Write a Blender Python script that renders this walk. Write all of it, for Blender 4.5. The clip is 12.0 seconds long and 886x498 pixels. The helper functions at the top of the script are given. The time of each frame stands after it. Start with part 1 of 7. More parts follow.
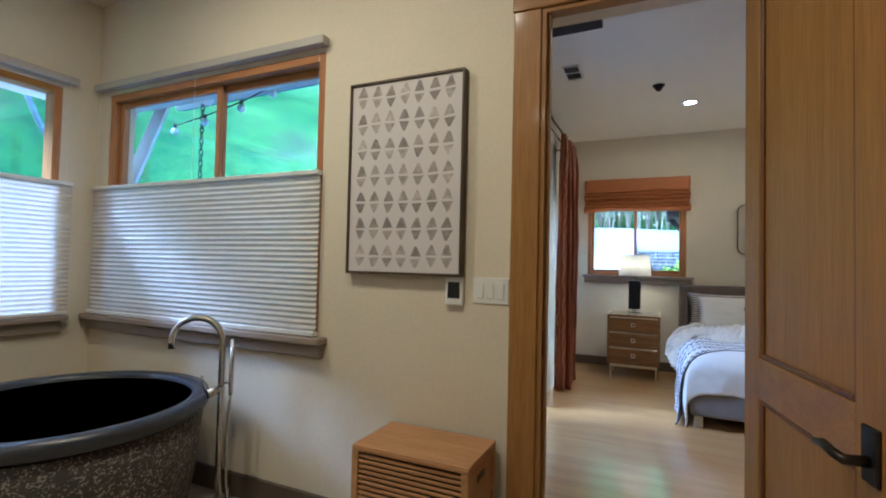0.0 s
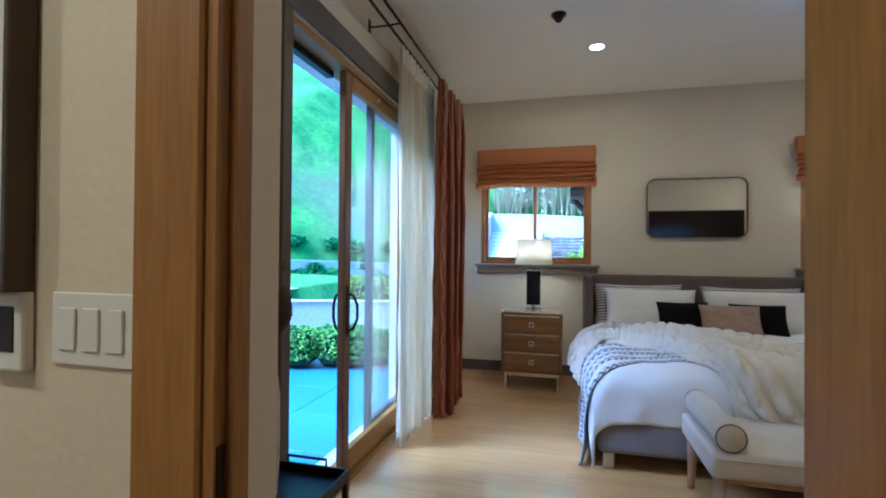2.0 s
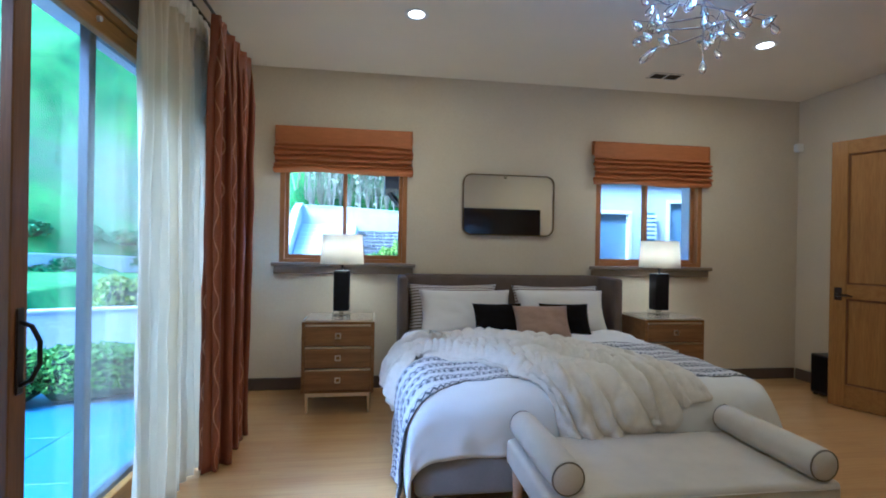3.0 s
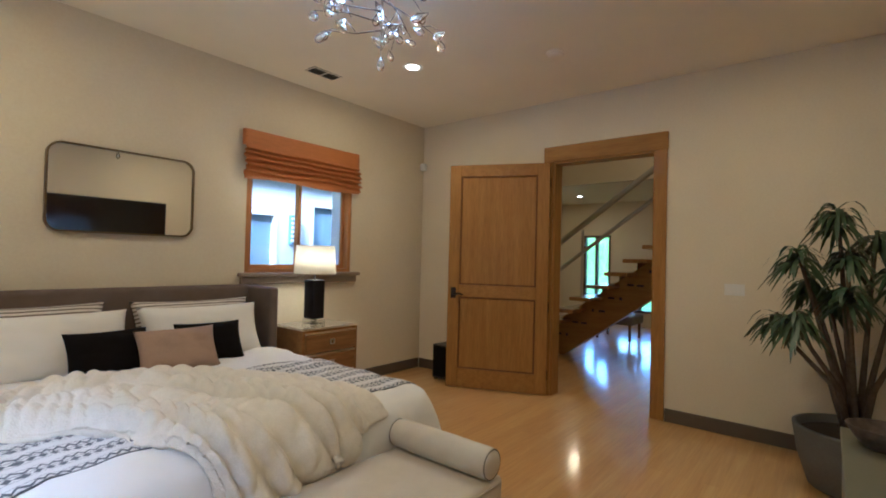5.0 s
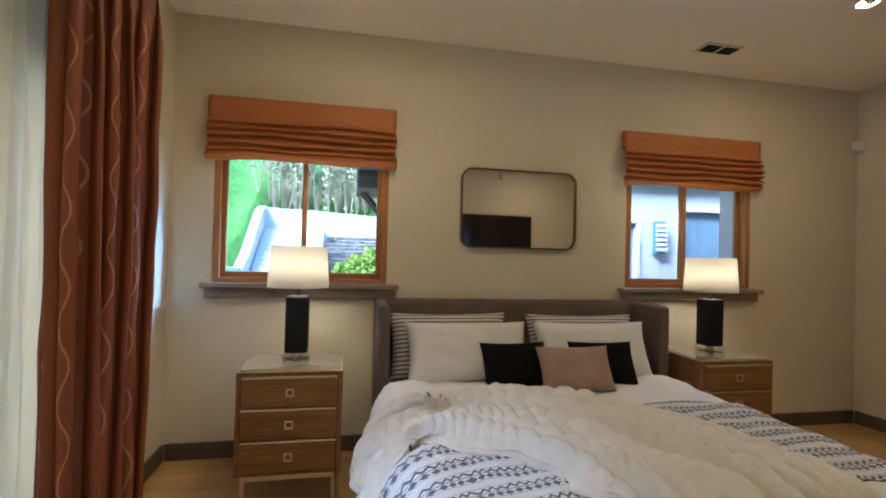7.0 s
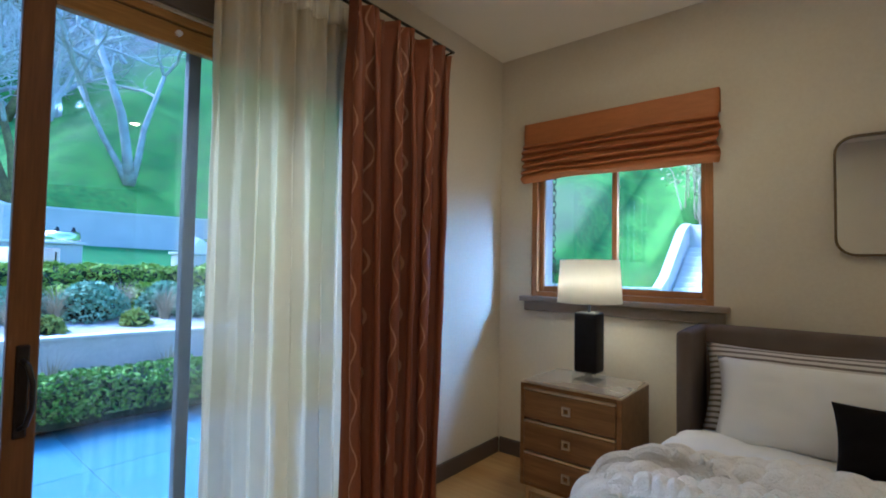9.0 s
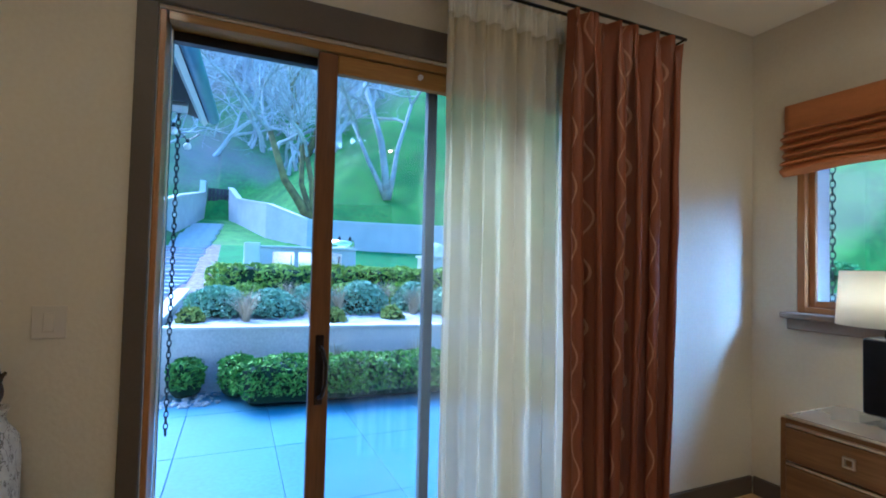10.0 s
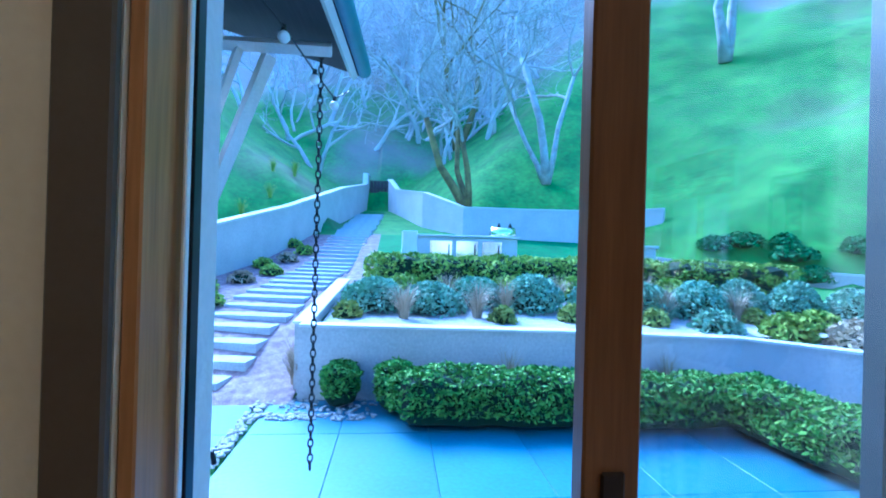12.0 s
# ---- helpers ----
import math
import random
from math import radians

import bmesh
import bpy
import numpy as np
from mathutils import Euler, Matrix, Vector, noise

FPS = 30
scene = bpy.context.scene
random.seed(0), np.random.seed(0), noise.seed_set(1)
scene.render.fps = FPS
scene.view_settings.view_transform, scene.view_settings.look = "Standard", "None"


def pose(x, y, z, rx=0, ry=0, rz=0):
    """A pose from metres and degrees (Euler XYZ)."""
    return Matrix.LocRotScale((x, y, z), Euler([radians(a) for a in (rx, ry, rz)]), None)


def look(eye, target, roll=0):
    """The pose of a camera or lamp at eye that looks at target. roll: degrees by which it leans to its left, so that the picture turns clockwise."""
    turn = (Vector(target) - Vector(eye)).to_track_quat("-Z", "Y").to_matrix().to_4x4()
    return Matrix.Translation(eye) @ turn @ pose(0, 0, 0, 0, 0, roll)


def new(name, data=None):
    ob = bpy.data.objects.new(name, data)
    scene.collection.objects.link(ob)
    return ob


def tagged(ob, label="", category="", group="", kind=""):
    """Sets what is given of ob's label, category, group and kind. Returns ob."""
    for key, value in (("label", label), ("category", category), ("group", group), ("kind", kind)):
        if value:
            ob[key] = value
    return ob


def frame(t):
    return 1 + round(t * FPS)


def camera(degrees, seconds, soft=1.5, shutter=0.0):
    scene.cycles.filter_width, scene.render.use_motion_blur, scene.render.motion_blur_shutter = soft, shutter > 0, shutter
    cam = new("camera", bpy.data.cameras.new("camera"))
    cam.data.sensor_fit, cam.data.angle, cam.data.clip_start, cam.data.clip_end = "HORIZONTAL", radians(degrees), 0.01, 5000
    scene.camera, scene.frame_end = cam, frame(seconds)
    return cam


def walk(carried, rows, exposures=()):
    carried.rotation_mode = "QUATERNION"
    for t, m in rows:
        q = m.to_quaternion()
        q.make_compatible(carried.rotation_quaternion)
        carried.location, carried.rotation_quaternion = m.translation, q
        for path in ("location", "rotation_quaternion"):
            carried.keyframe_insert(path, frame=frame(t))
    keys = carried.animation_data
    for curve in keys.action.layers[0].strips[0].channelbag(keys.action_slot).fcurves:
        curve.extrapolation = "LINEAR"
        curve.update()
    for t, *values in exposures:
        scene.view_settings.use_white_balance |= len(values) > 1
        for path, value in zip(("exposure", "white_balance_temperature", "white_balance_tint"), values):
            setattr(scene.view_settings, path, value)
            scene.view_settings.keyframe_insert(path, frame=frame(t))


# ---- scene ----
cam = camera(86.4, 12.0, soft=1.9)
PATH = [
    (0, (0.633, 0.860, 1.320), (-0.195, 2.679, 1.381), 1.3),
    (0.5, (0.595, 1.098, 1.333), (-0.414, 2.824, 1.387), 0.9),
    (1, (0.597, 1.447, 1.343), (-0.423, 3.168, 1.378), 0.6),
    (1.5, (0.624, 1.874, 1.337), (-0.182, 3.704, 1.362), 0.5),
    (2, (0.677, 2.250, 1.329), (0.181, 4.187, 1.346), 0.5),
    (2.5, (0.624, 2.637, 1.361), (0.476, 4.631, 1.353), 0.8),
    (3, (0.683, 2.956, 1.371), (0.958, 4.937, 1.368), 1.0),
    (3.5, (0.712, 3.230, 1.387), (1.522, 5.059, 1.384), 1.2),
    (3.7, (0.762, 3.286, 1.379), (1.772, 5.012, 1.385), 1.2),
    (5.3, (0.778, 3.569, 1.396), (2.338, 4.820, 1.434), 1.5),
    (5.5, (0.759, 3.570, 1.381), (2.230, 4.924, 1.427), 1.6),
    (6, (0.730, 3.607, 1.404), (1.850, 5.263, 1.449), 1.8),
    (6.5, (0.657, 3.822, 1.400), (1.397, 5.679, 1.447), 1.7),
    (7, (0.671, 4.084, 1.443), (1.070, 6.043, 1.469), 1.5),
    (7.2, (0.695, 4.180, 1.428), (0.958, 6.162, 1.460), 1.3),
    (9, (1.496, 4.437, 1.417), (0.228, 5.982, 1.494), 1.0),
    (9.5, (1.563, 4.404, 1.457), (-0.048, 5.587, 1.526), 1.4),
    (10, (1.553, 4.424, 1.459), (-0.277, 5.227, 1.523), 1.4),
    (10.5, (1.403, 4.483, 1.471), (-0.526, 5.013, 1.512), 1.3),
    (11, (1.046, 4.439, 1.458), (-0.923, 4.790, 1.477), 1.5),
    (11.5, (0.581, 4.523, 1.451), (-1.416, 4.626, 1.462), 1.1),
    (12, (0.091, 4.462, 1.440), (-1.899, 4.662, 1.446), 1.6),
]
# stops, white balance in kelvin, tint
EXPOSURES = [(0.0, 3.0, 3700, 9), (1.5, 3.05, 3700, 9), (2.5, 2.85, 3500, 8), (3.5, 3.25, 3700, 9), (5.5, 3.4, 4200, 10), (6.5, 3.05, 4300, 10), (7.2, 2.9, 4250, 10), (9.0, 2.6, 3950, 9), (10.0, 2.65, 3850, 9), (10.5, 2.65, 3850, 9), (11.2, 2.65, 3750, 8), (12.0, 2.45, 3550, 8)]
walk(cam, [(t, look(eye, target, roll)) for t, eye, target, roll in PATH], EXPOSURES)

# ---- world and sun ----
SUN_EL, SUN_AZ = radians(38), radians(236)
world = bpy.data.worlds.new("sky")
scene.world = world
world.use_nodes = True
wn = world.node_tree
sky = wn.nodes.new("ShaderNodeTexSky")
sky.sky_type, sky.sun_disc, sky.sun_elevation, sky.sun_rotation = "NISHITA", False, SUN_EL, SUN_AZ
sky.dust_density = 2.0
wn.links.new(sky.outputs[0], wn.nodes["Background"].inputs[0])
wn.nodes["Background"].inputs[1].default_value = 0.15
sun = new("sun", bpy.data.lights.new("sun", "SUN"))
sun.data.energy, sun.data.angle, sun.data.color = 2.45, radians(38), (1.0, 0.96, 0.90)
sun.matrix_world = look((0, 0, 50), (-50 * math.sin(SUN_AZ) * math.cos(SUN_EL), -50 * math.cos(SUN_AZ) * math.cos(SUN_EL), 50 - 50 * math.sin(SUN_EL)))
# added lamp slants sky light in at the north window beside the patio door
window_fill = new("window_skylight", bpy.data.lights.new("window_skylight", "AREA"))
window_fill.data.shape, window_fill.data.size, window_fill.data.size_y = "RECTANGLE", 0.35, 0.35
window_fill.data.energy, window_fill.data.spread, window_fill.data.color = 1.2, radians(50), (0.62, 0.80, 1.0)
window_fill.matrix_world = look((0.95, 8.0, 2.02), (-0.52, 7.03, 1.08))
WARM = (1.0, 0.62, 0.225)
CAN_WATTS, BATH_WATTS, LAMP_WATTS, HALL_WATTS, CHANDELIER_WATTS = 1.5, 2.7, 1.35, 4.2, 0.4

# ---- the plan, in metres ----
XL, XD = -0.52, 5.30          # bedroom: glazed wall and door wall
YS, YW = 3.00, 7.61           # bedroom: bath side and bed wall
YB, XB = 2.83, -2.93          # bathroom faces
ZC = 3.065
PATIO = -0.15

# ---- helpers of this scene ----
BASES = {}


def thing(name, base, label, category, group=""):
    ob = new(name)
    ob.empty_display_size = 0.1
    ob.location = base
    BASES[ob] = Vector(base)
    return tagged(ob, label, category, group)


def part(name, bm, material, parent=None, label="", smooth=False):
    mesh = bpy.data.meshes.new(name)
    bmesh.ops.recalc_face_normals(bm, faces=bm.faces)
    bm.to_mesh(mesh)
    bm.free()
    if smooth:
        mesh.polygons.foreach_set("use_smooth", [True] * len(mesh.polygons))
    mesh.materials.append(material)
    ob = new(name, mesh)
    if parent:
        ob.parent = parent
        if parent in BASES:
            ob.matrix_parent_inverse = Matrix.Translation(-BASES[parent])
    return tagged(ob, label) if label else ob


def structure(name, bm, material, label, category, smooth=False):
    return tagged(part(name, bm, material, smooth=smooth), label, category, kind="structure")


def solo(name, bm, material, label, category, group="", smooth=False):
    return tagged(part(name, bm, material, smooth=smooth), label, category, group)


def box(bm, a, b, bevel=0.0, seg=1, m=None):
    r = bmesh.ops.create_cube(bm, size=1)
    vs = r["verts"]
    lo, hi = Vector(a), Vector(b)
    mid, size = (lo + hi) / 2, hi - lo
    for v in vs:
        v.co = Vector((mid[i] + v.co[i] * size[i] for i in range(3)))
    if bevel:
        es = list({e for v in vs for e in v.link_edges})
        r = bmesh.ops.bevel(bm, geom=es, offset=bevel, segments=seg, profile=0.5, affect="EDGES", clamp_overlap=True)
        vs = r["verts"]
        vs = list({v for f in r["faces"] for v in f.verts} | set(v for v in vs if v.is_valid))
    if m is not None:
        bmesh.ops.transform(bm, matrix=m, verts=vs)
    return bm


def cube(a, b, bevel=0.0, seg=1, m=None):
    return box(bmesh.new(), a, b, bevel, seg, m)


def tube(bm, pts, radii, seg=8, cap=True):
    pts = [Vector(p) for p in pts]
    if not hasattr(radii, "__len__"):
        radii = [radii] * len(pts)
    rings, ref = [], None
    for i, p in enumerate(pts):
        d = (pts[min(i + 1, len(pts) - 1)] - pts[max(i - 1, 0)]).normalized()
        if ref is None:
            ref = d.cross(Vector((0, 0, 1)) if abs(d.z) < 0.9 else Vector((1, 0, 0))).normalized()
        ref = (ref - d * ref.dot(d)).normalized()
        other = d.cross(ref)
        rings.append([bm.verts.new(p + (ref * math.cos(2 * math.pi * k / seg) + other * math.sin(2 * math.pi * k / seg)) * radii[i]) for k in range(seg)])
    for a, b in zip(rings, rings[1:]):
        for k in range(seg):
            bm.faces.new((a[k], a[(k + 1) % seg], b[(k + 1) % seg], b[k]))
    if cap:
        bm.faces.new(list(reversed(rings[0])))
        bm.faces.new(rings[-1])
    return bm


def lathe(bm, profile, centre=(0, 0, 0), seg=32, cap=True):
    c = Vector(centre)
    rings = [[bm.verts.new(c + Vector((r * math.cos(2 * math.pi * k / seg), r * math.sin(2 * math.pi * k / seg), z))) for k in range(seg)] for r, z in profile]
    for a, b in zip(rings, rings[1:]):
        for k in range(seg):
            bm.faces.new((a[k], a[(k + 1) % seg], b[(k + 1) % seg], b[k]))
    if cap:
        bm.faces.new(list(reversed(rings[0])))
        bm.faces.new(rings[-1])
    return bm


def sheet(bm, nu, nv, f):
    """A grid of f(u, v), u and v from 0 to 1, with its UV map."""
    uv = bm.loops.layers.uv.verify()
    vs = [[bm.verts.new(f(i / nu, j / nv)) for j in range(nv + 1)] for i in range(nu + 1)]
    for i in range(nu):
        for j in range(nv):
            face = bm.faces.new((vs[i][j], vs[i + 1][j], vs[i + 1][j + 1], vs[i][j + 1]))
            for loop, (a, b) in zip(face.loops, ((i, j), (i + 1, j), (i + 1, j + 1), (i, j + 1))):
                loop[uv].uv = (a / nu, b / nv)
    return bm


def thick(ob, t, offset=-1):
    m = ob.modifiers.new("thickness", "SOLIDIFY")
    m.thickness, m.offset = t, offset
    return ob


def panelled(bm, axis, face0, face1, u0, u1, z0, z1, holes):
    """A wall slab across axis ('x' or 'y'), between two faces, with openings (u0, u1, z0, z1)."""
    us = sorted({u0, u1, *[h[0] for h in holes], *[h[1] for h in holes]})
    for a, b in zip(us, us[1:]):
        cuts = sorted((h[2], h[3]) for h in holes if h[0] <= a and h[1] >= b)
        z = z0
        for lo, hi in cuts + [(z1, z1)]:
            if lo > z + 1e-6:
                if axis == "y":
                    box(bm, (a, face0, z), (b, face1, lo))
                else:
                    box(bm, (face0, a, z), (face1, b, lo))
            z = hi
    bmesh.ops.remove_doubles(bm, verts=bm.verts, dist=1e-5)
    return bm


def n1(*p, scale=1.0):
    return noise.noise(Vector(p) * scale)


# ---- materials ----
def material(name, colour, rough=0.6, metal=0.0, vary=0.08, scale=6.0, grain=0.0, grain_scale=80.0, bump=0.0, stretch=(1, 1, 1), colour2=None, spec=None, coat=0.0):
    """A surface with variation at two scales: broad blotches and fine grain, and a fine relief."""
    m = bpy.data.materials.new(name)
    m.use_nodes = True
    nt = m.node_tree
    b = nt.nodes["Principled BSDF"]
    b.inputs["Roughness"].default_value, b.inputs["Metallic"].default_value = rough, metal
    if spec is not None:
        b.inputs["Specular IOR Level"].default_value = spec
    if coat:
        b.inputs["Coat Weight"].default_value, b.inputs["Coat Roughness"].default_value = coat, 0.12
    tc = nt.nodes.new("ShaderNodeTexCoord")
    mp = nt.nodes.new("ShaderNodeMapping")
    mp.inputs["Scale"].default_value = stretch
    nt.links.new(tc.outputs["Object"], mp.inputs["Vector"])
    big = nt.nodes.new("ShaderNodeTexNoise")
    big.inputs["Scale"].default_value, big.inputs["Detail"].default_value = scale, 4
    fine = nt.nodes.new("ShaderNodeTexNoise")
    fine.inputs["Scale"].default_value, fine.inputs["Detail"].default_value = grain_scale, 3
    for n in (big, fine):
        nt.links.new(mp.outputs[0], n.inputs["Vector"])
    ramp = nt.nodes.new("ShaderNodeMix")
    ramp.data_type = "RGBA"
    c = Vector(colour)
    lo, hi = (c * (1 - vary), c * (1 + vary)) if colour2 is None else (c, Vector(colour2))
    ramp.inputs["A"].default_value, ramp.inputs["B"].default_value = (*lo, 1), (*hi, 1)
    sharp = nt.nodes.new("ShaderNodeMapRange")
    sharp.inputs["From Min"].default_value, sharp.inputs["From Max"].default_value = 0.3, 0.7
    nt.links.new(big.outputs["Fac"], sharp.inputs["Value"])
    nt.links.new(sharp.outputs[0], ramp.inputs["Factor"])
    out = ramp.outputs["Result"]
    if grain:
        g = nt.nodes.new("ShaderNodeMix")
        g.data_type, g.blend_type = "RGBA", "OVERLAY"
        g.inputs["Factor"].default_value = grain
        nt.links.new(out, g.inputs["A"])
        nt.links.new(fine.outputs["Fac"], g.inputs["B"])
        out = g.outputs["Result"]
    nt.links.new(out, b.inputs["Base Color"])
    if bump:
        bn = nt.nodes.new("ShaderNodeBump")
        bn.inputs["Strength"].default_value, bn.inputs["Distance"].default_value = bump, 0.01
        nt.links.new(fine.outputs["Fac"], bn.inputs["Height"])
        nt.links.new(bn.outputs[0], b.inputs["Normal"])
    return m


def nodes_of(m):
    return m.node_tree, m.node_tree.nodes["Principled BSDF"]


def wood(name, light, dark, rough=0.4, along="z", coat=0.05, scale=1.0):
    st = {"z": (14, 14, 0.9), "x": (0.9, 14, 14), "y": (14, 0.9, 14)}[along]
    m = material(name, dark, rough, 0, scale=1.6 * scale, grain=0.35, grain_scale=9 * scale, bump=0.05, stretch=st, colour2=light, coat=coat, spec=0.3)
    return m


def glass(name, tint=(1, 1, 1), rough=0.0):
    m = bpy.data.materials.new(name)
    m.use_nodes = True
    nt = m.node_tree
    nt.nodes.remove(nt.nodes["Principled BSDF"])
    clear, gloss, mix = nt.nodes.new("ShaderNodeBsdfTransparent"), nt.nodes.new("ShaderNodeBsdfGlossy"), nt.nodes.new("ShaderNodeMixShader")
    clear.inputs[0].default_value = (*tint, 1)
    gloss.inputs["Roughness"].default_value = rough
    lw = nt.nodes.new("ShaderNodeLayerWeight")
    nt.links.new(op(nt, "MULTIPLY_ADD", op(nt, "POWER", lw.outputs["Facing"], 4.0), 0.7, 0.05), mix.inputs[0])
    nt.links.new(clear.outputs[0], mix.inputs[1])
    nt.links.new(gloss.outputs[0], mix.inputs[2])
    nt.links.new(mix.outputs[0], nt.nodes["Material Output"].inputs[0])
    return m


def translucent(name, colour, share=0.5, rough=0.9, clear=0.0, weave=0.0):
    m = material(name, colour, rough, vary=0.04, scale=12, grain=0.08, grain_scale=400, bump=0.1)
    nt, b = nodes_of(m)
    tr, mix = nt.nodes.new("ShaderNodeBsdfTranslucent"), nt.nodes.new("ShaderNodeMixShader")
    tr.inputs[0].default_value = (*colour, 1)
    mix.inputs[0].default_value = share
    nt.links.new(b.outputs[0], mix.inputs[1])
    nt.links.new(tr.outputs[0], mix.inputs[2])
    out = mix.outputs[0]
    if clear:
        cl, m2 = nt.nodes.new("ShaderNodeBsdfTransparent"), nt.nodes.new("ShaderNodeMixShader")
        m2.inputs[0].default_value = clear
        nt.links.new(out, m2.inputs[1])
        nt.links.new(cl.outputs[0], m2.inputs[2])
        out = m2.outputs[0]
    nt.links.new(out, nt.nodes["Material Output"].inputs[0])
    return m


def emitter(name, colour, strength):
    m = bpy.data.materials.new(name)
    m.use_nodes = True
    nt, b = nodes_of(m)
    b.inputs["Base Color"].default_value = (0.8, 0.8, 0.8, 1)
    b.inputs["Emission Color"].default_value = (*colour, 1)
    b.inputs["Emission Strength"].default_value = strength
    return m


def op(nt, kind, a, b=None, c=None):
    n = nt.nodes.new("ShaderNodeMath")
    n.operation = kind
    for i, v in enumerate((a, b, c)):
        if v is None:
            continue
        if isinstance(v, (int, float)):
            n.inputs[i].default_value = v
        else:
            nt.links.new(v, n.inputs[i])
    return n.outputs[0]


def uv_axes(nt):
    tc, sp = nt.nodes.new("ShaderNodeTexCoord"), nt.nodes.new("ShaderNodeSeparateXYZ")
    nt.links.new(tc.outputs["UV"], sp.inputs[0])
    return sp.outputs[0], sp.outputs[1]


def overlay(m, mask, colour):
    """Lays a second dye over a material where mask is 1."""
    nt, b = nodes_of(m)
    old = b.inputs["Base Color"].links[0].from_socket
    mix = nt.nodes.new("ShaderNodeMix")
    mix.data_type = "RGBA"
    nt.links.new(mask, mix.inputs["Factor"])
    nt.links.new(old, mix.inputs["A"])
    mix.inputs["B"].default_value = (*colour, 1)
    nt.links.new(mix.outputs["Result"], b.inputs["Base Color"])


PLASTER = material("cream_plaster", (0.655, 0.58, 0.425), 0.85, vary=0.03, scale=1.5, grain=0.10, grain_scale=60, bump=0.12)
CEILING = material("ceiling_paint", (0.80, 0.72, 0.555), 0.9, vary=0.03, scale=1.2, grain=0.05, grain_scale=90, bump=0.08)
STUCCO = material("white_stucco", (0.66, 0.65, 0.62), 0.9, vary=0.07, scale=1.2, grain=0.2, grain_scale=50, bump=0.3)
OAK = wood("fir_door", (0.33, 0.166, 0.019), (0.262, 0.126, 0.012), 0.5)
OAK_X = wood("fir_rail", (0.33, 0.166, 0.019), (0.262, 0.126, 0.012), 0.5, "x")
OAK_Y = wood("fir_head", (0.33, 0.166, 0.019), (0.262, 0.126, 0.012), 0.5, "y")
# darker fir; the patio leaf's backlit shade is put into this colour
OAK_DARK = wood("fir_dark", (0.18, 0.076, 0.014), (0.118, 0.046, 0.008), 0.45)
WALNUT = wood("nightstand_wood", (0.29, 0.15, 0.042), (0.195, 0.095, 0.026), 0.38, "x")
TAUPE = material("taupe_trim", (0.095, 0.070, 0.050), 0.55, vary=0.08, scale=5, grain=0.1, bump=0.05)
GREIGE = material("greige_sill", (0.27, 0.215, 0.155), 0.6, vary=0.07, scale=5, grain=0.1, bump=0.05)
BRONZE = material("oiled_bronze", (0.035, 0.026, 0.02), 0.4, 0.8, vary=0.2, scale=30)
NICKEL = material("brushed_nickel", (0.55, 0.52, 0.47), 0.25, 1.0, vary=0.05, scale=20)
CHROME = material("chrome", (0.75, 0.75, 0.75), 0.12, 1.0, vary=0.03)
BRASS = material("pale_brass", (0.72, 0.62, 0.42), 0.3, 0.9, vary=0.05)
BLACK = material("black_lacquer", (0.012, 0.011, 0.012), 0.35, vary=0.2, scale=20)
BLACK_METAL = material("black_steel", (0.015, 0.015, 0.017), 0.4, 0.6, vary=0.2)
WHITE_PLASTIC = material("white_plastic", (0.72, 0.70, 0.66), 0.4, vary=0.02)
GLASS = glass("clear_glass")
MIRROR = material("mirror_silver", (0.86, 0.87, 0.86), 0.01, 1.0, vary=0.005)

# ---- floors, walls, ceilings ----
def floor_wood():
    m = material("maple_floor", (0.51, 0.295, 0.08), 0.34, vary=0.1, scale=1.2, grain=0.25, grain_scale=7, bump=0.03, stretch=(0.5, 9, 1), colour2=(0.585, 0.37, 0.122), coat=0.8)
    nt, b = nodes_of(m)
    # narrow boards along x, told apart by tone alone
    tc, br = nt.nodes.new("ShaderNodeTexCoord"), nt.nodes.new("ShaderNodeTexBrick")
    nt.links.new(tc.outputs["Object"], br.inputs["Vector"])
    br.inputs["Color1"].default_value, br.inputs["Color2"].default_value, br.inputs["Mortar"].default_value = (0.44, 0.44, 0.44, 1), (0.56, 0.56, 0.56, 1), (0.40, 0.40, 0.40, 1)
    br.inputs["Scale"].default_value, br.inputs["Brick Width"].default_value, br.inputs["Row Height"].default_value, br.inputs["Mortar Size"].default_value = 1.0, 1.4, 0.083, 0.0012
    old = b.inputs["Base Color"].links[0].from_socket
    mix = nt.nodes.new("ShaderNodeMix")
    mix.data_type, mix.blend_type = "RGBA", "OVERLAY"
    mix.inputs["Factor"].default_value = 0.6
    nt.links.new(old, mix.inputs["A"])
    nt.links.new(br.outputs["Color"], mix.inputs["B"])
    nt.links.new(mix.outputs["Result"], b.inputs["Base Color"])
    return m


FLOOR = floor_wood()
BATHFLOOR = material("bath_floor_stone", (0.42, 0.38, 0.32), 0.45, vary=0.1, scale=2, grain=0.2, grain_scale=30, bump=0.1)
structure("floor", cube((XL - 0.2, YB, -0.12), (11.5, 11, 0)), FLOOR, "honey-coloured maple floor with a soft shine", "floor")
structure("floor_bath", cube((XB - 0.2, -2.2, -0.12), (2.8, YB, 0)), BATHFLOOR, "pale stone bathroom floor", "floor")
structure("ceiling", cube((XL - 0.2, YS, ZC), (XD + 0.15, YW + 0.25, ZC + 0.2)), CEILING, "smooth cream painted ceiling", "ceiling")
structure("ceiling_bath", cube((XB - 0.2, -2.2, ZC), (2.8, YS, ZC + 0.2)), CEILING, "smooth cream bathroom ceiling", "ceiling")

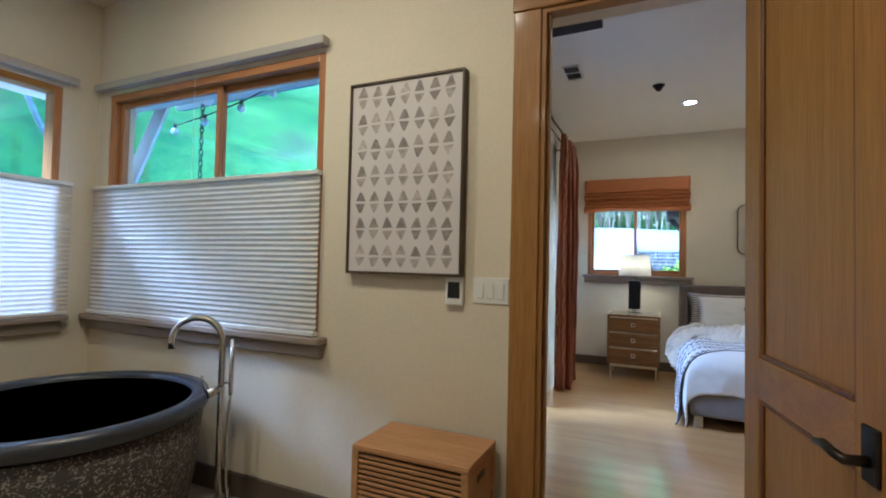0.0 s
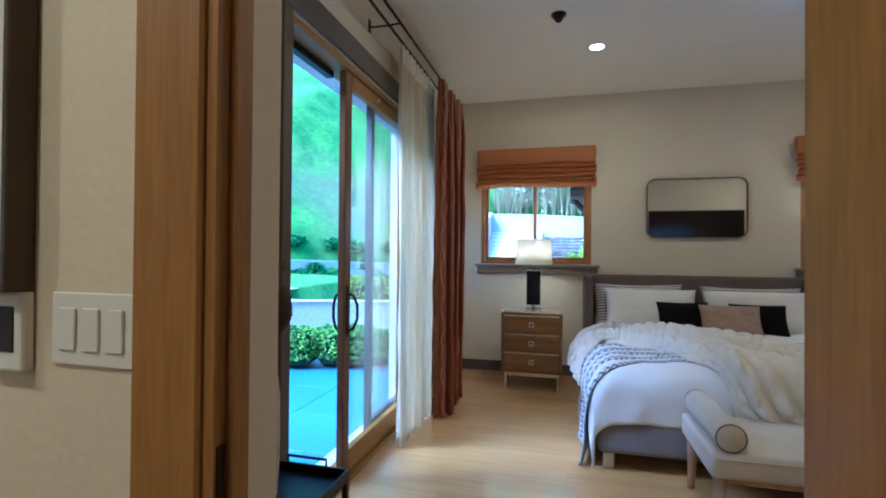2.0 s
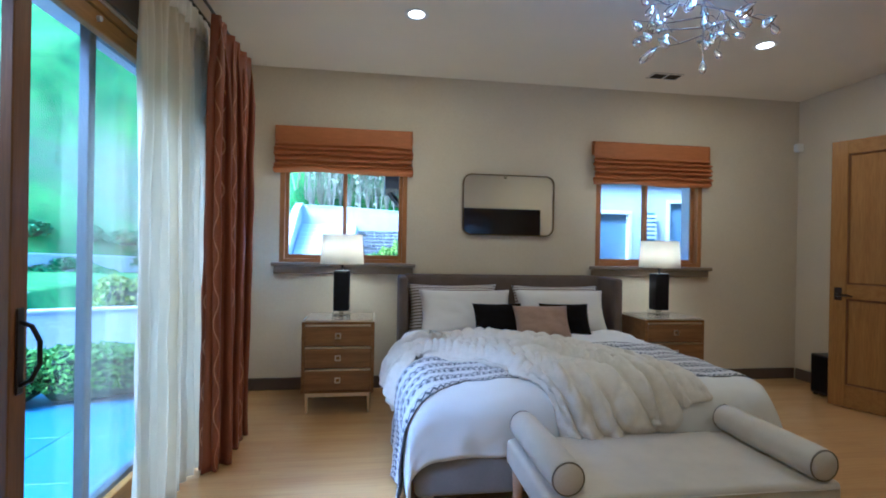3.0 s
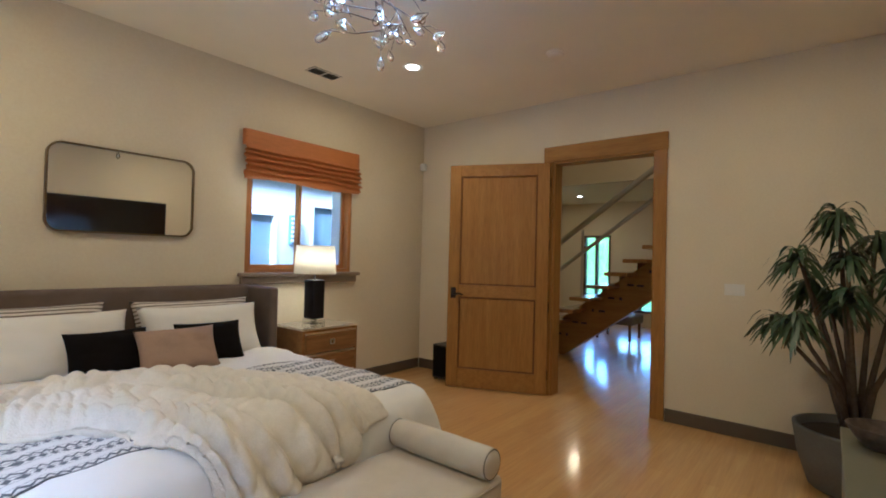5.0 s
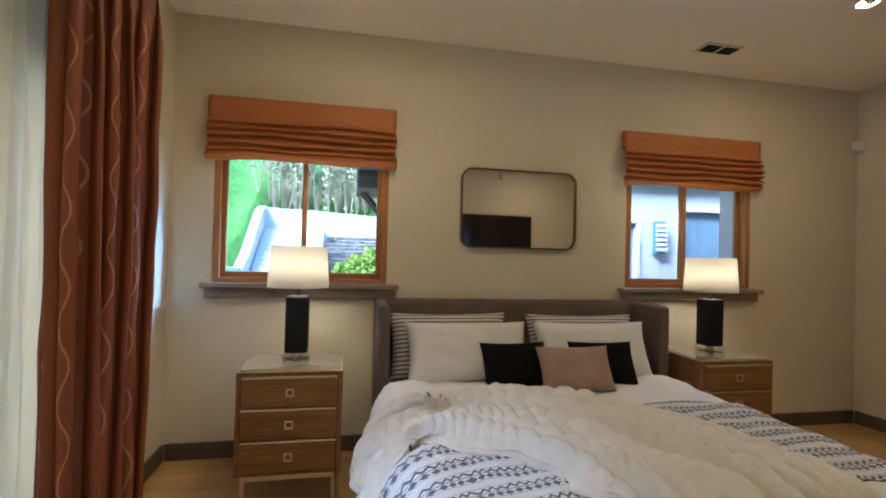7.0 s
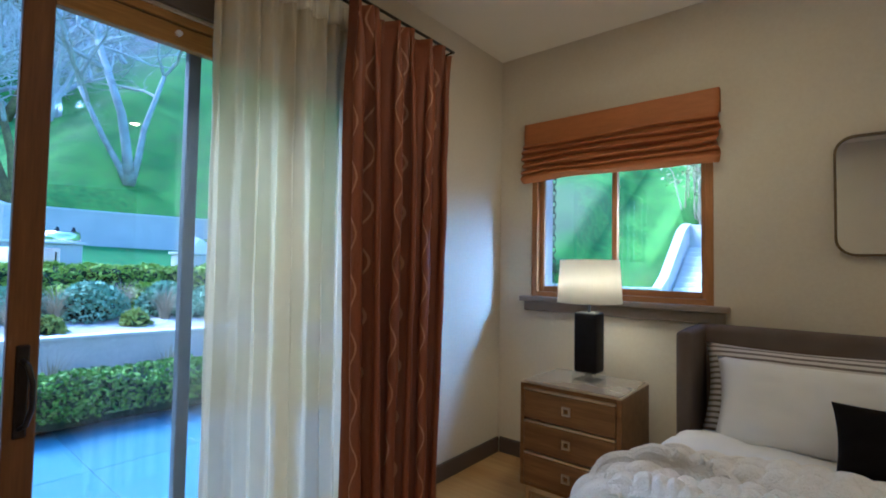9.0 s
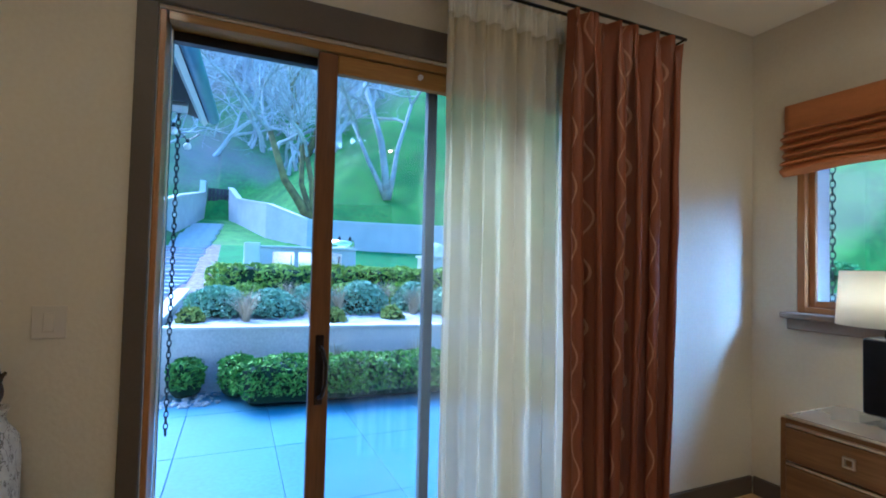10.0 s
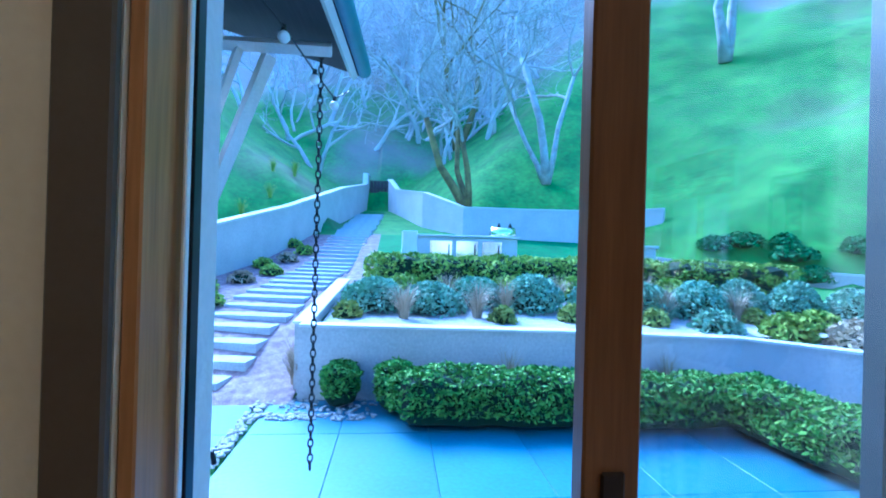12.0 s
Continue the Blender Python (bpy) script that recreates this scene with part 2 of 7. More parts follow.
WIN1, WIN2 = (-0.245, 0.965, 1.215, 2.40), (2.93, 4.14, 1.215, 2.40)
BWIN, BWIN2 = (-2.80, -0.965, 0.93, 2.42), (0.95, 2.61, 0.93, 2.42)
SLIDE = (4.125, 6.25, -0.02, 2.42)
DOORWAY = (4.773, 5.779, -0.02, 2.42)
BDOOR = (0.18, 1.06, -0.02, 2.41)
structure("wall_north", panelled(bmesh.new(), "y", YW, YW + 0.2, XL - 0.2, XD + 0.15, -0.12, ZC + 0.2, [WIN1, WIN2]), PLASTER, "cream plastered wall behind the bed", "wall")
structure("wall_west", panelled(bmesh.new(), "x", XL - 0.2, XL, YS, YW, -0.12, ZC + 0.2, [SLIDE]), PLASTER, "cream plastered wall with the glazed sliding door", "wall")
structure("wall_east", panelled(bmesh.new(), "x", XD, XD + 0.15, YS, YW, -0.12, ZC + 0.2, [DOORWAY]), PLASTER, "cream plastered wall with the hall doorway", "wall")
structure("wall_south", panelled(bmesh.new(), "y", YB, YS, XB - 0.2, XD + 0.15, -0.12, ZC + 0.2, [BWIN, BDOOR]), PLASTER, "cream plastered wall between bathroom and bedroom", "wall")
structure("wall_bath_west", panelled(bmesh.new(), "x", XB - 0.2, XB, -2.2, YB, -0.12, ZC + 0.2, [BWIN2]), PLASTER, "cream plastered bathroom wall with a corner window", "wall")
structure("wall_bath_south", cube((XB - 0.2, -2.35, -0.12), (2.8, -2.2, ZC + 0.2)), PLASTER, "plain plastered bathroom wall", "wall")
structure("wall_bath_east", cube((2.8, -2.35, -0.12), (2.95, YB, ZC + 0.2)), PLASTER, "plain plastered bathroom wall", "wall")


def baseboard(name, a, b):
    structure(name, cube(a, b, 0.004), TAUPE, "low taupe painted baseboard", "baseboard")


baseboard("baseboard_north", (XL + 0.02, YW - 0.018, 0), (XD - 0.02, YW, 0.115))
baseboard("baseboard_west", (XL, 6.36, 0), (XL + 0.018, YW - 0.019, 0.115))
baseboard("baseboard_west_b", (XL, YS + 0.02, 0), (XL + 0.018, 4.05, 0.115))
baseboard("baseboard_east", (XD - 0.018, 5.972, 0), (XD, YW - 0.019, 0.115))
baseboard("baseboard_east_b", (XD - 0.018, YS + 0.02, 0), (XD, 4.668, 0.115))
baseboard("baseboard_bath", (XB + 0.02, YB - 0.018, 0), (0.05, YB, 0.13))
baseboard("baseboard_south", (1.10, YS, 0), (XD - 0.02, YS + 0.018, 0.115))


# ---- openings: casings, doors, windows ----
def casing_x(name, x0, x1, y0, y1, z1, w, mat_v, mat_h, head_over=0.0, label="honey fir door casing"):
    """Flat casing on a wall that faces x: two legs and a head."""
    c = thing(name, (x0, (y0 + y1) / 2, 0), label, "door casing")
    c["kind"] = "structure"
    part("leg", cube((x0, y0 - w, 0), (x1, y0, z1), 0.004), mat_v, c)
    part("leg", cube((x0, y1, 0), (x1, y1 + w, z1), 0.004), mat_v, c)
    part("head", cube((x0 - 0.004, y0 - w - head_over, z1), (x1 + 0.004, y1 + w + head_over, z1 + w * 1.6), 0.004), mat_h, c)
    return c


# hall doorway
casing_x("casing_hall", XD - 0.02, XD, 4.773, 5.779, 2.42, 0.10, OAK, OAK_Y, 0.005)
casing_x("casing_hall_outer", XD + 0.15, XD + 0.17, 4.773, 5.779, 2.42, 0.10, OAK, OAK_Y, 0.005)
jamb = thing("jamb_hall", (XD, 5.27, 0), "honey fir door jamb lining the doorway", "door jamb")
jamb["kind"] = "structure"
part("side", cube((XD - 0.003, 4.773, 0), (XD + 0.153, 4.793, 2.42)), OAK, jamb)
part("side", cube((XD - 0.003, 5.759, 0), (XD + 0.153, 5.779, 2.42)), OAK, jamb)
part("top", cube((XD - 0.003, 4.793, 2.40), (XD + 0.153, 5.759, 2.42)), OAK_Y, jamb)
# bathroom doorway
c = thing("casing_bath", (0.55, YB, 0), "honey fir door casing", "door casing")
c["kind"] = "structure"
part("leg", cube((0.06, YB - 0.022, 0), (0.18, YB, 2.41), 0.005), OAK, c)
part("leg", cube((1.062, YB - 0.022, 0), (1.15, YB, 2.41), 0.005), OAK, c)
part("head", cube((0.055, YB - 0.026, 2.41), (1.155, YB, 2.56), 0.005), OAK_X, c)
jamb = thing("jamb_bath", (0.55, YB, 0), "honey fir door jamb with a bronze strike plate", "door jamb")
jamb["kind"] = "structure"
part("side", cube((0.18, YB - 0.012, 0), (0.20, YB + 0.05, 2.41), 0.002), OAK, jamb)
part("stop", cube((0.20, YB + 0.012, 0), (0.212, YB + 0.05, 2.39), 0.002), OAK, jamb)
part("side", cube((0.945, YB - 0.012, 0), (1.06, YB + 0.05, 2.41), 0.002), OAK, jamb)
part("top", cube((0.20, YB - 0.012, 2.39), (0.945, YB + 0.05, 2.41), 0.002), OAK_X, jamb)
part("strike_plate", cube((0.199, YB - 0.008, 0.94), (0.2025, YB + 0.008, 1.05), 0.001), BRONZE, jamb, "dark bronze strike plate")


def panel_door(name, hinge, direction, width, height, t, label, mats, lever_z=1.0, side=1, mid=0.405):
    """A two-panel leaf: stiles, rails, sunken panels with a moulding, lever handles, hinges. It starts at hinge and runs along direction."""
    base = Vector((*hinge, 0.008))
    d = thing(name, base, label, "door")
    d["kind"] = "structure"
    ang = math.atan2(direction[1], direction[0])
    m = Matrix.Translation(base) @ Matrix.Rotation(ang, 4, "Z")
    st, rt, rb, mid0, mid1 = 0.125, 0.125, 0.20, height * mid, height * mid + 0.13
    v, h = mats
    part("stile", cube((0, -t / 2, 0), (st, t / 2, height), 0.003, m=m), v, d)
    part("stile", cube((width - st, -t / 2, 0), (width, t / 2, height), 0.003, m=m), v, d)
    for z0, z1 in ((0, rb), (mid0, mid1), (height - rt, height)):
        part("rail", cube((st, -t / 2, z0), (width - st, t / 2, z1), 0.002, m=m), h, d)
    for z0, z1 in ((rb, mid0), (mid1, height - rt)):
        p = part("panel", cube((st, -t / 2 + 0.014, z0), (width - st, t / 2 - 0.014, z1), m=m), v, d)
        for s in (-1, 1):
            bm = bmesh.new()
            y0, y1 = sorted((s * (t / 2 - 0.014), s * (t / 2 - 0.004)))
            for a, b in (((st, y0, z0), (st + 0.016, y1, z1)), ((width - st - 0.016, y0, z0), (width - st, y1, z1)),
                         ((st + 0.016, y0, z0), (width - st - 0.016, y1, z0 + 0.016)), ((st + 0.016, y0, z1 - 0.016), (width - st - 0.016, y1, z1))):
                box(bm, a, b, 0.004, m=m)
            part("moulding", bm, OAK_DARK, d)
    for s in (-1, 1):
        x, y = width - 0.065, s * t / 2
        r = part("handle", tube(bmesh.new(), [m @ Vector((x, y, lever_z)), m @ Vector((x, y + s * 0.035, lever_z)), m @ Vector((x, y + s * 0.05, lever_z)), m @ Vector((x - 0.03, y + s * 0.055, lever_z + 0.002)), m @ Vector((x - 0.075, y + s * 0.052, lever_z + 0.006)), m @ Vector((x - 0.12, y + s * 0.05, lever_z - 0.004))],
                               [0.012, 0.011, 0.011, 0.011, 0.010, 0.006], 10), BRONZE, d, "dark bronze lever handle", True)
        y0, y1 = sorted((y, y + s * 0.008))
        part("escutcheon", cube((x - 0.028, y0, lever_z - 0.045), (x + 0.028, y1, lever_z + 0.07), 0.003, m=m), BRONZE, r)
    for z in (0.2, 0.9, 1.55, height - 0.2):
        part("hinge", tube(bmesh.new(), [m @ Vector((-0.006, -side * t / 2, z - 0.05)), m @ Vector((-0.006, -side * t / 2, z + 0.05))], 0.008, 8), BRONZE, d, "bronze butt hinge")
    return d


panel_door("door_hall", (5.262, 5.80), (-0.40, 0.917), 1.07, 2.40, 0.045, "honey fir two-panel door standing open into the bedroom", (OAK, OAK_X))
panel_door("door_bath", (0.932, 2.795), (0.165, -0.986), 0.78, 2.39, 0.045, "honey fir two-panel bathroom door standing open", (OAK, OAK_X), 0.935, -1, 0.378)


def window_y(name, hole, y_face, y_out, mullion, label, mats, sill=None):
    """A sliding window in a wall that faces y, its room side at y_face and its far side at y_out."""
    x0, x1, z0, z1 = hole
    w = thing(name, ((x0 + x1) / 2, y_face, z0), label, "window")
    w["kind"] = "structure"
    s = 1 if y_out > y_face else -1
    a, b = sorted((y_face + s * 0.004, y_face + s * 0.11))
    fr, v, h = 0.045, mats[0], mats[1]
    f = part("window_frame", cube((x0, a, z0), (x0 + fr, b, z1), 0.003), v, w)
    part("frame_side", cube((x1 - fr, a, z0), (x1, b, z1), 0.003), v, f)
    part("frame_head", cube((x0 + fr, a, z1 - fr), (x1 - fr, b, z1), 0.003), h, f)
    part("frame_foot", cube((x0 + fr, a, z0), (x1 - fr, b, z0 + 0.035), 0.003), h, f)
    for k, (p0, p1) in enumerate(((x0 + fr, mullion + 0.02), (mullion - 0.02, x1 - fr))):
        c0 = y_face + s * (0.045 + 0.03 * k)
        q0, q1 = sorted((c0, c0 + s * 0.028))
        sash = part("sash", cube((p0, q0, z0 + 0.035), (p0 + 0.035, q1, z1 - fr), 0.003), v, w)
        part("sash_side", cube((p1 - 0.035, q0, z0 + 0.035), (p1, q1, z1 - fr), 0.003), v, sash)
        part("sash_foot", cube((p0 + 0.035, q0, z0 + 0.035), (p1 - 0.035, q1, z0 + 0.075), 0.003), h, sash)
        part("sash_head", cube((p0 + 0.035, q0, z1 - fr - 0.04), (p1 - 0.035, q1, z1 - fr), 0.003), h, sash)
        g = part("pane", cube((p0 + 0.03, (q0 + q1) / 2 - 0.003, z0 + 0.07), (p1 - 0.03, (q0 + q1) / 2 + 0.003, z1 - fr - 0.035)), GLASS, sash)
        g.visible_shadow = False
    return w


WINW = wood("window_fir", (0.42, 0.20, 0.055), (0.30, 0.135, 0.035), 0.38)
WINW_X = wood("window_fir_rail", (0.42, 0.20, 0.055), (0.30, 0.135, 0.035), 0.38, "x")


def sill_y(parent, x0, x1, z, y_face, mat=None):
    mat = mat or GREIGE
    part("window_sill", cube((x0, y_face - 0.085, z - 0.035), (x1, y_face, z), 0.006), mat, parent)
    part("apron", cube((x0 + 0.02, y_face - 0.045, z - 0.105), (x1 - 0.02, y_face, z - 0.035), 0.006), mat, parent)


w = window_y("window_1", WIN1, YW, YW + 0.2, 0.36, "wood-framed sliding window above the nightstand", (WINW, WINW_X))
sill_y(w, -0.30, 1.05, 1.215, YW)
w = window_y("window_2", WIN2, YW, YW + 0.2, 3.515, "wood-framed sliding window above the nightstand", (WINW, WINW_X))
sill_y(w, 2.865, 4.215, 1.215, YW)
w = window_y("window_3", BWIN, YB, YS, -1.81, "wood-framed sliding bathroom window", (WINW, WINW_X))
sill_y(w, -2.91, -0.90, 0.93, YB)

# the corner window of the bathroom, in the wall that faces x
w = thing("window_4", (XB, 1.78, 0.93), "wood-framed bathroom corner window", "window")
w["kind"] = "structure"
y0, y1, z0, z1 = BWIN2
f = part("window_frame", cube((XB - 0.11, y0, z0), (XB - 0.004, y0 + 0.045, z1), 0.003), WINW, w)
part("frame_side", cube((XB - 0.11, y1 - 0.045, z0), (XB - 0.004, y1, z1), 0.003), WINW, f)
part("frame_head", cube((XB - 0.11, y0 + 0.045, z1 - 0.045), (XB - 0.004, y1 - 0.045, z1), 0.003), OAK_Y, f)
part("frame_foot", cube((XB - 0.11, y0 + 0.045, z0), (XB - 0.004, y1 - 0.045, z0 + 0.035), 0.003), OAK_Y, f)
part("mullion", cube((XB - 0.09, 1.75, z0 + 0.035), (XB - 0.03, 1.82, z1 - 0.045), 0.003), WINW, f)
for a, b in ((y0 + 0.04, 1.755), (1.815, y1 - 0.04)):
    g = part("pane", cube((XB - 0.065, a, z0 + 0.03), (XB - 0.059, b, z1 - 0.04)), GLASS, w)
    g.visible_shadow = False
part("window_sill", cube((XB, 0.9, 0.895), (XB + 0.085, 2.66, 0.93), 0.006), GREIGE, w)
part("apron", cube((XB, 0.92, 0.825), (XB + 0.045, 2.64, 0.895), 0.006), GREIGE, w)

# ---- the sliding door to the patio ----
s = thing("door_patio", (XL, 5.2, 0), "wood-framed glass patio door, slid half open", "sliding door")
s["kind"] = "structure"
y0, y1, zt = 4.125, 6.25, 2.42
f = part("door_frame", cube((XL - 0.16, y0, 0), (XL - 0.01, y0 + 0.022, zt), 0.003), WINW, s)
part("frame_side", cube((XL - 0.16, y1 - 0.03, 0), (XL - 0.01, y1, zt), 0.003), WINW, f)
part("frame_head", cube((XL - 0.16, y0 + 0.03, zt - 0.035), (XL - 0.01, y1 - 0.03, zt), 0.003), OAK_Y, f)
part("threshold", cube((XL - 0.18, y0, -0.015), (XL + 0.005, y1, 0.022), 0.004), OAK_Y, f, "worn wooden threshold")
part("track", cube((XL - 0.075, y0 + 0.03, 0.022), (XL - 0.065, y1 - 0.03, 0.034)), NICKEL, f)
part("screen_channel", cube((XL - 0.155, y0 + 0.03, 0.022), (XL - 0.125, y0 + 0.036, zt - 0.035), 0.002), BLACK_METAL, f, "dark metal screen channel")
part("weather_strip", cube((XL - 0.115, y0 + 0.03, 0.022), (XL - 0.10, y0 + 0.036, zt - 0.035), 0.002), WHITE_PLASTIC, f)
part("screen_head", cube((XL - 0.155, y0 + 0.03, zt - 0.075), (XL - 0.11, 4.75, zt - 0.035), 0.002), BLACK_METAL, f, "dark metal head channel")
METAL_GREY = material("grey_clad", (0.09, 0.10, 0.11), 0.45, 0.3, vary=0.1)


def slider_leaf(name, x0, x1, a, b, v, h, stile):
    leaf = part(name, cube((x0, a, 0.034), (x1, a + stile, zt - 0.04), 0.004), v, s)
    part("stile", cube((x0, b - stile, 0.034), (x1, b, zt - 0.04), 0.004), v, leaf)
    part("top_rail", cube((x0, a + stile, zt - 0.04 - stile), (x1, b - stile, zt - 0.04), 0.004), h, leaf)
    part("bottom_rail", cube((x0, a + stile, 0.034), (x1, b - stile, 0.17), 0.004), h, leaf)
    g = part("pane", cube(((x0 + x1) / 2 - 0.003, a + stile - 0.01, 0.16), ((x0 + x1) / 2 + 0.003, b - stile + 0.01, zt - 0.03 - stile)), GLASS, leaf)
    g.visible_shadow = False
    return leaf


# backlit stiles carry their shade in the darker fir, rails stay lighter
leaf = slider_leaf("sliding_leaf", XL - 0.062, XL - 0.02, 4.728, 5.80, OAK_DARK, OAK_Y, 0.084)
slider_leaf("fixed_leaf", XL - 0.135, XL - 0.09, 5.275, 6.22, METAL_GREY, METAL_GREY, 0.05)
for sgn, x in ((1, XL - 0.02), (-1, XL - 0.062)):
    hz, hy = 0.99, 4.77
    hp = part("handle", cube((min(x, x + sgn * 0.008), hy - 0.018, hz - 0.15), (max(x, x + sgn * 0.008), hy + 0.018, hz + 0.15), 0.004), BRONZE, leaf, "dark bronze handle plate")
    pts = [Vector((x + sgn * r, hy + dy, hz + z)) for r, dy, z in ((0.005, 0, 0.10), (0.035, 0.01, 0.085), (0.055, 0.02, 0.03), (0.055, 0.02, -0.05), (0.035, 0.01, -0.105), (0.005, 0, -0.12))]
    part("grip", tube(bmesh.new(), pts, 0.0085, 8), BRONZE, leaf, smooth=True)
part("latch", tube(bmesh.new(), [(XL - 0.02, 5.20, 2.345), (XL - 0.005, 5.20, 2.345)], 0.012, 10), WHITE_PLASTIC, leaf)
part("casing_leg", cube((XL, y0 - 0.072, 0), (XL + 0.018, y0, zt + 0.01), 0.004), TAUPE, s, "taupe painted casing")
part("casing_leg", cube((XL, y1, 0), (XL + 0.018, y1 + 0.11, zt + 0.01), 0.004), TAUPE, s)
part("casing_head", cube((XL, y0 - 0.077, zt + 0.01), (XL + 0.022, y1 + 0.115, zt + 0.15), 0.004), TAUPE, s)


# ---- lamps that light the rooms ----
LENS = emitter("can_lens", (1.0, 0.72, 0.40), 2.5)


def downlight(x, y, z, watts, group):
    d = thing("downlight", (x, y, z), "white recessed ceiling downlight, switched on", "ceiling light", group)
    bm = bmesh.new()
    lathe(bm, [(0.058, -0.001), (0.072, -0.006), (0.086, -0.006), (0.09, -0.001), (0.09, 0.004), (0.058, 0.004)], (x, y, z), 32)
    part("trim_ring", bm, WHITE_PLASTIC, d, smooth=True)
    part("lens", lathe(bmesh.new(), [(0.001, -0.002), (0.056, -0.002), (0.056, 0.002), (0.001, 0.002)], (x, y, z), 24), LENS, d, "glowing warm lens")
    li = bpy.data.lights.new("downlight_bulb", "AREA")
    li.shape, li.size, li.energy, li.color, li.spread = "DISK", 0.10, watts, WARM, radians(180)
    lo = new("downlight_bulb", li)
    lo.location = (x, y, z - 0.012)


for x, y in ((0.935, 6.38), (3.775, 6.40), (0.935, 4.0), (3.775, 4.0)):
    downlight(x, y, ZC, CAN_WATTS, "bedroom downlights")
for x, y in ((-1.3, 1.75), (-0.3, 1.6), (-0.6, -0.6)):
    downlight(x, y, ZC, BATH_WATTS, "bathroom downlights")

# ---- the bed and what lies on it ----
BX0, BX1, BY0, BTOP = 0.905, 2.93, 5.37, 0.60
HEADCLOTH = material("taupe_velvet", (0.115, 0.085, 0.068), 0.85, vary=0.12, scale=7, grain=0.2, grain_scale=300, bump=0.15)
FRAMECLOTH = material("grey_bed_cloth", (0.20, 0.18, 0.17), 0.9, vary=0.08, scale=8, grain=0.25, grain_scale=350, bump=0.2)
LINEN = material("white_cotton", (0.74, 0.72, 0.70), 0.9, vary=0.03, scale=5, grain=0.08, grain_scale=300, bump=0.15)
bed = thing("bed", (1.92, 6.4, 0), "king bed with a winged taupe upholstered headboard", "bed")
bm = cube((BX0 + 0.03, 7.43, 0.12), (BX1 - 0.03, 7.57, 1.12), 0.035, 3)
part("headboard", bm, HEADCLOTH, bed, smooth=True)
for x0, x1 in ((0.88, 0.955), (2.88, 2.955)):
    part("wing", cube((x0, 7.07, 0.12), (x1, 7.57, 1.115), 0.025, 3), HEADCLOTH, bed, smooth=True)
part("side_rail", cube((0.89, 5.33, 0.10), (2.945, 7.43, 0.31), 0.03, 3), FRAMECLOTH, bed, "grey upholstered bed frame", True)
part("mattress", cube((BX0 + 0.02, BY0 + 0.02, 0.31), (BX1 - 0.02, 7.43, BTOP - 0.02), 0.07, 4), LINEN, bed, "white mattress", True)
CLEAR = material("acrylic_foot", (0.5, 0.5, 0.49), 0.15, 0.7, vary=0.1)
for x in (0.92, 2.84):
    for y in (5.36, 7.3):
        part("leg", cube((x, y, 0), (x + 0.07, y + 0.07, 0.10), 0.004), CLEAR, bed, "silvery block foot")


def over_bed(a, b, lift, x0=BX0, x1=BX1, y0=BY0, r=0.13, top=BTOP):
    """A point of the bed's covered surface: a across, b along, both running on down the sides; lift is the cloth's height above it."""
    def side(v, lo, hi):
        p = min(max(v, lo + r), hi - r)
        e = v - p
        s, e = (1 if e > 0 else -1), abs(e)
        if e <= r * math.pi / 2:
            t = e / r
            return p + s * (r + lift) * math.sin(t), (r + lift) * (1 - math.cos(t)), math.cos(t)
        down = e - r * math.pi / 2
        flare = 0.06 * down
        return p + s * (r + lift + flare), r + lift + down, 0.0
    x, dx, _ = side(a, x0, x1)
    y, dy, _ = side(b, y0, 9.0)
    return Vector((x, y, max(top + lift - dx - dy, 0.02)))


def duvet_point(u, v):
    a = BX0 - 0.28 + u * (BX1 - BX0 + 0.56)
    b = BY0 - 0.24 + v * (6.98 - BY0 + 0.24)
    puff = 0.018 + 0.030 * n1(a, b, 0.3, scale=2.6) + 0.016 * n1(a, b, 4.0, scale=6.0) + 0.010 * abs(n1(a, b, 7.0, scale=12.0))
    q = abs(math.sin(a * 5.2) * math.sin(b * 5.2)) ** 0.35
    p = over_bed(a, b, 0.022 + puff + 0.012 * q)
    if u < 0.12 or u > 0.88 or v < 0.14:
        p.z += 0.02 * n1(a, b, 9, scale=5)
        p.x += 0.02 * n1(a, b, 2, scale=6) * (1 if u > 0.5 else -1)
    return p


DUVET = material("white_duvet", (0.76, 0.75, 0.74), 0.9, vary=0.02, scale=4, grain=0.06, grain_scale=250, bump=0.12)
thick(solo("duvet", sheet(bmesh.new(), 110, 90, duvet_point), DUVET, "puffy white duvet spread over the king bed", "duvet", smooth=True), 0.012)


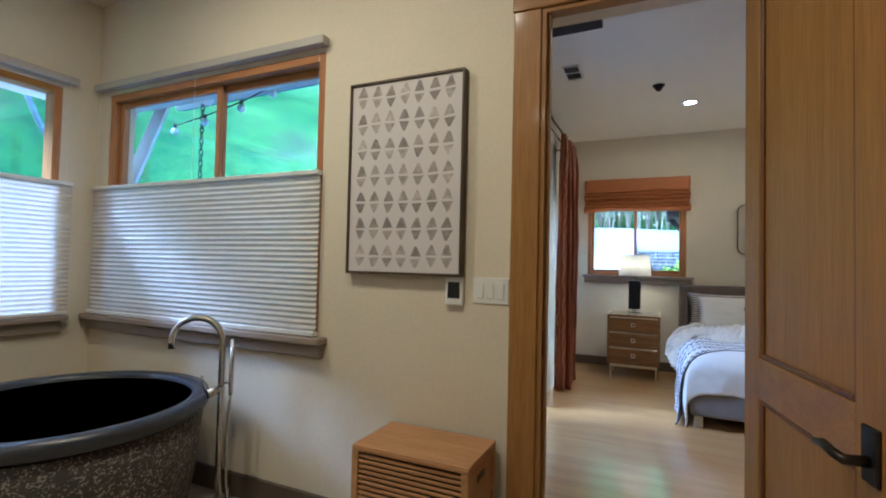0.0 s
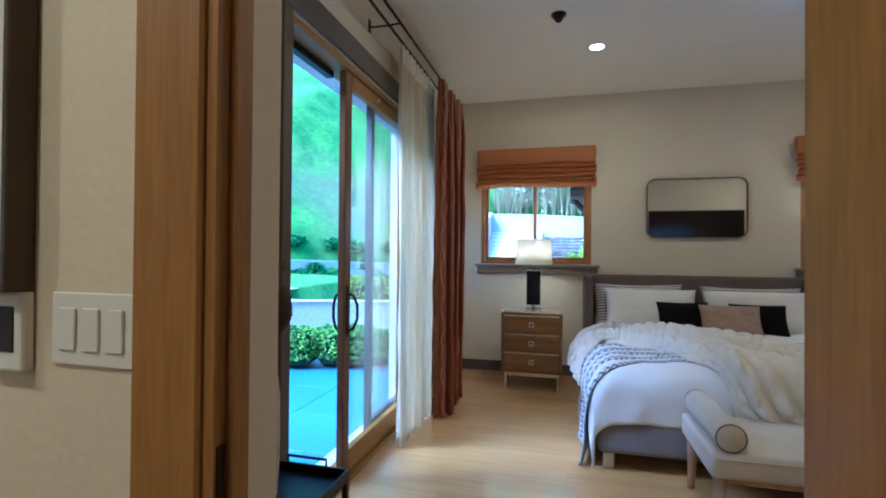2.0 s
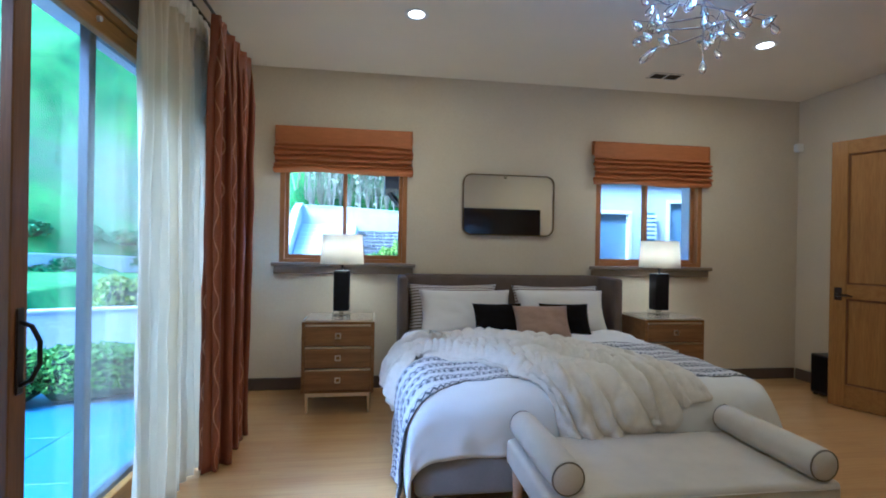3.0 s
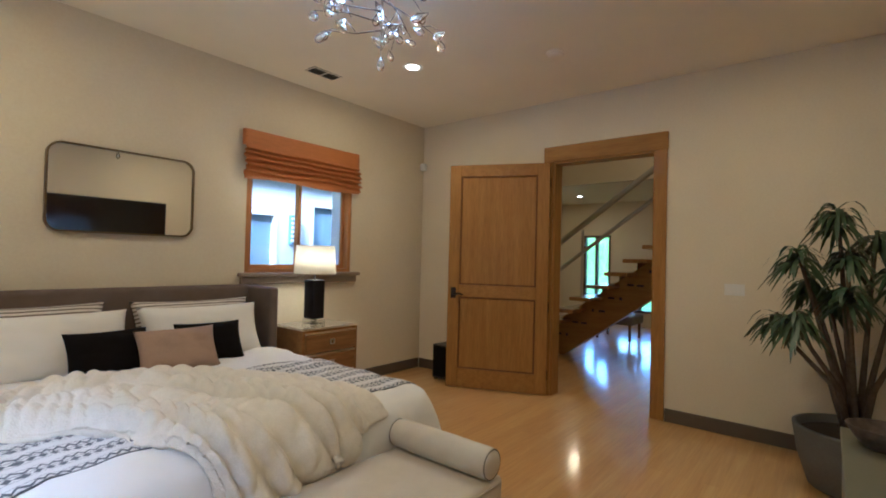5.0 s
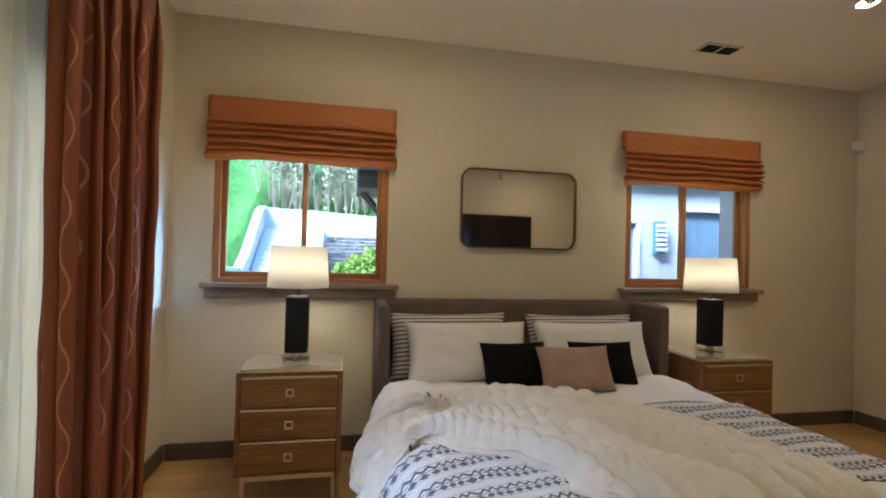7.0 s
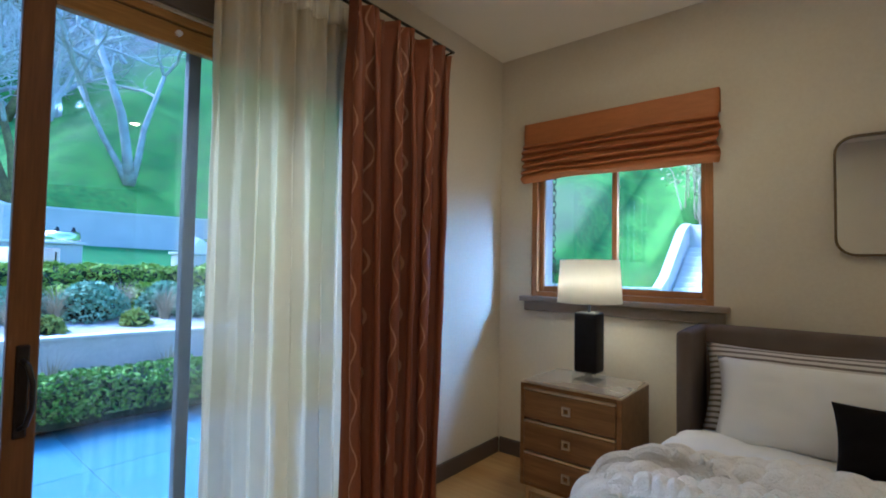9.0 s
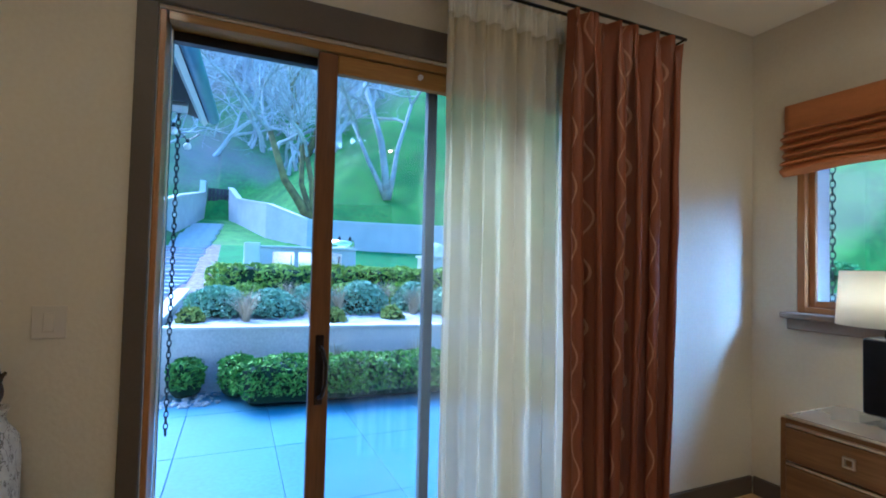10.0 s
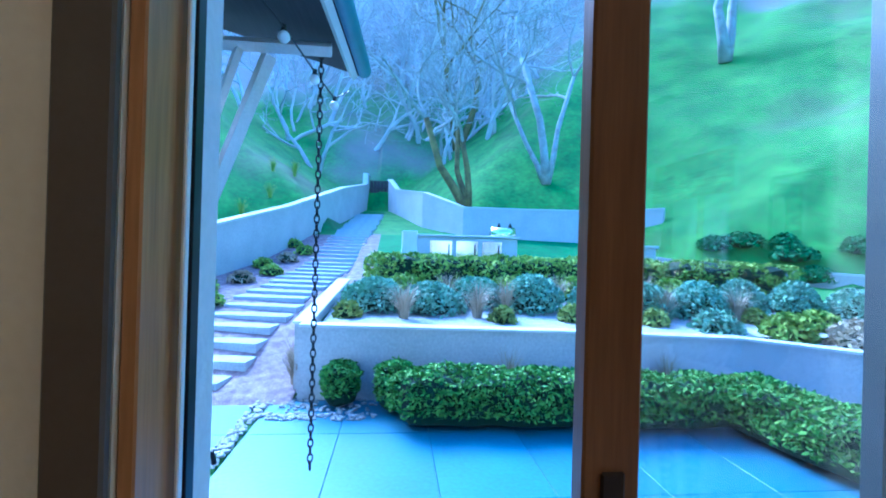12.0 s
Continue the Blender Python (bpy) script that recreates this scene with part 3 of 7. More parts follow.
def pattern_blanket():
    m = material("woven_blanket", (0.66, 0.65, 0.65), 0.95, vary=0.04, scale=10, grain=0.15, grain_scale=300, bump=0.25)
    nt, b = nodes_of(m)
    u, v = uv_axes(nt)
    saw = op(nt, "PINGPONG", op(nt, "MULTIPLY", u, 175.0), 1.0)           # runs across the bed
    band = op(nt, "MULTIPLY", v, 24.0)
    cell = op(nt, "FRACT", band)
    row = op(nt, "MODULO", op(nt, "FLOOR", band), 3.0)
    zig = op(nt, "LESS_THAN", op(nt, "ABSOLUTE", op(nt, "SUBTRACT", cell, op(nt, "MULTIPLY_ADD", saw, 0.5, 0.25))), 0.19)
    dia = op(nt, "LESS_THAN", op(nt, "ADD", op(nt, "ABSOLUTE", op(nt, "SUBTRACT", cell, 0.5)), op(nt, "MULTIPLY", saw, 0.42)), 0.42)
    line = op(nt, "GREATER_THAN", op(nt, "ABSOLUTE", op(nt, "SUBTRACT", cell, 0.5)), 0.44)
    first = op(nt, "LESS_THAN", row, 0.5)
    second = op(nt, "COMPARE", row, 2.0, 0.4)
    mask = op(nt, "MAXIMUM", op(nt, "MAXIMUM", op(nt, "MULTIPLY", zig, first), op(nt, "MULTIPLY", dia, second)), op(nt, "MULTIPLY", line, op(nt, "GREATER_THAN", op(nt, "ADD", first, second), 0.5)))
    overlay(m, op(nt, "MULTIPLY", mask, 0.9), (0.055, 0.06, 0.085))
    return m


def blanket_point(u, v):
    a = BX0 - 0.52 + u * (BX1 - BX0 + 0.96)
    mid = min(max((a - BX0) / (BX1 - BX0), 0), 1)
    b = 5.53 - 0.16 * max(0.0, 0.14 - mid) / 0.14 - 0.04 * mid + v * (0.93 - 0.05 * mid)
    q = abs(math.sin(a * 5.2) * math.sin(b * 5.2)) ** 0.35
    lift = 0.046 + 0.03 * n1(a, b, 0.3, scale=2.6) + 0.016 * n1(a, b, 4, scale=6) + 0.012 * q + 0.010 * abs(n1(a, b, 5, scale=9))
    p = over_bed(a, b, lift)
    if u < 0.25:
        p.x -= 0.018 + 0.02 * math.sin(v * 13 + 2) * (0.25 - u) * 4
    return p


BLANKET = pattern_blanket()
thick(solo("patterned_blanket", sheet(bmesh.new(), 150, 60, blanket_point), BLANKET, "white woven blanket with dark zigzag bands across the bed", "blanket", smooth=True), 0.01)

FUR = material("cream_faux_fur", (0.76, 0.71, 0.62), 1.0, vary=0.05, scale=20, grain=0.25, grain_scale=160, bump=0.7)


def curve(pts, t):
    k = t * (len(pts) - 1)
    i = min(int(k), len(pts) - 2)
    f = k - i
    p = [Vector(pts[min(max(j, 0), len(pts) - 1)]) for j in (i - 1, i, i + 1, i + 2)]
    return 0.5 * (2 * p[1] + (p[2] - p[0]) * f + (2 * p[0] - 5 * p[1] + 4 * p[2] - p[3]) * f * f + (3 * p[1] - p[0] - 3 * p[2] + p[3]) * f ** 3)


FUR_BACK = [(0.78, 6.24), (1.02, 6.60), (1.55, 6.80), (2.02, 6.55), (2.42, 6.02), (2.56, 5.42)]
FUR_FRONT = [(0.76, 5.84), (0.98, 5.96), (1.20, 5.90), (1.40, 5.62), (1.56, 5.34), (1.76, 5.06)]


def fur_point(u, v):
    # a crumpled throw that fans out from the side of the bed to its foot
    a, b = curve(FUR_FRONT, u).lerp(curve(FUR_BACK, u), 0.93 * v)
    rag = 1.0 if 0.03 < min(u, 1 - u, v, 1 - v) else 1.6
    a += 0.05 * rag * n1(u * 7, v * 7, 1.5)
    b += 0.05 * rag * n1(u * 7, v * 7, 8.5)
    # long soft folds, and on them ropes of fur pinched into tufts
    fold = 0.045 * (0.5 + 0.5 * math.sin(2 * math.pi * (v * 1.9 + 0.6 * n1(u * 2.0, v * 1.2, 3.3))))
    lane = v * 7.5 + 1.1 * n1(u * 3.0, v * 2.0, 8.0)
    rope = abs(math.sin(math.pi * lane)) ** 0.55
    tuft_u = u * 24 + 1.2 * n1(u * 5, v * 4, 6.0) + 0.5 * (math.floor(lane) % 2)
    bead = abs(math.sin(math.pi * tuft_u)) ** 0.55
    lump = 0.046 * rope + 0.030 * rope * bead
    edge = min(1.0, 9 * min(u, 1 - u, v, 1 - v) + 0.3)
    p = over_bed(a, b, 0.058 + (fold + lump + 0.035 * n1(u * 5, v * 5, 5)) * edge)
    return p + Vector((0.003 * n1(u * 70, v * 70, 2), 0.003 * n1(u * 70, v * 70, 5), 0.004 * n1(u * 60, v * 60, 3)))


thick(solo("fur_throw", sheet(bmesh.new(), 240, 170, fur_point), FUR, "crumpled cream faux fur throw lying across the bed", "throw blanket", smooth=True), 0.025)


def pillow(name, centre, w, h, t, lean, turn, mat, label, group="", edge=0.0):
    """A cushion that stands on its lower edge and leans back by lean degrees."""
    m = Matrix.Translation(centre) @ Matrix.Rotation(radians(turn), 4, "Z") @ Matrix.Rotation(radians(-lean), 4, "X")
    bm = bmesh.new()
    n = 22
    for s in (-1, 1):
        def f(u, v):
            x, z = 2 * u - 1, 2 * v - 1
            bulge = max(0.0, (1 - x ** 4) * (1 - z ** 4)) ** 0.55
            pinch = 1 - 0.07 * (1 - abs(x) ** 2) * abs(z) ** 3 - 0.0
            pinch2 = 1 - 0.07 * (1 - abs(z) ** 2) * abs(x) ** 3
            wr = 0.010 * n1(x * 3 + centre[0] * 9, z * 3, s * 2.0) + 0.006 * n1(x * 7, z * 7 + centre[0] * 5, s * 3.0)
            return m @ Vector((x * w / 2 * pinch2, s * (t / 2 * bulge + wr * bulge), h / 2 + z * h / 2 * pinch))
        sheet(bm, n, n, f)
    bmesh.ops.remove_doubles(bm, verts=bm.verts, dist=0.0008)
    return solo(name, bm, mat, label, "pillow", group, smooth=True)


def striped(name, base, ink, count):
    m = material(name, base, 0.9, vary=0.03, scale=6, grain=0.1, grain_scale=300, bump=0.15)
    nt, b = nodes_of(m)
    u, v = uv_axes(nt)
    overlay(m, op(nt, "LESS_THAN", op(nt, "FRACT", op(nt, "MULTIPLY", v, count)), 0.42), ink)
    return m


STRIPE = striped("striped_cotton", (0.62, 0.58, 0.54), (0.16, 0.13, 0.12), 16.0)
BLACKVELVET = material("black_velvet", (0.007, 0.006, 0.006), 0.95, vary=0.2, scale=9, grain=0.2, grain_scale=250, bump=0.15, spec=0.1)
TAN = material("tan_velvet", (0.33, 0.225, 0.155), 0.8, vary=0.1, scale=7, grain=0.2, grain_scale=250, bump=0.15)
pillow("striped_pillow", (1.40, 7.24, 0.60), 0.86, 0.46, 0.17, 20, 2, STRIPE, "striped pillow sham leaning on the headboard", "striped pillows")
pillow("striped_pillow", (2.40, 7.24, 0.60), 0.86, 0.45, 0.17, 20, -2, STRIPE, "striped pillow sham leaning on the headboard", "striped pillows")
pillow("white_pillow", (1.475, 7.00, 0.615), 0.84, 0.42, 0.20, 24, 1, LINEN, "plump white cotton bed pillow", "white pillows")
pillow("white_pillow", (2.36, 7.00, 0.615), 0.84, 0.42, 0.20, 24, -2, LINEN, "plump white cotton bed pillow", "white pillows")
pillow("black_cushion", (1.72, 6.80, 0.635), 0.44, 0.30, 0.13, 26, 3, BLACKVELVET, "small black velvet lumbar cushion", "black cushions")
pillow("black_cushion", (2.30, 6.79, 0.635), 0.44, 0.30, 0.13, 26, -4, BLACKVELVET, "small black velvet lumbar cushion", "black cushions")
pillow("tan_cushion", (2.05, 6.66, 0.645), 0.48, 0.29, 0.13, 28, 0, TAN, "tan velvet cushion in front of the pillows", "")

# ---- upholstered bench ----
BENCHCLOTH = material("cream_bench_linen", (0.56, 0.51, 0.43), 0.9, vary=0.05, scale=8, grain=0.2, grain_scale=350, bump=0.2)
PIPING = material("grey_piping", (0.15, 0.13, 0.11), 0.8, vary=0.1)
PALEOAK = wood("pale_oak", (0.46, 0.30, 0.16), (0.36, 0.22, 0.11), 0.5)
bench = thing("bench", (1.995, 5.0, 0), "cream upholstered bench with rolled bolsters at the bed's foot", "bench")
BZ, BR = 0.415, 0.072
part("seat", cube((1.345, 4.69, 0.29), (2.65, 5.285, BZ), 0.028, 3), BENCHCLOTH, bench, smooth=True)
for y in (4.689, 5.286):
    part("seam", tube(bmesh.new(), [(1.37, y, BZ - 0.027), (1.7, y, BZ - 0.026), (2.3, y, BZ - 0.026), (2.625, y, BZ - 0.027)], 0.0035, 6), BENCHCLOTH, bench, smooth=True)
for x in (1.432, 2.562):
    zc = BZ + BR - 0.004
    bm = bmesh.new()
    ys, rs = (4.690, 4.700, 4.716, 4.85, 5.0, 5.12, 5.262, 5.278, 5.288), (0.70, 0.90, 0.97, 0.99, 1.0, 0.99, 0.97, 0.90, 0.70)
    tube(bm, [Vector((x, y, zc)) for y in ys], [BR * k for k in rs], 28)
    bol = part("bolster", bm, BENCHCLOTH, bench, smooth=True)
    for y in (4.699, 5.279):
        ring = [Vector((x + BR * 0.9 * math.cos(k * math.pi / 12), y, zc + BR * 0.9 * math.sin(k * math.pi / 12))) for k in range(25)]
        part("piping", tube(bmesh.new(), ring, 0.0035, 6, False), PIPING, bol, "dark piping", True)
for x in (1.375, 2.575):
    for y in (4.72, 5.21):
        sx = -1 if x < 2 else 1
        pts = [(x + 0.022, y + 0.022, 0.295), (x + 0.022, y + 0.022, 0.18), (x + 0.022 + sx * 0.006, y + 0.022, 0.0)]
        part("leg", tube(bmesh.new(), pts, [0.030, 0.025, 0.018], 10), PALEOAK, bench, "pale oak leg", True)
part("apron", cube((1.385, 4.73, 0.258), (2.61, 5.245, 0.292), 0.006), PALEOAK, bench)

# ---- nightstands ----
TOPGLASS = material("nightstand_top", (0.30, 0.25, 0.19), 0.10, vary=0.1, scale=3, coat=0.6)


def nightstand(x0, y0, label):
    w, d, top = 0.585, 0.47, 0.765
    n = thing("nightstand", (x0 + w / 2, y0 + d / 2, 0), label, "nightstand", "nightstands")
    for nm, a, b in (("side_panel", (0, 0, 0.17), (0.028, d, top - 0.012)), ("side_panel", (w - 0.028, 0, 0.17), (w, d, top - 0.012)), ("back_panel", (0.028, d - 0.02, 0.17), (w - 0.028, d, top - 0.012)),
                     ("top_panel", (0.028, 0.004, top - 0.04), (w - 0.028, d - 0.02, top - 0.012)), ("bottom_panel", (0.028, 0.004, 0.17), (w - 0.028, d - 0.02, 0.19))):
        part(nm, cube(Vector(a) + Vector((x0, y0, 0)), Vector(b) + Vector((x0, y0, 0)), 0.003), WALNUT, n)
    t = part("top", cube((x0, y0, top - 0.012), (x0 + w, y0 + d, top - 0.004), 0.002), BRASS, n, "thin pale brass rim")
    part("inset", cube((x0 + 0.014, y0 + 0.014, top - 0.004), (x0 + w - 0.014, y0 + d - 0.014, top), 0.001), TOPGLASS, t, "glossy mirrored top inset")
    for k in range(3):
        z0 = 0.195 + k * 0.181
        dr = part("drawer", cube((x0 + 0.03, y0 - 0.012, z0), (x0 + w - 0.03, y0 + 0.02, z0 + 0.158), 0.004), WALNUT, n)
        part("trim_strip", cube((x0 + 0.03, y0 - 0.010, z0 + 0.161), (x0 + w - 0.03, y0 + 0.02, z0 + 0.174), 0.002), BRASS, n, "pale brass strip")
        cx, cz = x0 + w / 2, z0 + 0.085
        bm = bmesh.new()
        for a, b in (((-0.023, -0.023), (0.023, -0.014)), ((-0.023, 0.014), (0.023, 0.023)), ((-0.023, -0.014), (-0.014, 0.014)), ((0.014, -0.014), (0.023, 0.014))):
            box(bm, (cx + a[0], y0 - 0.026, cz + a[1]), (cx + b[0], y0 - 0.012, cz + b[1]), 0.0015)
        part("pull", bm, BRASS, dr, "square pale brass ring pull")
    part("base_rail", cube((x0 + 0.03, y0 + 0.02, 0.135), (x0 + w - 0.03, y0 + d - 0.02, 0.169), 0.003), BRASS, n)
    for x in (x0 + 0.03, x0 + w - 0.055):
        for y in (y0 + 0.02, y0 + d - 0.045):
            bm = cube((x, y, 0), (x + 0.025, y + 0.025, 0.136), 0.002)
            for vert in bm.verts:
                if vert.co.z < 0.05:
                    vert.co.x += (x + 0.0125 - vert.co.x) * 0.4
                    vert.co.y += (y + 0.0125 - vert.co.y) * 0.4
            part("leg", bm, BRASS, n, "tapered pale brass leg")
    return n


nightstand(0.085, 6.895, "three-drawer walnut nightstand with pale brass trim")
nightstand(3.085, 6.915, "three-drawer walnut nightstand with pale brass trim")

# ---- table lamps ----
SHADE = translucent("linen_shade", (0.82, 0.79, 0.71), 0.42)
LAMPBLACK = material("black_hide", (0.006, 0.006, 0.009), 0.5, vary=0.25, scale=25, grain=0.2, grain_scale=120, bump=0.2, spec=0.25)
CRYSTAL = glass("crystal", (0.92, 0.94, 0.95), 0.05)


def table_lamp(x, y, z):
    l = thing("table_lamp", (x, y, z), "black pillar table lamp with a white drum shade, lit", "table lamp", "table lamps")
    part("foot", cube((x - 0.075, y - 0.075, z), (x + 0.075, y + 0.075, z + 0.045), 0.004), CRYSTAL, l, "clear crystal foot")
    part("foot_core", cube((x - 0.02, y - 0.02, z + 0.001), (x + 0.02, y + 0.02, z + 0.046), 0.002), CHROME, l)
    part("body", cube((x - 0.068, y - 0.068, z + 0.046), (x + 0.068, y + 0.068, z + 0.40), 0.014, 3), LAMPBLACK, l, "black hide-wrapped pillar", True)
    part("neck", tube(bmesh.new(), [(x, y, z + 0.40), (x, y, z + 0.475), (x, y, z + 0.50)], [0.009, 0.009, 0.017], 12), NICKEL, l, smooth=True)
    bm = bmesh.new()
    z0, z1 = z + 0.455, z + 0.71
    prof = [(0.188, z0 - z), (0.172, z1 - z), (0.169, z1 - z), (0.185, z0 - z), (0.188, z0 - z)]
    rings = [[bm.verts.new((x + r * math.cos(2 * math.pi * k / 40), y + r * math.sin(2 * math.pi * k / 40), z + zz)) for k in range(40)] for r, zz in prof[:4]]
    for a, b in zip(rings, rings[1:] + rings[:1]):
        for k in range(40):
            bm.faces.new((a[k], a[(k + 1) % 40], b[(k + 1) % 40], b[k]))
    part("shade", bm, SHADE, l, "white linen drum shade", True)
    bm = bmesh.new()
    for k in range(3):
        t = k * 2 * math.pi / 3
        tube(bm, [(x, y, z1 - 0.03), (x + 0.17 * math.cos(t), y + 0.17 * math.sin(t), z1 - 0.006)], 0.002, 5)
    part("spider", bm, NICKEL, l)
    li = bpy.data.lights.new("lamp_bulb", "POINT")
    li.energy, li.color, li.shadow_soft_size = LAMP_WATTS, (1.0, 0.70, 0.33), 0.07
    lo = new("lamp_bulb", li)
    lo.location = (x, y, z + 0.60)


table_lamp(0.378, 7.19, 0.765)
table_lamp(3.40, 7.21, 0.765)

# ---- wall mirror ----
def rounded(x0, z0, x1, z1, r, n=8):
    out = []
    for cx, cz, a0 in ((x1 - r, z1 - r, 0), (x0 + r, z1 - r, 90), (x0 + r, z0 + r, 180), (x1 - r, z0 + r, 270)):
        out += [(cx + r * math.cos(radians(a0 + 90 * k / n)), cz + r * math.sin(radians(a0 + 90 * k / n))) for k in range(n + 1)]
    return out


mirror = thing("wall_mirror", (1.99, YW, 1.51), "rounded rectangular wall mirror in a thin bronze frame", "mirror")
outer, inner = rounded(1.515, 1.507, 2.465, 2.123, 0.09), rounded(1.527, 1.519, 2.453, 2.111, 0.078)
bm = bmesh.new()
y0, y1 = YW - 0.035, YW - 0.001
vs = [[bm.verts.new((x, y, z)) for x, z in loop] for loop, y in ((outer, y1), (outer, y0), (inner, y0), (inner, y1))]
for a, b in zip(vs, vs[1:]):
    for k in range(len(a)):
        bm.faces.new((a[k], a[(k + 1) % len(a)], b[(k + 1) % len(a)], b[k]))
part("mirror_frame", bm, material("antique_bronze", (0.16, 0.115, 0.06), 0.35, 0.9, vary=0.15), mirror, "antique bronze frame")
bm = bmesh.new()
front = [bm.verts.new((x, YW - 0.022, z)) for x, z in inner]
back = [bm.verts.new((x, YW - 0.003, z)) for x, z in inner]
bm.faces.new(front)
bm.faces.new(list(reversed(back)))
part("mirror_glass", bm, MIRROR, mirror)

# ---- roman blinds ----
ORANGE = material("rust_silk", (0.41, 0.145, 0.019), 0.6, vary=0.08, scale=9, grain=0.25, grain_scale=120, bump=0.12, stretch=(1, 1, 5))


def roman_blind(x0, x1, z0, z1, group="roman blinds"):
    b = thing("roman_blind", ((x0 + x1) / 2, YW, z1), "rust-orange roman blind drawn half up in folds", "roman blind", group)
    prof = [(0.045, 1.0), (0.05, 0.985), (0.052, 0.70), (0.055, 0.66), (0.082, 0.60), (0.045, 0.575), (0.092, 0.50), (0.048, 0.47), (0.100, 0.39), (0.052, 0.36), (0.106, 0.28), (0.054, 0.25), (0.104, 0.17), (0.055, 0.15), (0.085, 0.06), (0.06, 0.0)]

    def f(u, v):
        k = v * (len(prof) - 1)
        i = min(int(k), len(prof) - 2)
        t = k - i
        d, h = (prof[i][j] * (1 - t) + prof[i + 1][j] * t for j in (0, 1))
        sag = (1 - h) * 0.035 * (math.sin(math.pi * u) ** 0.8 - 0.5) * (0.5 + 0.5 * math.sin(h * 22))
        x = x0 + (x1 - x0) * u + (1 - h) * 0.012 * (1 if u > 0.5 else -1) * math.sin(h * 17)
        return Vector((x, YW - d - 0.026 * n1(u * 4 + x0, h * 12, 0.7) * (1 - h), z0 + h * (z1 - z0) + sag * 0.5 + 0.03 * n1(u * 2.5 + x0, h * 5, 3) * (1 - h)))
    thick(part("folds", sheet(bmesh.new(), 40, 60, f), ORANGE, b, smooth=True), 0.004, 1)
    for x in (x0 + 0.001, x1 - 0.006):
        part("return", cube((x, YW - 0.046, z1 - 0.14), (x + 0.005, YW, z1), 0.001), ORANGE, b)
    part("headrail", cube((x0 + 0.006, YW - 0.042, z1 - 0.035), (x1 - 0.006, YW - 0.002, z1 - 0.003), 0.002), WHITE_PLASTIC, b, "white headrail")


roman_blind(-0.285, 1.005, 2.06, 2.505)
roman_blind(2.875, 4.185, 2.06, 2.505)


# ---- curtains ----
def vine_cloth():
    m = material("rust_curtain_silk", (0.215, 0.057, 0.009), 0.5, vary=0.10, scale=5, grain=0.2, grain_scale=150, bump=0.1, stretch=(1, 1, 0.3))
    nt, b = nodes_of(m)
    u, v = uv_axes(nt)
    wave = op(nt, "MULTIPLY", op(nt, "SINE", op(nt, "MULTIPLY", v, 6.283 * 10)), 0.10)
    near = op(nt, "ABSOLUTE", op(nt, "SUBTRACT", op(nt, "FRACT", op(nt, "MULTIPLY", u, 9.0)), op(nt, "ADD", wave, 0.55)))
    overlay(m, op(nt, "MULTIPLY", op(nt, "LESS_THAN", near, 0.020), 0.62), (0.58, 0.30, 0.13))
    return m


CURTAIN = vine_cloth()
SHEER = translucent("ivory_sheer", (0.80, 0.72, 0.50), 0.36, clear=0.30)

HEADING = material("ivory_heading", (0.74, 0.70, 0.56), 0.9, vary=0.05, scale=15, grain=0.15, grain_scale=200, bump=0.2)


def curtain(name, mat, y0, y1, ytop0, ytop1, x, depth, folds, z0, z1, label, seed, pinch=0.12):
    c = thing(name, (x, (y0 + y1) / 2, z1), label, "curtain")

    def f(u, v):
        z = z0 + (z1 - z0) * v
        top = max(0.0, (v - (1 - pinch)) / pinch)
        a = ytop0 + (ytop1 - ytop0) * u
        b = y0 + (y1 - y0) * u
        t = min(1.0, v * 1.15)
        ph = 2 * math.pi * folds * u + 0.9 * n1(u * 4, v * 1.2, seed) + 0.5 * math.sin(v * 2 + seed)
        amp = depth * (0.75 + 0.5 * n1(u * 6, v * 1.5, seed + 5)) * (1 - 0.45 * top) * (1.15 - 0.25 * v)
        y = b * (1 - t) + a * t + 0.25 * depth * math.cos(ph * 0.5) + (0.1 if mat is SHEER else 0.42) * depth * math.sin(2 * ph) * (1 - 0.6 * top)
        return Vector((x + amp * math.sin(ph) + 0.014 * top * math.sin(3 * ph) + 0.010 * n1(u * 20, v * 9, seed) + 0.01 * (1 - v) * math.sin(seed), y, z + 0.006 * math.sin(ph) * top))
    p = part("cloth", sheet(bmesh.new(), max(60, folds * 16), 50, f), mat, c, smooth=True)
    thick(p, 0.002 if mat is SHEER else 0.005, 0)
    if mat is SHEER:
        h = part("heading", sheet(bmesh.new(), folds * 16, 4, lambda u, v: f(u, 1 - 0.045 + 0.045 * v) + Vector((0.005, 0, 0))), HEADING, c, "ivory pleated heading tape", True)
        thick(h, 0.003, 0)
    return c


curtain("sheer_curtain", SHEER, 5.27, 6.16, 5.27, 6.12, -0.41, 0.034, 10, 0.012, 2.74, "ivory sheer curtain drawn to one side of the door", 1.0)
curtain("rust_curtain", CURTAIN, 5.90, 6.58, 5.86, 6.65, -0.29, 0.085, 6, 0.012, 2.72, "rust silk curtain with pale vine stitching, drawn aside", 4.0)
rod = thing("curtain_rod", (XL, 5.4, 2.78), "slim double black curtain rod above the patio door", "curtain rod")
for x, z in ((-0.40, 2.765), (-0.32, 2.765)):
    part("rod", tube(bmesh.new(), [(x, 4.05, z), (x, 6.72, z)], 0.009, 10), BLACK_METAL, rod, smooth=True)
for y in (4.15, 5.0, 6.69):
    bm = tube(bmesh.new(), [(XL, y, 2.745), (-0.40, y, 2.745), (-0.31, y, 2.75)], 0.006, 8)
    box(bm, (XL, y - 0.015, 2.715), (XL + 0.008, y + 0.015, 2.795), 0.002)
    part("bracket", bm, BLACK_METAL, rod)

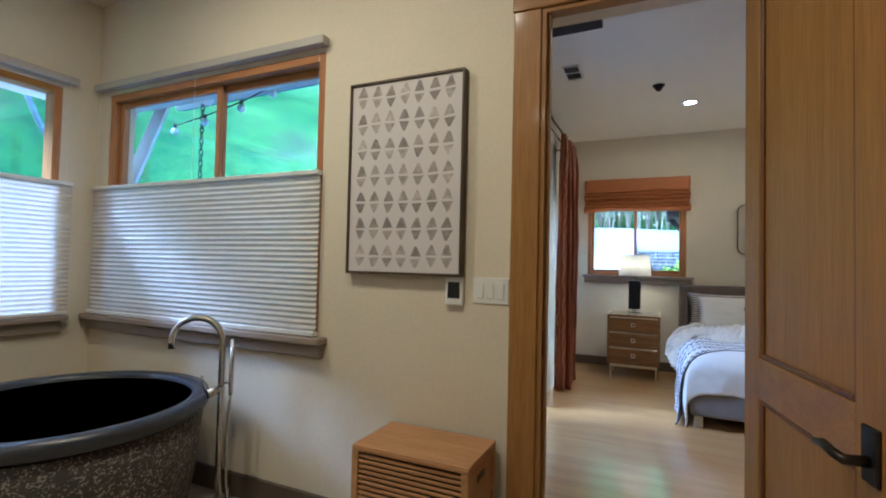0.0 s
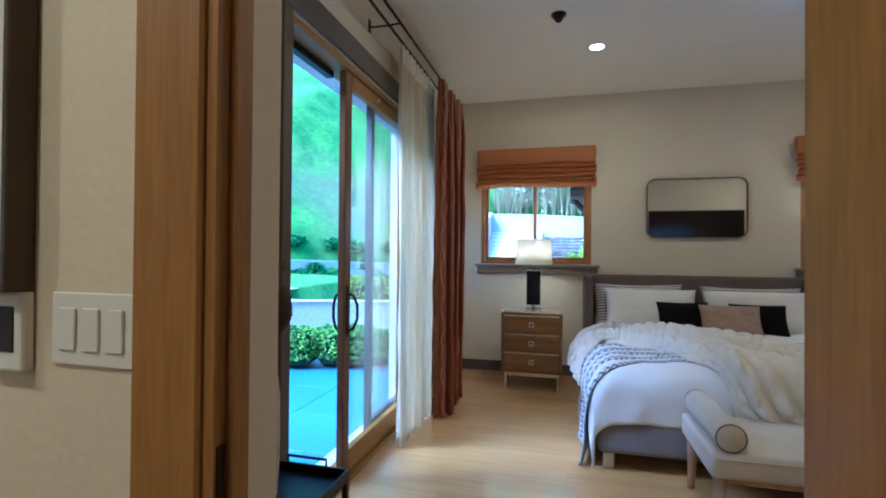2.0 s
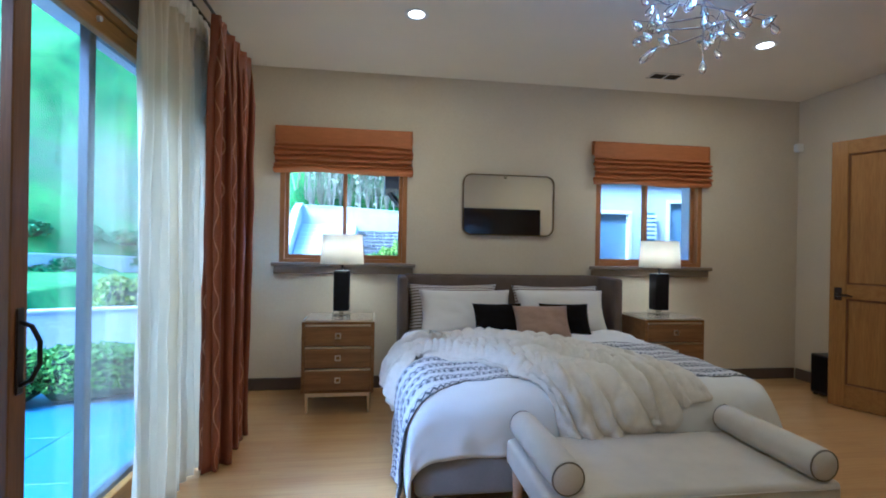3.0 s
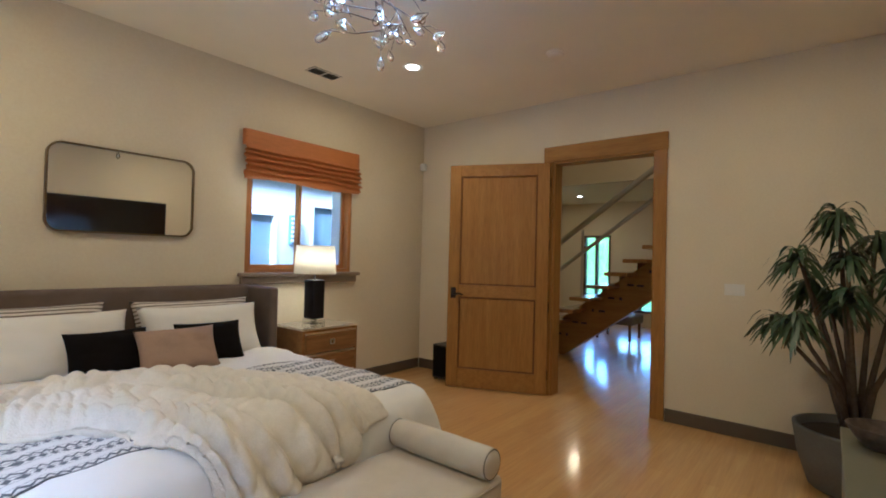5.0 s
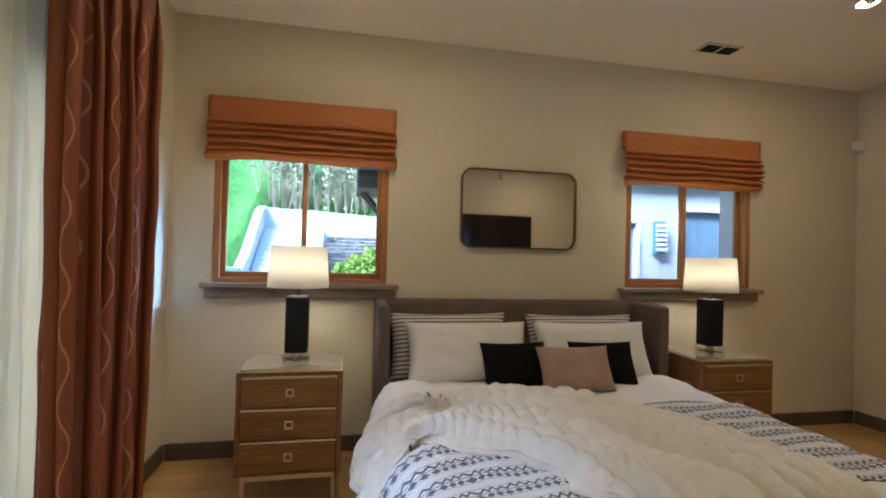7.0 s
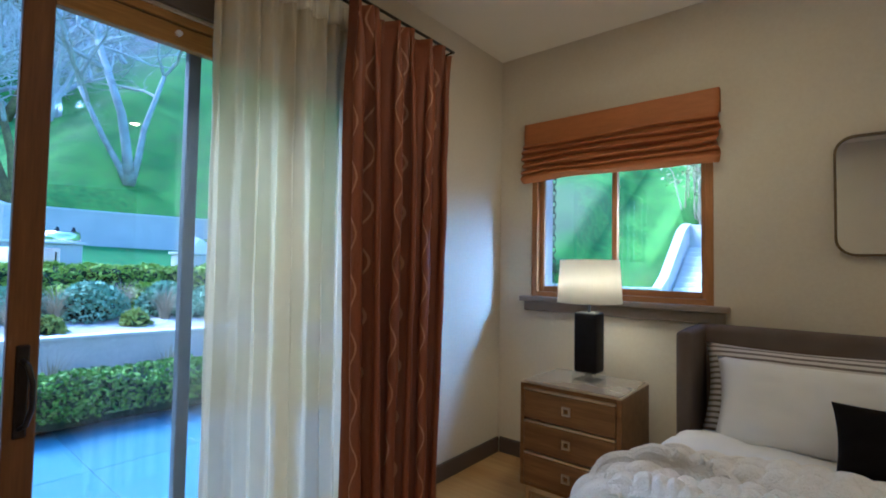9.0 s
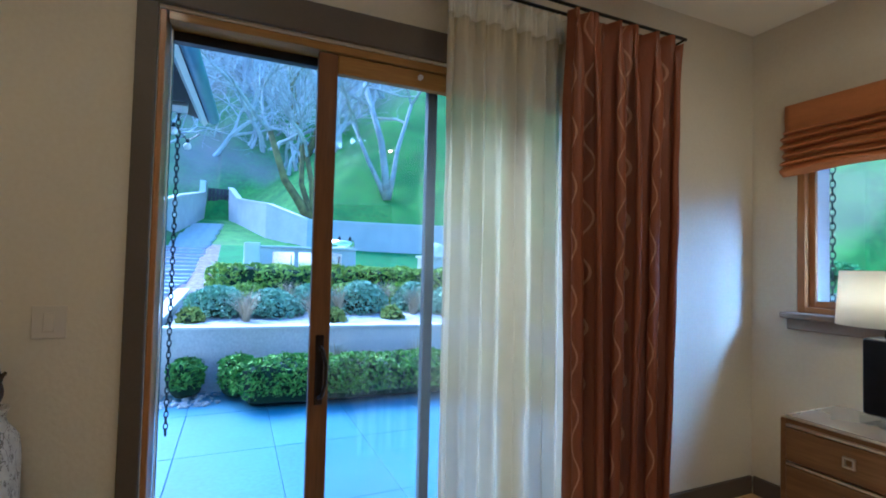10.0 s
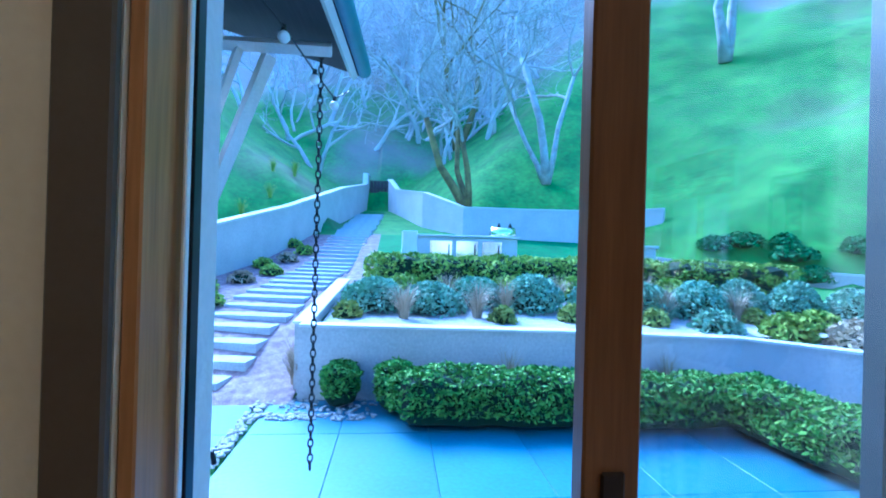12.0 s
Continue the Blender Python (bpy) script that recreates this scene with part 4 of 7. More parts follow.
# ---- the low table with vases ----
table = thing("side_table", (-0.31, 3.56, 0), "low black two-tier tray table under the vases", "side table")
X0, X1, Y0, Y1 = -0.50, -0.13, 3.16, 3.96
for z, nm in ((0.435, "tray"), (0.17, "lower_tray")):
    bm = cube((X0, Y0, z), (X1, Y1, z + 0.012), 0.002)
    for a, b in (((X0, Y0), (X0 + 0.012, Y1)), ((X1 - 0.012, Y0), (X1, Y1)), ((X0 + 0.012, Y0), (X1 - 0.012, Y0 + 0.012)), ((X0 + 0.012, Y1 - 0.012), (X1 - 0.012, Y1))):
        box(bm, (*a, z + 0.012), (*b, z + 0.045), 0.002)
    part(nm, bm, BLACK_METAL, table)
for x in (X0 + 0.012, X1 - 0.012):
    for y in (Y0 + 0.012, Y1 - 0.012):
        part("leg", cube((x - 0.011, y - 0.011, 0), (x + 0.011, y + 0.011, 0.435), 0.002), BLACK_METAL, table)
part("handle", tube(bmesh.new(), [(-0.40, Y1 - 0.004, 0.47), (-0.40, Y1 - 0.004, 0.505), (-0.23, Y1 - 0.004, 0.505), (-0.23, Y1 - 0.004, 0.47)], 0.006, 8), BLACK_METAL, table)
VASE = material("whitewashed_clay", (0.48, 0.44, 0.39), 0.8, vary=0.1, scale=7, grain=0.35, grain_scale=40, bump=0.35, colour2=(0.60, 0.56, 0.50))
nt, b = nodes_of(VASE)
vn = nt.nodes.new("ShaderNodeTexNoise")
vn.inputs["Scale"].default_value, vn.inputs["Detail"].default_value, vn.inputs["Distortion"].default_value = 5.0, 5, 1.6
overlay(VASE, op(nt, "MULTIPLY", op(nt, "LESS_THAN", op(nt, "ABSOLUTE", op(nt, "SUBTRACT", vn.outputs["Fac"], 0.5)), 0.018), 0.8), (0.11, 0.09, 0.075))


def vase(x, y, z, h, r, label):
    prof = [(r * 0.8, 0), (r * 0.95, 0.01), (r, h * 0.25), (r, h * 0.7), (r * 0.92, h * 0.82), (r * 0.6, h * 0.9), (r * 0.52, h * 0.94), (r * 0.62, h * 0.985), (r * 0.66, h), (r * 0.56, h), (r * 0.45, h * 0.94), (r * 0.5, h * 0.88), (r * 0.3, h * 0.6)]
    return solo("vase", lathe(bmesh.new(), prof, (x, y, z), 36), VASE, label, "vase", "clay vases", True)


vase(-0.395, 3.72, 0.4475, 0.52, 0.092, "tall whitewashed clay vase with grey cracks")
vase(-0.375, 3.47, 0.4475, 0.43, 0.10, "shorter whitewashed clay vase")
DRIFT = material("dark_driftwood", (0.032, 0.021, 0.015), 0.8, vary=0.3, scale=12, grain=0.4, grain_scale=50, bump=0.5, colour2=(0.11, 0.078, 0.058))
br = thing("driftwood_branch", (-0.385, 3.72, 0.85), "gnarled dark driftwood branch standing in the vase", "branch")


def gnarl(pts, r0, r1, seed):
    out, rad = [], []
    pts = [Vector(p) for p in pts]
    for i in range(len(pts) - 1):
        for k in range(5):
            t = k / 5
            p = pts[i].lerp(pts[i + 1], t)
            j = (i + t) / (len(pts) - 1)
            out.append(p + 0.012 * Vector((n1(j * 9, seed, 0), n1(j * 9, seed, 5), n1(j * 9, seed, 9))))
            rad.append((r0 + (r1 - r0) * j) * (1 + 0.3 * n1(j * 14, seed, 3)))
    out.append(pts[-1])
    rad.append(r1)
    return tube(bmesh.new(), out, rad, 9)


stem = [(-0.395, 3.72, 0.74), (-0.395, 3.72, 0.97)]
part("limb", gnarl(stem + [(-0.345, 3.75, 1.02), (-0.31, 3.765, 1.08), (-0.28, 3.737, 1.163), (-0.275, 3.69, 1.205), (-0.278, 3.655, 1.24), (-0.285, 3.60, 1.272), (-0.295, 3.545, 1.31), (-0.305, 3.505, 1.345), (-0.31, 3.485, 1.40), (-0.30, 3.47, 1.46)], 0.030, 0.010, 1), DRIFT, br, smooth=True)
part("limb", gnarl([(-0.395, 3.715, 0.95), (-0.392, 3.68, 1.05), (-0.388, 3.645, 1.11), (-0.387, 3.594, 1.174), (-0.39, 3.54, 1.20), (-0.39, 3.47, 1.25)], 0.028, 0.010, 2), DRIFT, br, smooth=True)
part("limb", gnarl([(-0.39, 3.675, 1.05), (-0.40, 3.62, 1.055), (-0.41, 3.56, 1.08), (-0.41, 3.50, 1.11)], 0.017, 0.007, 3), DRIFT, br, smooth=True)
part("twig", gnarl([(-0.264, 3.658, 1.238), (-0.258, 3.672, 1.268), (-0.254, 3.69, 1.295)], 0.013, 0.007, 4), DRIFT, br, smooth=True)
part("twig", gnarl([(-0.315, 3.765, 1.065), (-0.300, 3.785, 1.085), (-0.292, 3.80, 1.10)], 0.014, 0.004, 5), DRIFT, br, smooth=True)
part("twig", gnarl([(-0.28, 3.735, 1.155), (-0.268, 3.752, 1.18)], 0.016, 0.005, 6), DRIFT, br, smooth=True)

# ---- small fixtures ----
CREAM_PLASTIC = material("cream_plastic", (0.62, 0.555, 0.45), 0.5, vary=0.03)


def switch_plate(name, axis, a, b, z0, z1, face, gangs, label, mat=WHITE_PLASTIC):
    sw = thing(name, (a, face, z0) if axis == "y" else (face, a, z0), label, "light switch")
    d = -0.007

    def bx(u0, u1, zz0, zz1, t0, t1, bev):
        lo, hi = sorted((face + t0, face + t1))
        return cube((u0, lo, zz0), (u1, hi, zz1), bev) if axis == "y" else cube((lo, u0, zz0), (hi, u1, zz1), bev)
    sg = 1 if axis == "x" and face < 0 else -1
    part("plate", bx(a, b, z0, z1, 0, sg * 0.006, 0.002), mat, sw)
    pitch = (b - a - 0.024) / gangs
    for k in range(gangs):
        c = a + 0.012 + pitch * (k + 0.5)
        part("rocker", bx(c - 0.0165, c + 0.0165, (z0 + z1) / 2 - 0.034, (z0 + z1) / 2 + 0.034, sg * 0.006, sg * 0.010, 0.002), mat, sw)
    return sw


switch_plate("light_switch", "y", -0.112, 0.052, 1.148, 1.262, YB, 3, "white three-gang rocker switch plate by the door casing")
switch_plate("light_switch", "x", 3.785, 3.885, 1.165, 1.28, XL, 1, "cream rocker switch plate matching the wall", CREAM_PLASTIC)
switch_plate("light_switch", "x", 4.075, 4.22, 1.145, 1.24, XD, 2, "white switch plate beside the hall doorway")
th = thing("thermostat", (-0.195, YB, 1.13), "white wall thermostat with a dark screen", "thermostat")
part("case", cube((-0.239, YB - 0.022, 1.133), (-0.153, YB, 1.262), 0.006, 2), WHITE_PLASTIC, th)
part("screen", cube((-0.226, YB - 0.0245, 1.165), (-0.168, YB - 0.021, 1.238), 0.001), material("dark_screen", (0.012, 0.014, 0.02), 0.15, vary=0.1), th, "dark glossy screen")


def vent(x, y, turn):
    v = thing("ceiling_vent", (x, y, ZC), "small rectangular ceiling air vent with dark slots", "air vent", "ceiling vents")
    w, d = 0.155, 0.075
    spin = Matrix.Translation((x, y, 0)) @ Matrix.Rotation(radians(turn), 4, "Z") @ Matrix.Translation((-x, -y, 0))
    # flat plate coloured near black for the shadow behind the slats
    part("backing", cube((x - w, y - d, ZC - 0.003), (x + w, y + d, ZC + 0.002), m=spin), material("vent_shadow", (0.02, 0.018, 0.015), 0.8, vary=0.1), v)
    bm = bmesh.new()
    for a, b in (((-w, -d), (w, -d + 0.014)), ((-w, d - 0.014), (w, d)), ((-w, -d + 0.014), (-w + 0.014, d - 0.014)), ((w - 0.014, -d + 0.014), (w, d - 0.014)), ((-0.008, -d + 0.014), (0.008, d - 0.014))):
        box(bm, (x + a[0], y + a[1], ZC - 0.009), (x + b[0], y + b[1], ZC - 0.003), 0.002, m=spin)
    part("frame", bm, CEILING, v)
    for k in range(5):
        yy = y - d + 0.026 + k * 0.0245
        part("slat", cube((x - w + 0.014, yy - 0.004, ZC - 0.008), (x + w - 0.014, yy + 0.001, ZC - 0.004), m=spin), BRONZE, v)


vent(-0.075, 5.15, 90)
vent(3.40, 7.17, 0)
det = thing("smoke_detector", (4.24, 5.265, ZC), "round cream smoke detector on the ceiling", "smoke detector")
part("base", lathe(bmesh.new(), [(0.001, -0.012), (0.072, -0.012), (0.075, -0.006), (0.075, 0.001), (0.001, 0.001)], (4.24, 5.265, ZC), 32), CEILING, det, smooth=True)
part("cap", lathe(bmesh.new(), [(0.001, -0.036), (0.035, -0.036), (0.056, -0.030), (0.062, -0.016), (0.062, -0.012), (0.001, -0.012)], (4.24, 5.265, ZC), 32), CEILING, det, smooth=True)
sp = thing("ceiling_sensor", (0.63, 5.75, ZC), "small bronze ceiling sensor", "sensor")
part("mount", lathe(bmesh.new(), [(0.001, -0.01), (0.055, -0.01), (0.055, 0.001), (0.001, 0.001)], (0.63, 5.75, ZC), 24), BRONZE, sp, smooth=True)
part("eye", lathe(bmesh.new(), [(0.001, -0.06), (0.018, -0.055), (0.035, -0.03), (0.045, -0.01), (0.001, -0.01)], (0.63, 5.75, ZC), 24), BRONZE, sp, smooth=True)
ms = thing("motion_sensor", (5.27, 7.58, 2.54), "small white motion sensor in the corner", "sensor")
part("case", cube((5.225, 7.535, 2.50), (5.298, 7.608, 2.59), 0.016, 3), WHITE_PLASTIC, ms, smooth=True)
sub = thing("subwoofer", (5.08, 6.95, 0), "black box subwoofer on the floor behind the door", "speaker")
part("cabinet", cube((4.95, 6.82, 0.02), (5.21, 7.08, 0.40), 0.01, 2), BLACK, sub)
part("grille", cube((4.944, 6.835, 0.045), (4.951, 7.065, 0.385), 0.003), BLACKVELVET, sub, "black cloth grille")
for x in (4.98, 5.18):
    for y in (6.85, 7.05):
        part("foot", cube((x - 0.012, y - 0.012, 0), (x + 0.012, y + 0.012, 0.02)), BLACK, sub)
tv = thing("television", (3.10, YS, 1.75), "large black flat television on the wall", "television")
part("body", cube((2.27, YS + 0.015, 1.24), (3.93, YS + 0.055, 2.18), 0.006), BLACK, tv)
part("screen", cube((2.283, YS + 0.055, 1.255), (3.917, YS + 0.058, 2.167)), material("tv_screen", (0.008, 0.008, 0.009), 0.12, vary=0.05), tv, "dark glossy screen")
part("wall_mount", cube((2.9, YS, 1.55), (3.3, YS + 0.015, 1.9)), BLACK_METAL, tv)
con = thing("console", (3.1, 3.27, 0), "olive-grey low console cabinet beneath the television", "console table")
SAGE = material("olive_grey_lacquer", (0.16, 0.155, 0.11), 0.5, vary=0.06, scale=4, grain=0.08)
part("top", cube((2.3, 3.03, 0.57), (3.9, 3.5, 0.60), 0.004), SAGE, con)
part("body", cube((2.33, 3.03, 0.08), (3.87, 3.475, 0.57), 0.004), SAGE, con)
for k in range(4):
    d = part("door", cube((2.345 + k * 0.38, 3.475, 0.10), (2.705 + k * 0.38, 3.493, 0.555), 0.003), SAGE, con)
    part("knob", tube(bmesh.new(), [(2.66 + k * 0.38 - (k % 2) * 0.27, 3.493, 0.36), (2.66 + k * 0.38 - (k % 2) * 0.27, 3.515, 0.36)], 0.01, 10), BRONZE, d)
part("plinth", cube((2.38, 3.06, 0), (3.82, 3.42, 0.08)), BLACK, con)
solo("bowl", lathe(bmesh.new(), [(0.05, 0), (0.06, 0.004), (0.10, 0.05), (0.13, 0.10), (0.123, 0.10), (0.09, 0.05), (0.02, 0.015)], (3.62, 3.36, 0.60), 32), DRIFT, "dark turned wooden bowl on the console", "bowl", smooth=True)

# ---- chandelier ----
rng = random.Random(7)
CH = Vector((2.53, 5.46, 2.78))
ch = thing("chandelier", (CH.x, CH.y, ZC), "branching chandelier hung with clear glass drops", "chandelier")
part("canopy", lathe(bmesh.new(), [(0.001, -0.03), (0.06, -0.03), (0.07, -0.01), (0.07, 0.001), (0.001, 0.001)], (CH.x, CH.y, ZC), 24), NICKEL, ch, smooth=True)
part("stem", tube(bmesh.new(), [(CH.x, CH.y, ZC - 0.02), (CH.x, CH.y, 2.52)], 0.006, 8), NICKEL, ch)
TWIG = material("dark_nickel_wire", (0.16, 0.13, 0.10), 0.35, 0.9, vary=0.1)
DROP = bpy.data.materials.new("drop_glass")
DROP.use_nodes = True
nt, b = nodes_of(DROP)
b.inputs["Base Color"].default_value, b.inputs["Roughness"].default_value = (0.93, 0.97, 1.0, 1), 0.02
b.inputs["Transmission Weight"].default_value, b.inputs["IOR"].default_value = 1.0, 1.45
LED = emitter("led_bead", (0.70, 0.88, 1.0), 5.0)
dropbm = lathe(bmesh.new(), [(0.002, 0.045), (0.006, 0.036), (0.014, 0.018), (0.020, 0.0), (0.020, -0.012), (0.014, -0.026), (0.004, -0.033)], (0, 0, 0), 12)
dropmesh = bpy.data.meshes.new("glass_drop")
dropbm.to_mesh(dropmesh)
dropbm.free()
dropmesh.polygons.foreach_set("use_smooth", [True] * len(dropmesh.polygons))
dropmesh.materials.append(DROP)
beadmesh = bpy.data.meshes.new("led_bead")
bb = bmesh.new()
bmesh.ops.create_icosphere(bb, subdivisions=1, radius=0.0055)
bb.to_mesh(beadmesh)
bb.free()
beadmesh.materials.append(LED)
tips = []
for k in range(10):
    az, el = k * 2.399, math.asin(-0.75 + 1.45 * ((k * 0.618) % 1.0))
    ln = rng.uniform(0.30, 0.46)
    d = Vector((math.cos(az) * math.cos(el), math.sin(az) * math.cos(el), math.sin(el) * 0.62))
    start = Vector((CH.x, CH.y, CH.z + 0.10 - 0.25 * rng.random()))
    side = d.cross(Vector((0, 0, 1))).normalized()
    mid = start + d * ln * 0.5 + side * rng.uniform(-0.06, 0.06)
    end = start + d * ln
    bm = tube(bmesh.new(), [start, mid, end], [0.004, 0.0032, 0.002], 6)
    for j in range(3):
        p = start.lerp(end, 0.45 + 0.2 * j) if j < 2 else mid
        e = p + side * rng.uniform(-0.14, 0.14) + d * rng.uniform(0.02, 0.10) + Vector((0, 0, rng.uniform(-0.10, 0.08)))
        tube(bm, [p, p.lerp(e, 0.5) + Vector((0, 0, 0.015)), e], [0.0025, 0.002, 0.0015], 5)
        tips.append(e)
    tips.append(end)
    part("branch", bm, TWIG, ch, smooth=True)
tips.append(Vector((CH.x, CH.y, 2.47)))
part("centre_wire", tube(bmesh.new(), [(CH.x, CH.y, 2.52), (CH.x, CH.y, 2.47)], 0.0015, 5), TWIG, ch)
for k, e in enumerate(tips):
    if e.z > ZC - 0.08:
        continue
    o = new("glass_drop", dropmesh)
    o.parent, o.matrix_parent_inverse = ch, Matrix.Translation(-BASES[ch])
    o.location = e - Vector((0, 0, 0.03))
    o.rotation_euler = (rng.uniform(-0.9, 0.9), rng.uniform(-0.9, 0.9), 0) if k < len(tips) - 1 else (0, 0, 0)
    o.scale = [rng.uniform(0.9, 1.35)] * 3
    if k % 3 == 0:
        q = new("led_bead", beadmesh)
        q.parent, q.location, q.scale = o, (0, 0, 0.030), (0.6, 0.6, 0.6)
for k in range(3):
    li = bpy.data.lights.new("chandelier_bulb", "POINT")
    li.energy, li.color, li.shadow_soft_size = CHANDELIER_WATTS / 3, (0.75, 0.86, 1.0), 0.03
    lo = new("chandelier_bulb", li)
    lo.location = CH + Vector((0.12 * math.cos(2.1 * k), 0.12 * math.sin(2.1 * k), 0.0))

# ---- potted plant ----
POT = material("grey_clay_pot", (0.12, 0.115, 0.11), 0.7, vary=0.12, scale=6, grain=0.2, grain_scale=80, bump=0.2)
SOIL = material("potting_soil", (0.03, 0.022, 0.016), 0.95, vary=0.3, scale=30, bump=0.8)
LEAF = material("dark_green_leaf", (0.028, 0.055, 0.022), 0.45, vary=0.35, scale=5, grain=0.2)
BARK = material("grey_brown_bark", (0.11, 0.08, 0.055), 0.9, vary=0.3, scale=15, grain=0.4, bump=0.6)
PX, PY = 4.73, 3.41
pl = thing("potted_plant", (PX, PY, 0), "tall dracaena with narrow leaves in a grey pot", "potted plant")
part("pot", lathe(bmesh.new(), [(0.22, 0), (0.24, 0.01), (0.30, 0.20), (0.325, 0.37), (0.325, 0.385), (0.30, 0.385), (0.285, 0.33)], (PX, PY, 0), 40), POT, pl, smooth=True)
part("soil", lathe(bmesh.new(), [(0.001, 0.30), (0.29, 0.30), (0.288, 0.335), (0.15, 0.345), (0.001, 0.35)], (PX, PY, 0), 24), SOIL, pl)
rng = random.Random(21)
heads = [(0.05, 0.10, 1.78), (-0.12, 0.30, 1.50), (-0.22, 0.05, 1.28), (0.20, -0.10, 1.62), (0.10, 0.24, 1.34), (-0.02, -0.20, 1.42), (0.28, 0.14, 1.22), (-0.16, -0.26, 1.18), (-0.30, 0.30, 1.12), (0.02, 0.42, 1.08), (0.0, 0.05, 1.50)]
for hx, hy, hz in heads:
    top = Vector((PX + hx, PY + hy, hz))
    part("trunk", tube(bmesh.new(), [(PX + hx * 0.1, PY + hy * 0.1, 0.34), (PX + hx * 0.3, PY + hy * 0.3, 0.65), (PX + hx * 0.75, PY + hy * 0.75, hz * 0.8), top], [0.022, 0.017, 0.012, 0.010], 8), BARK, pl, smooth=True)
    bm = bmesh.new()
    for k in range(64):
        az, up = rng.uniform(0, 2 * math.pi), rng.uniform(-0.35, 1.0)
        d = Vector((math.cos(az), math.sin(az), 0))
        ln = rng.uniform(0.14, 0.25)
        side = Vector((-d.y, d.x, 0))
        p0 = top - Vector((0, 0, rng.uniform(0, 0.12)))
        prev = None
        for j in range(5):
            t = j / 4
            p = p0 + d * ln * t * (0.9 - 0.2 * up * t) + Vector((0, 0, ln * (up * t - (0.75 + 0.4 * up) * t * t)))
            w = 0.013 * math.sin(math.pi * (0.12 + 0.86 * t)) + 0.001
            pair = (bm.verts.new(p - side * w), bm.verts.new(p + side * w + Vector((0, 0, 0.003))))
            if prev:
                bm.faces.new((prev[0], prev[1], pair[1], pair[0]))
            prev = pair
    part("leaf_rosette", bm, LEAF, pl, smooth=True)

# ---- bathroom ----
PEBBLE = material("pebbled_stone", (0.035, 0.030, 0.027), 0.6, vary=0.1, scale=8, grain=0.3, grain_scale=70, bump=0.4)
nt, b = nodes_of(PEBBLE)
vo, vt = nt.nodes.new("ShaderNodeTexNoise"), nt.nodes.new("ShaderNodeTexCoord")
nt.links.new(vt.outputs["Object"], vo.inputs["Vector"])
vo.inputs["Scale"].default_value, vo.inputs["Detail"].default_value, vo.inputs["Distortion"].default_value = 62, 1.5, 1.2
overlay(PEBBLE, op(nt, "GREATER_THAN", vo.outputs["Fac"], 0.575), (0.24, 0.20, 0.15))
RIMSTONE = material("honed_black_stone", (0.035, 0.04, 0.055), 0.32, vary=0.2, scale=10, grain=0.2, grain_scale=90, bump=0.08)
TX, TY, TR, TH = -1.84, 2.13, 0.60, 0.655
tub = thing("bathtub", (TX, TY, 0), "round black stone soaking tub with a pebbled outside", "bathtub")
part("outer_shell", lathe(bmesh.new(), [(TR * 0.80, 0), (TR * 0.84, 0.02), (TR * 0.93, 0.3), (TR * 0.965, 0.58), (TR * 0.935, 0.58), (TR * 0.90, 0.3), (TR * 0.78, 0.03)], (TX, TY, 0), 72), PEBBLE, tub, "flecked pebble-textured stone", True)
part("rim", lathe(bmesh.new(), [(TR * 0.95, 0.58), (TR, 0.60), (TR * 1.01, 0.63), (TR, TH), (TR * 0.9, TH), (TR * 0.875, TH - 0.01), (TR * 0.88, 0.60)], (TX, TY, 0), 72, False), RIMSTONE, tub, "smooth honed black rim", True)
part("basin", lathe(bmesh.new(), [(TR * 0.885, 0.63), (TR * 0.872, 0.63), (TR * 0.84, 0.5), (TR * 0.74, 0.2), (TR * 0.6, 0.09), (0.05, 0.07)], (TX, TY, 0), 72), material("black_basin", (0.010, 0.010, 0.011), 0.5, vary=0.2, bump=0.1), tub, "matt black inside", True)
FX, FY = -1.395, 2.615
fa = thing("tub_faucet", (FX, FY, 0), "brushed nickel floor-standing tub filler with hand shower", "faucet")
arc = [Vector((FX, FY, 0.0)), Vector((FX, FY, 0.5)), Vector((FX, FY, 0.86))]
dirv = Vector((-0.86, -0.5, 0)).normalized()
R = 0.125
arc += [Vector((FX, FY, 0.89)) + dirv * (R - R * math.cos(t * math.pi / 12)) + Vector((0, 0, R * math.sin(t * math.pi / 12))) for t in range(0, 13)]
arc.append(arc[-1] - Vector((0, 0, 0.035)))
part("spout", tube(bmesh.new(), arc, 0.017, 14), NICKEL, fa, smooth=True)
part("base_flange", lathe(bmesh.new(), [(0.001, 0), (0.045, 0), (0.045, 0.008), (0.02, 0.014), (0.001, 0.014)], (FX, FY, 0), 24), NICKEL, fa, smooth=True)
part("mixer_body", tube(bmesh.new(), [Vector((FX, FY, 0.66)) + dirv * 0.0, Vector((FX, FY, 0.665)) + Vector((0.02, -0.10, -0.015))], [0.020, 0.022], 14), NICKEL, fa, smooth=True)
part("lever", tube(bmesh.new(), [Vector((FX + 0.02, FY - 0.10, 0.655)), Vector((FX + 0.015, FY - 0.12, 0.70)), Vector((FX + 0.015, FY - 0.13, 0.745))], [0.007, 0.006, 0.005], 8), NICKEL, fa, smooth=True)
part("shower_holder", tube(bmesh.new(), [(FX, FY, 0.69), (FX + 0.055, FY + 0.01, 0.69)], 0.010, 10), NICKEL, fa, smooth=True)
part("hand_shower", tube(bmesh.new(), [(FX + 0.055, FY + 0.01, 0.63), (FX + 0.055, FY + 0.01, 0.70), (FX + 0.057, FY + 0.01, 0.91)], [0.010, 0.012, 0.011], 12), NICKEL, fa, smooth=True)
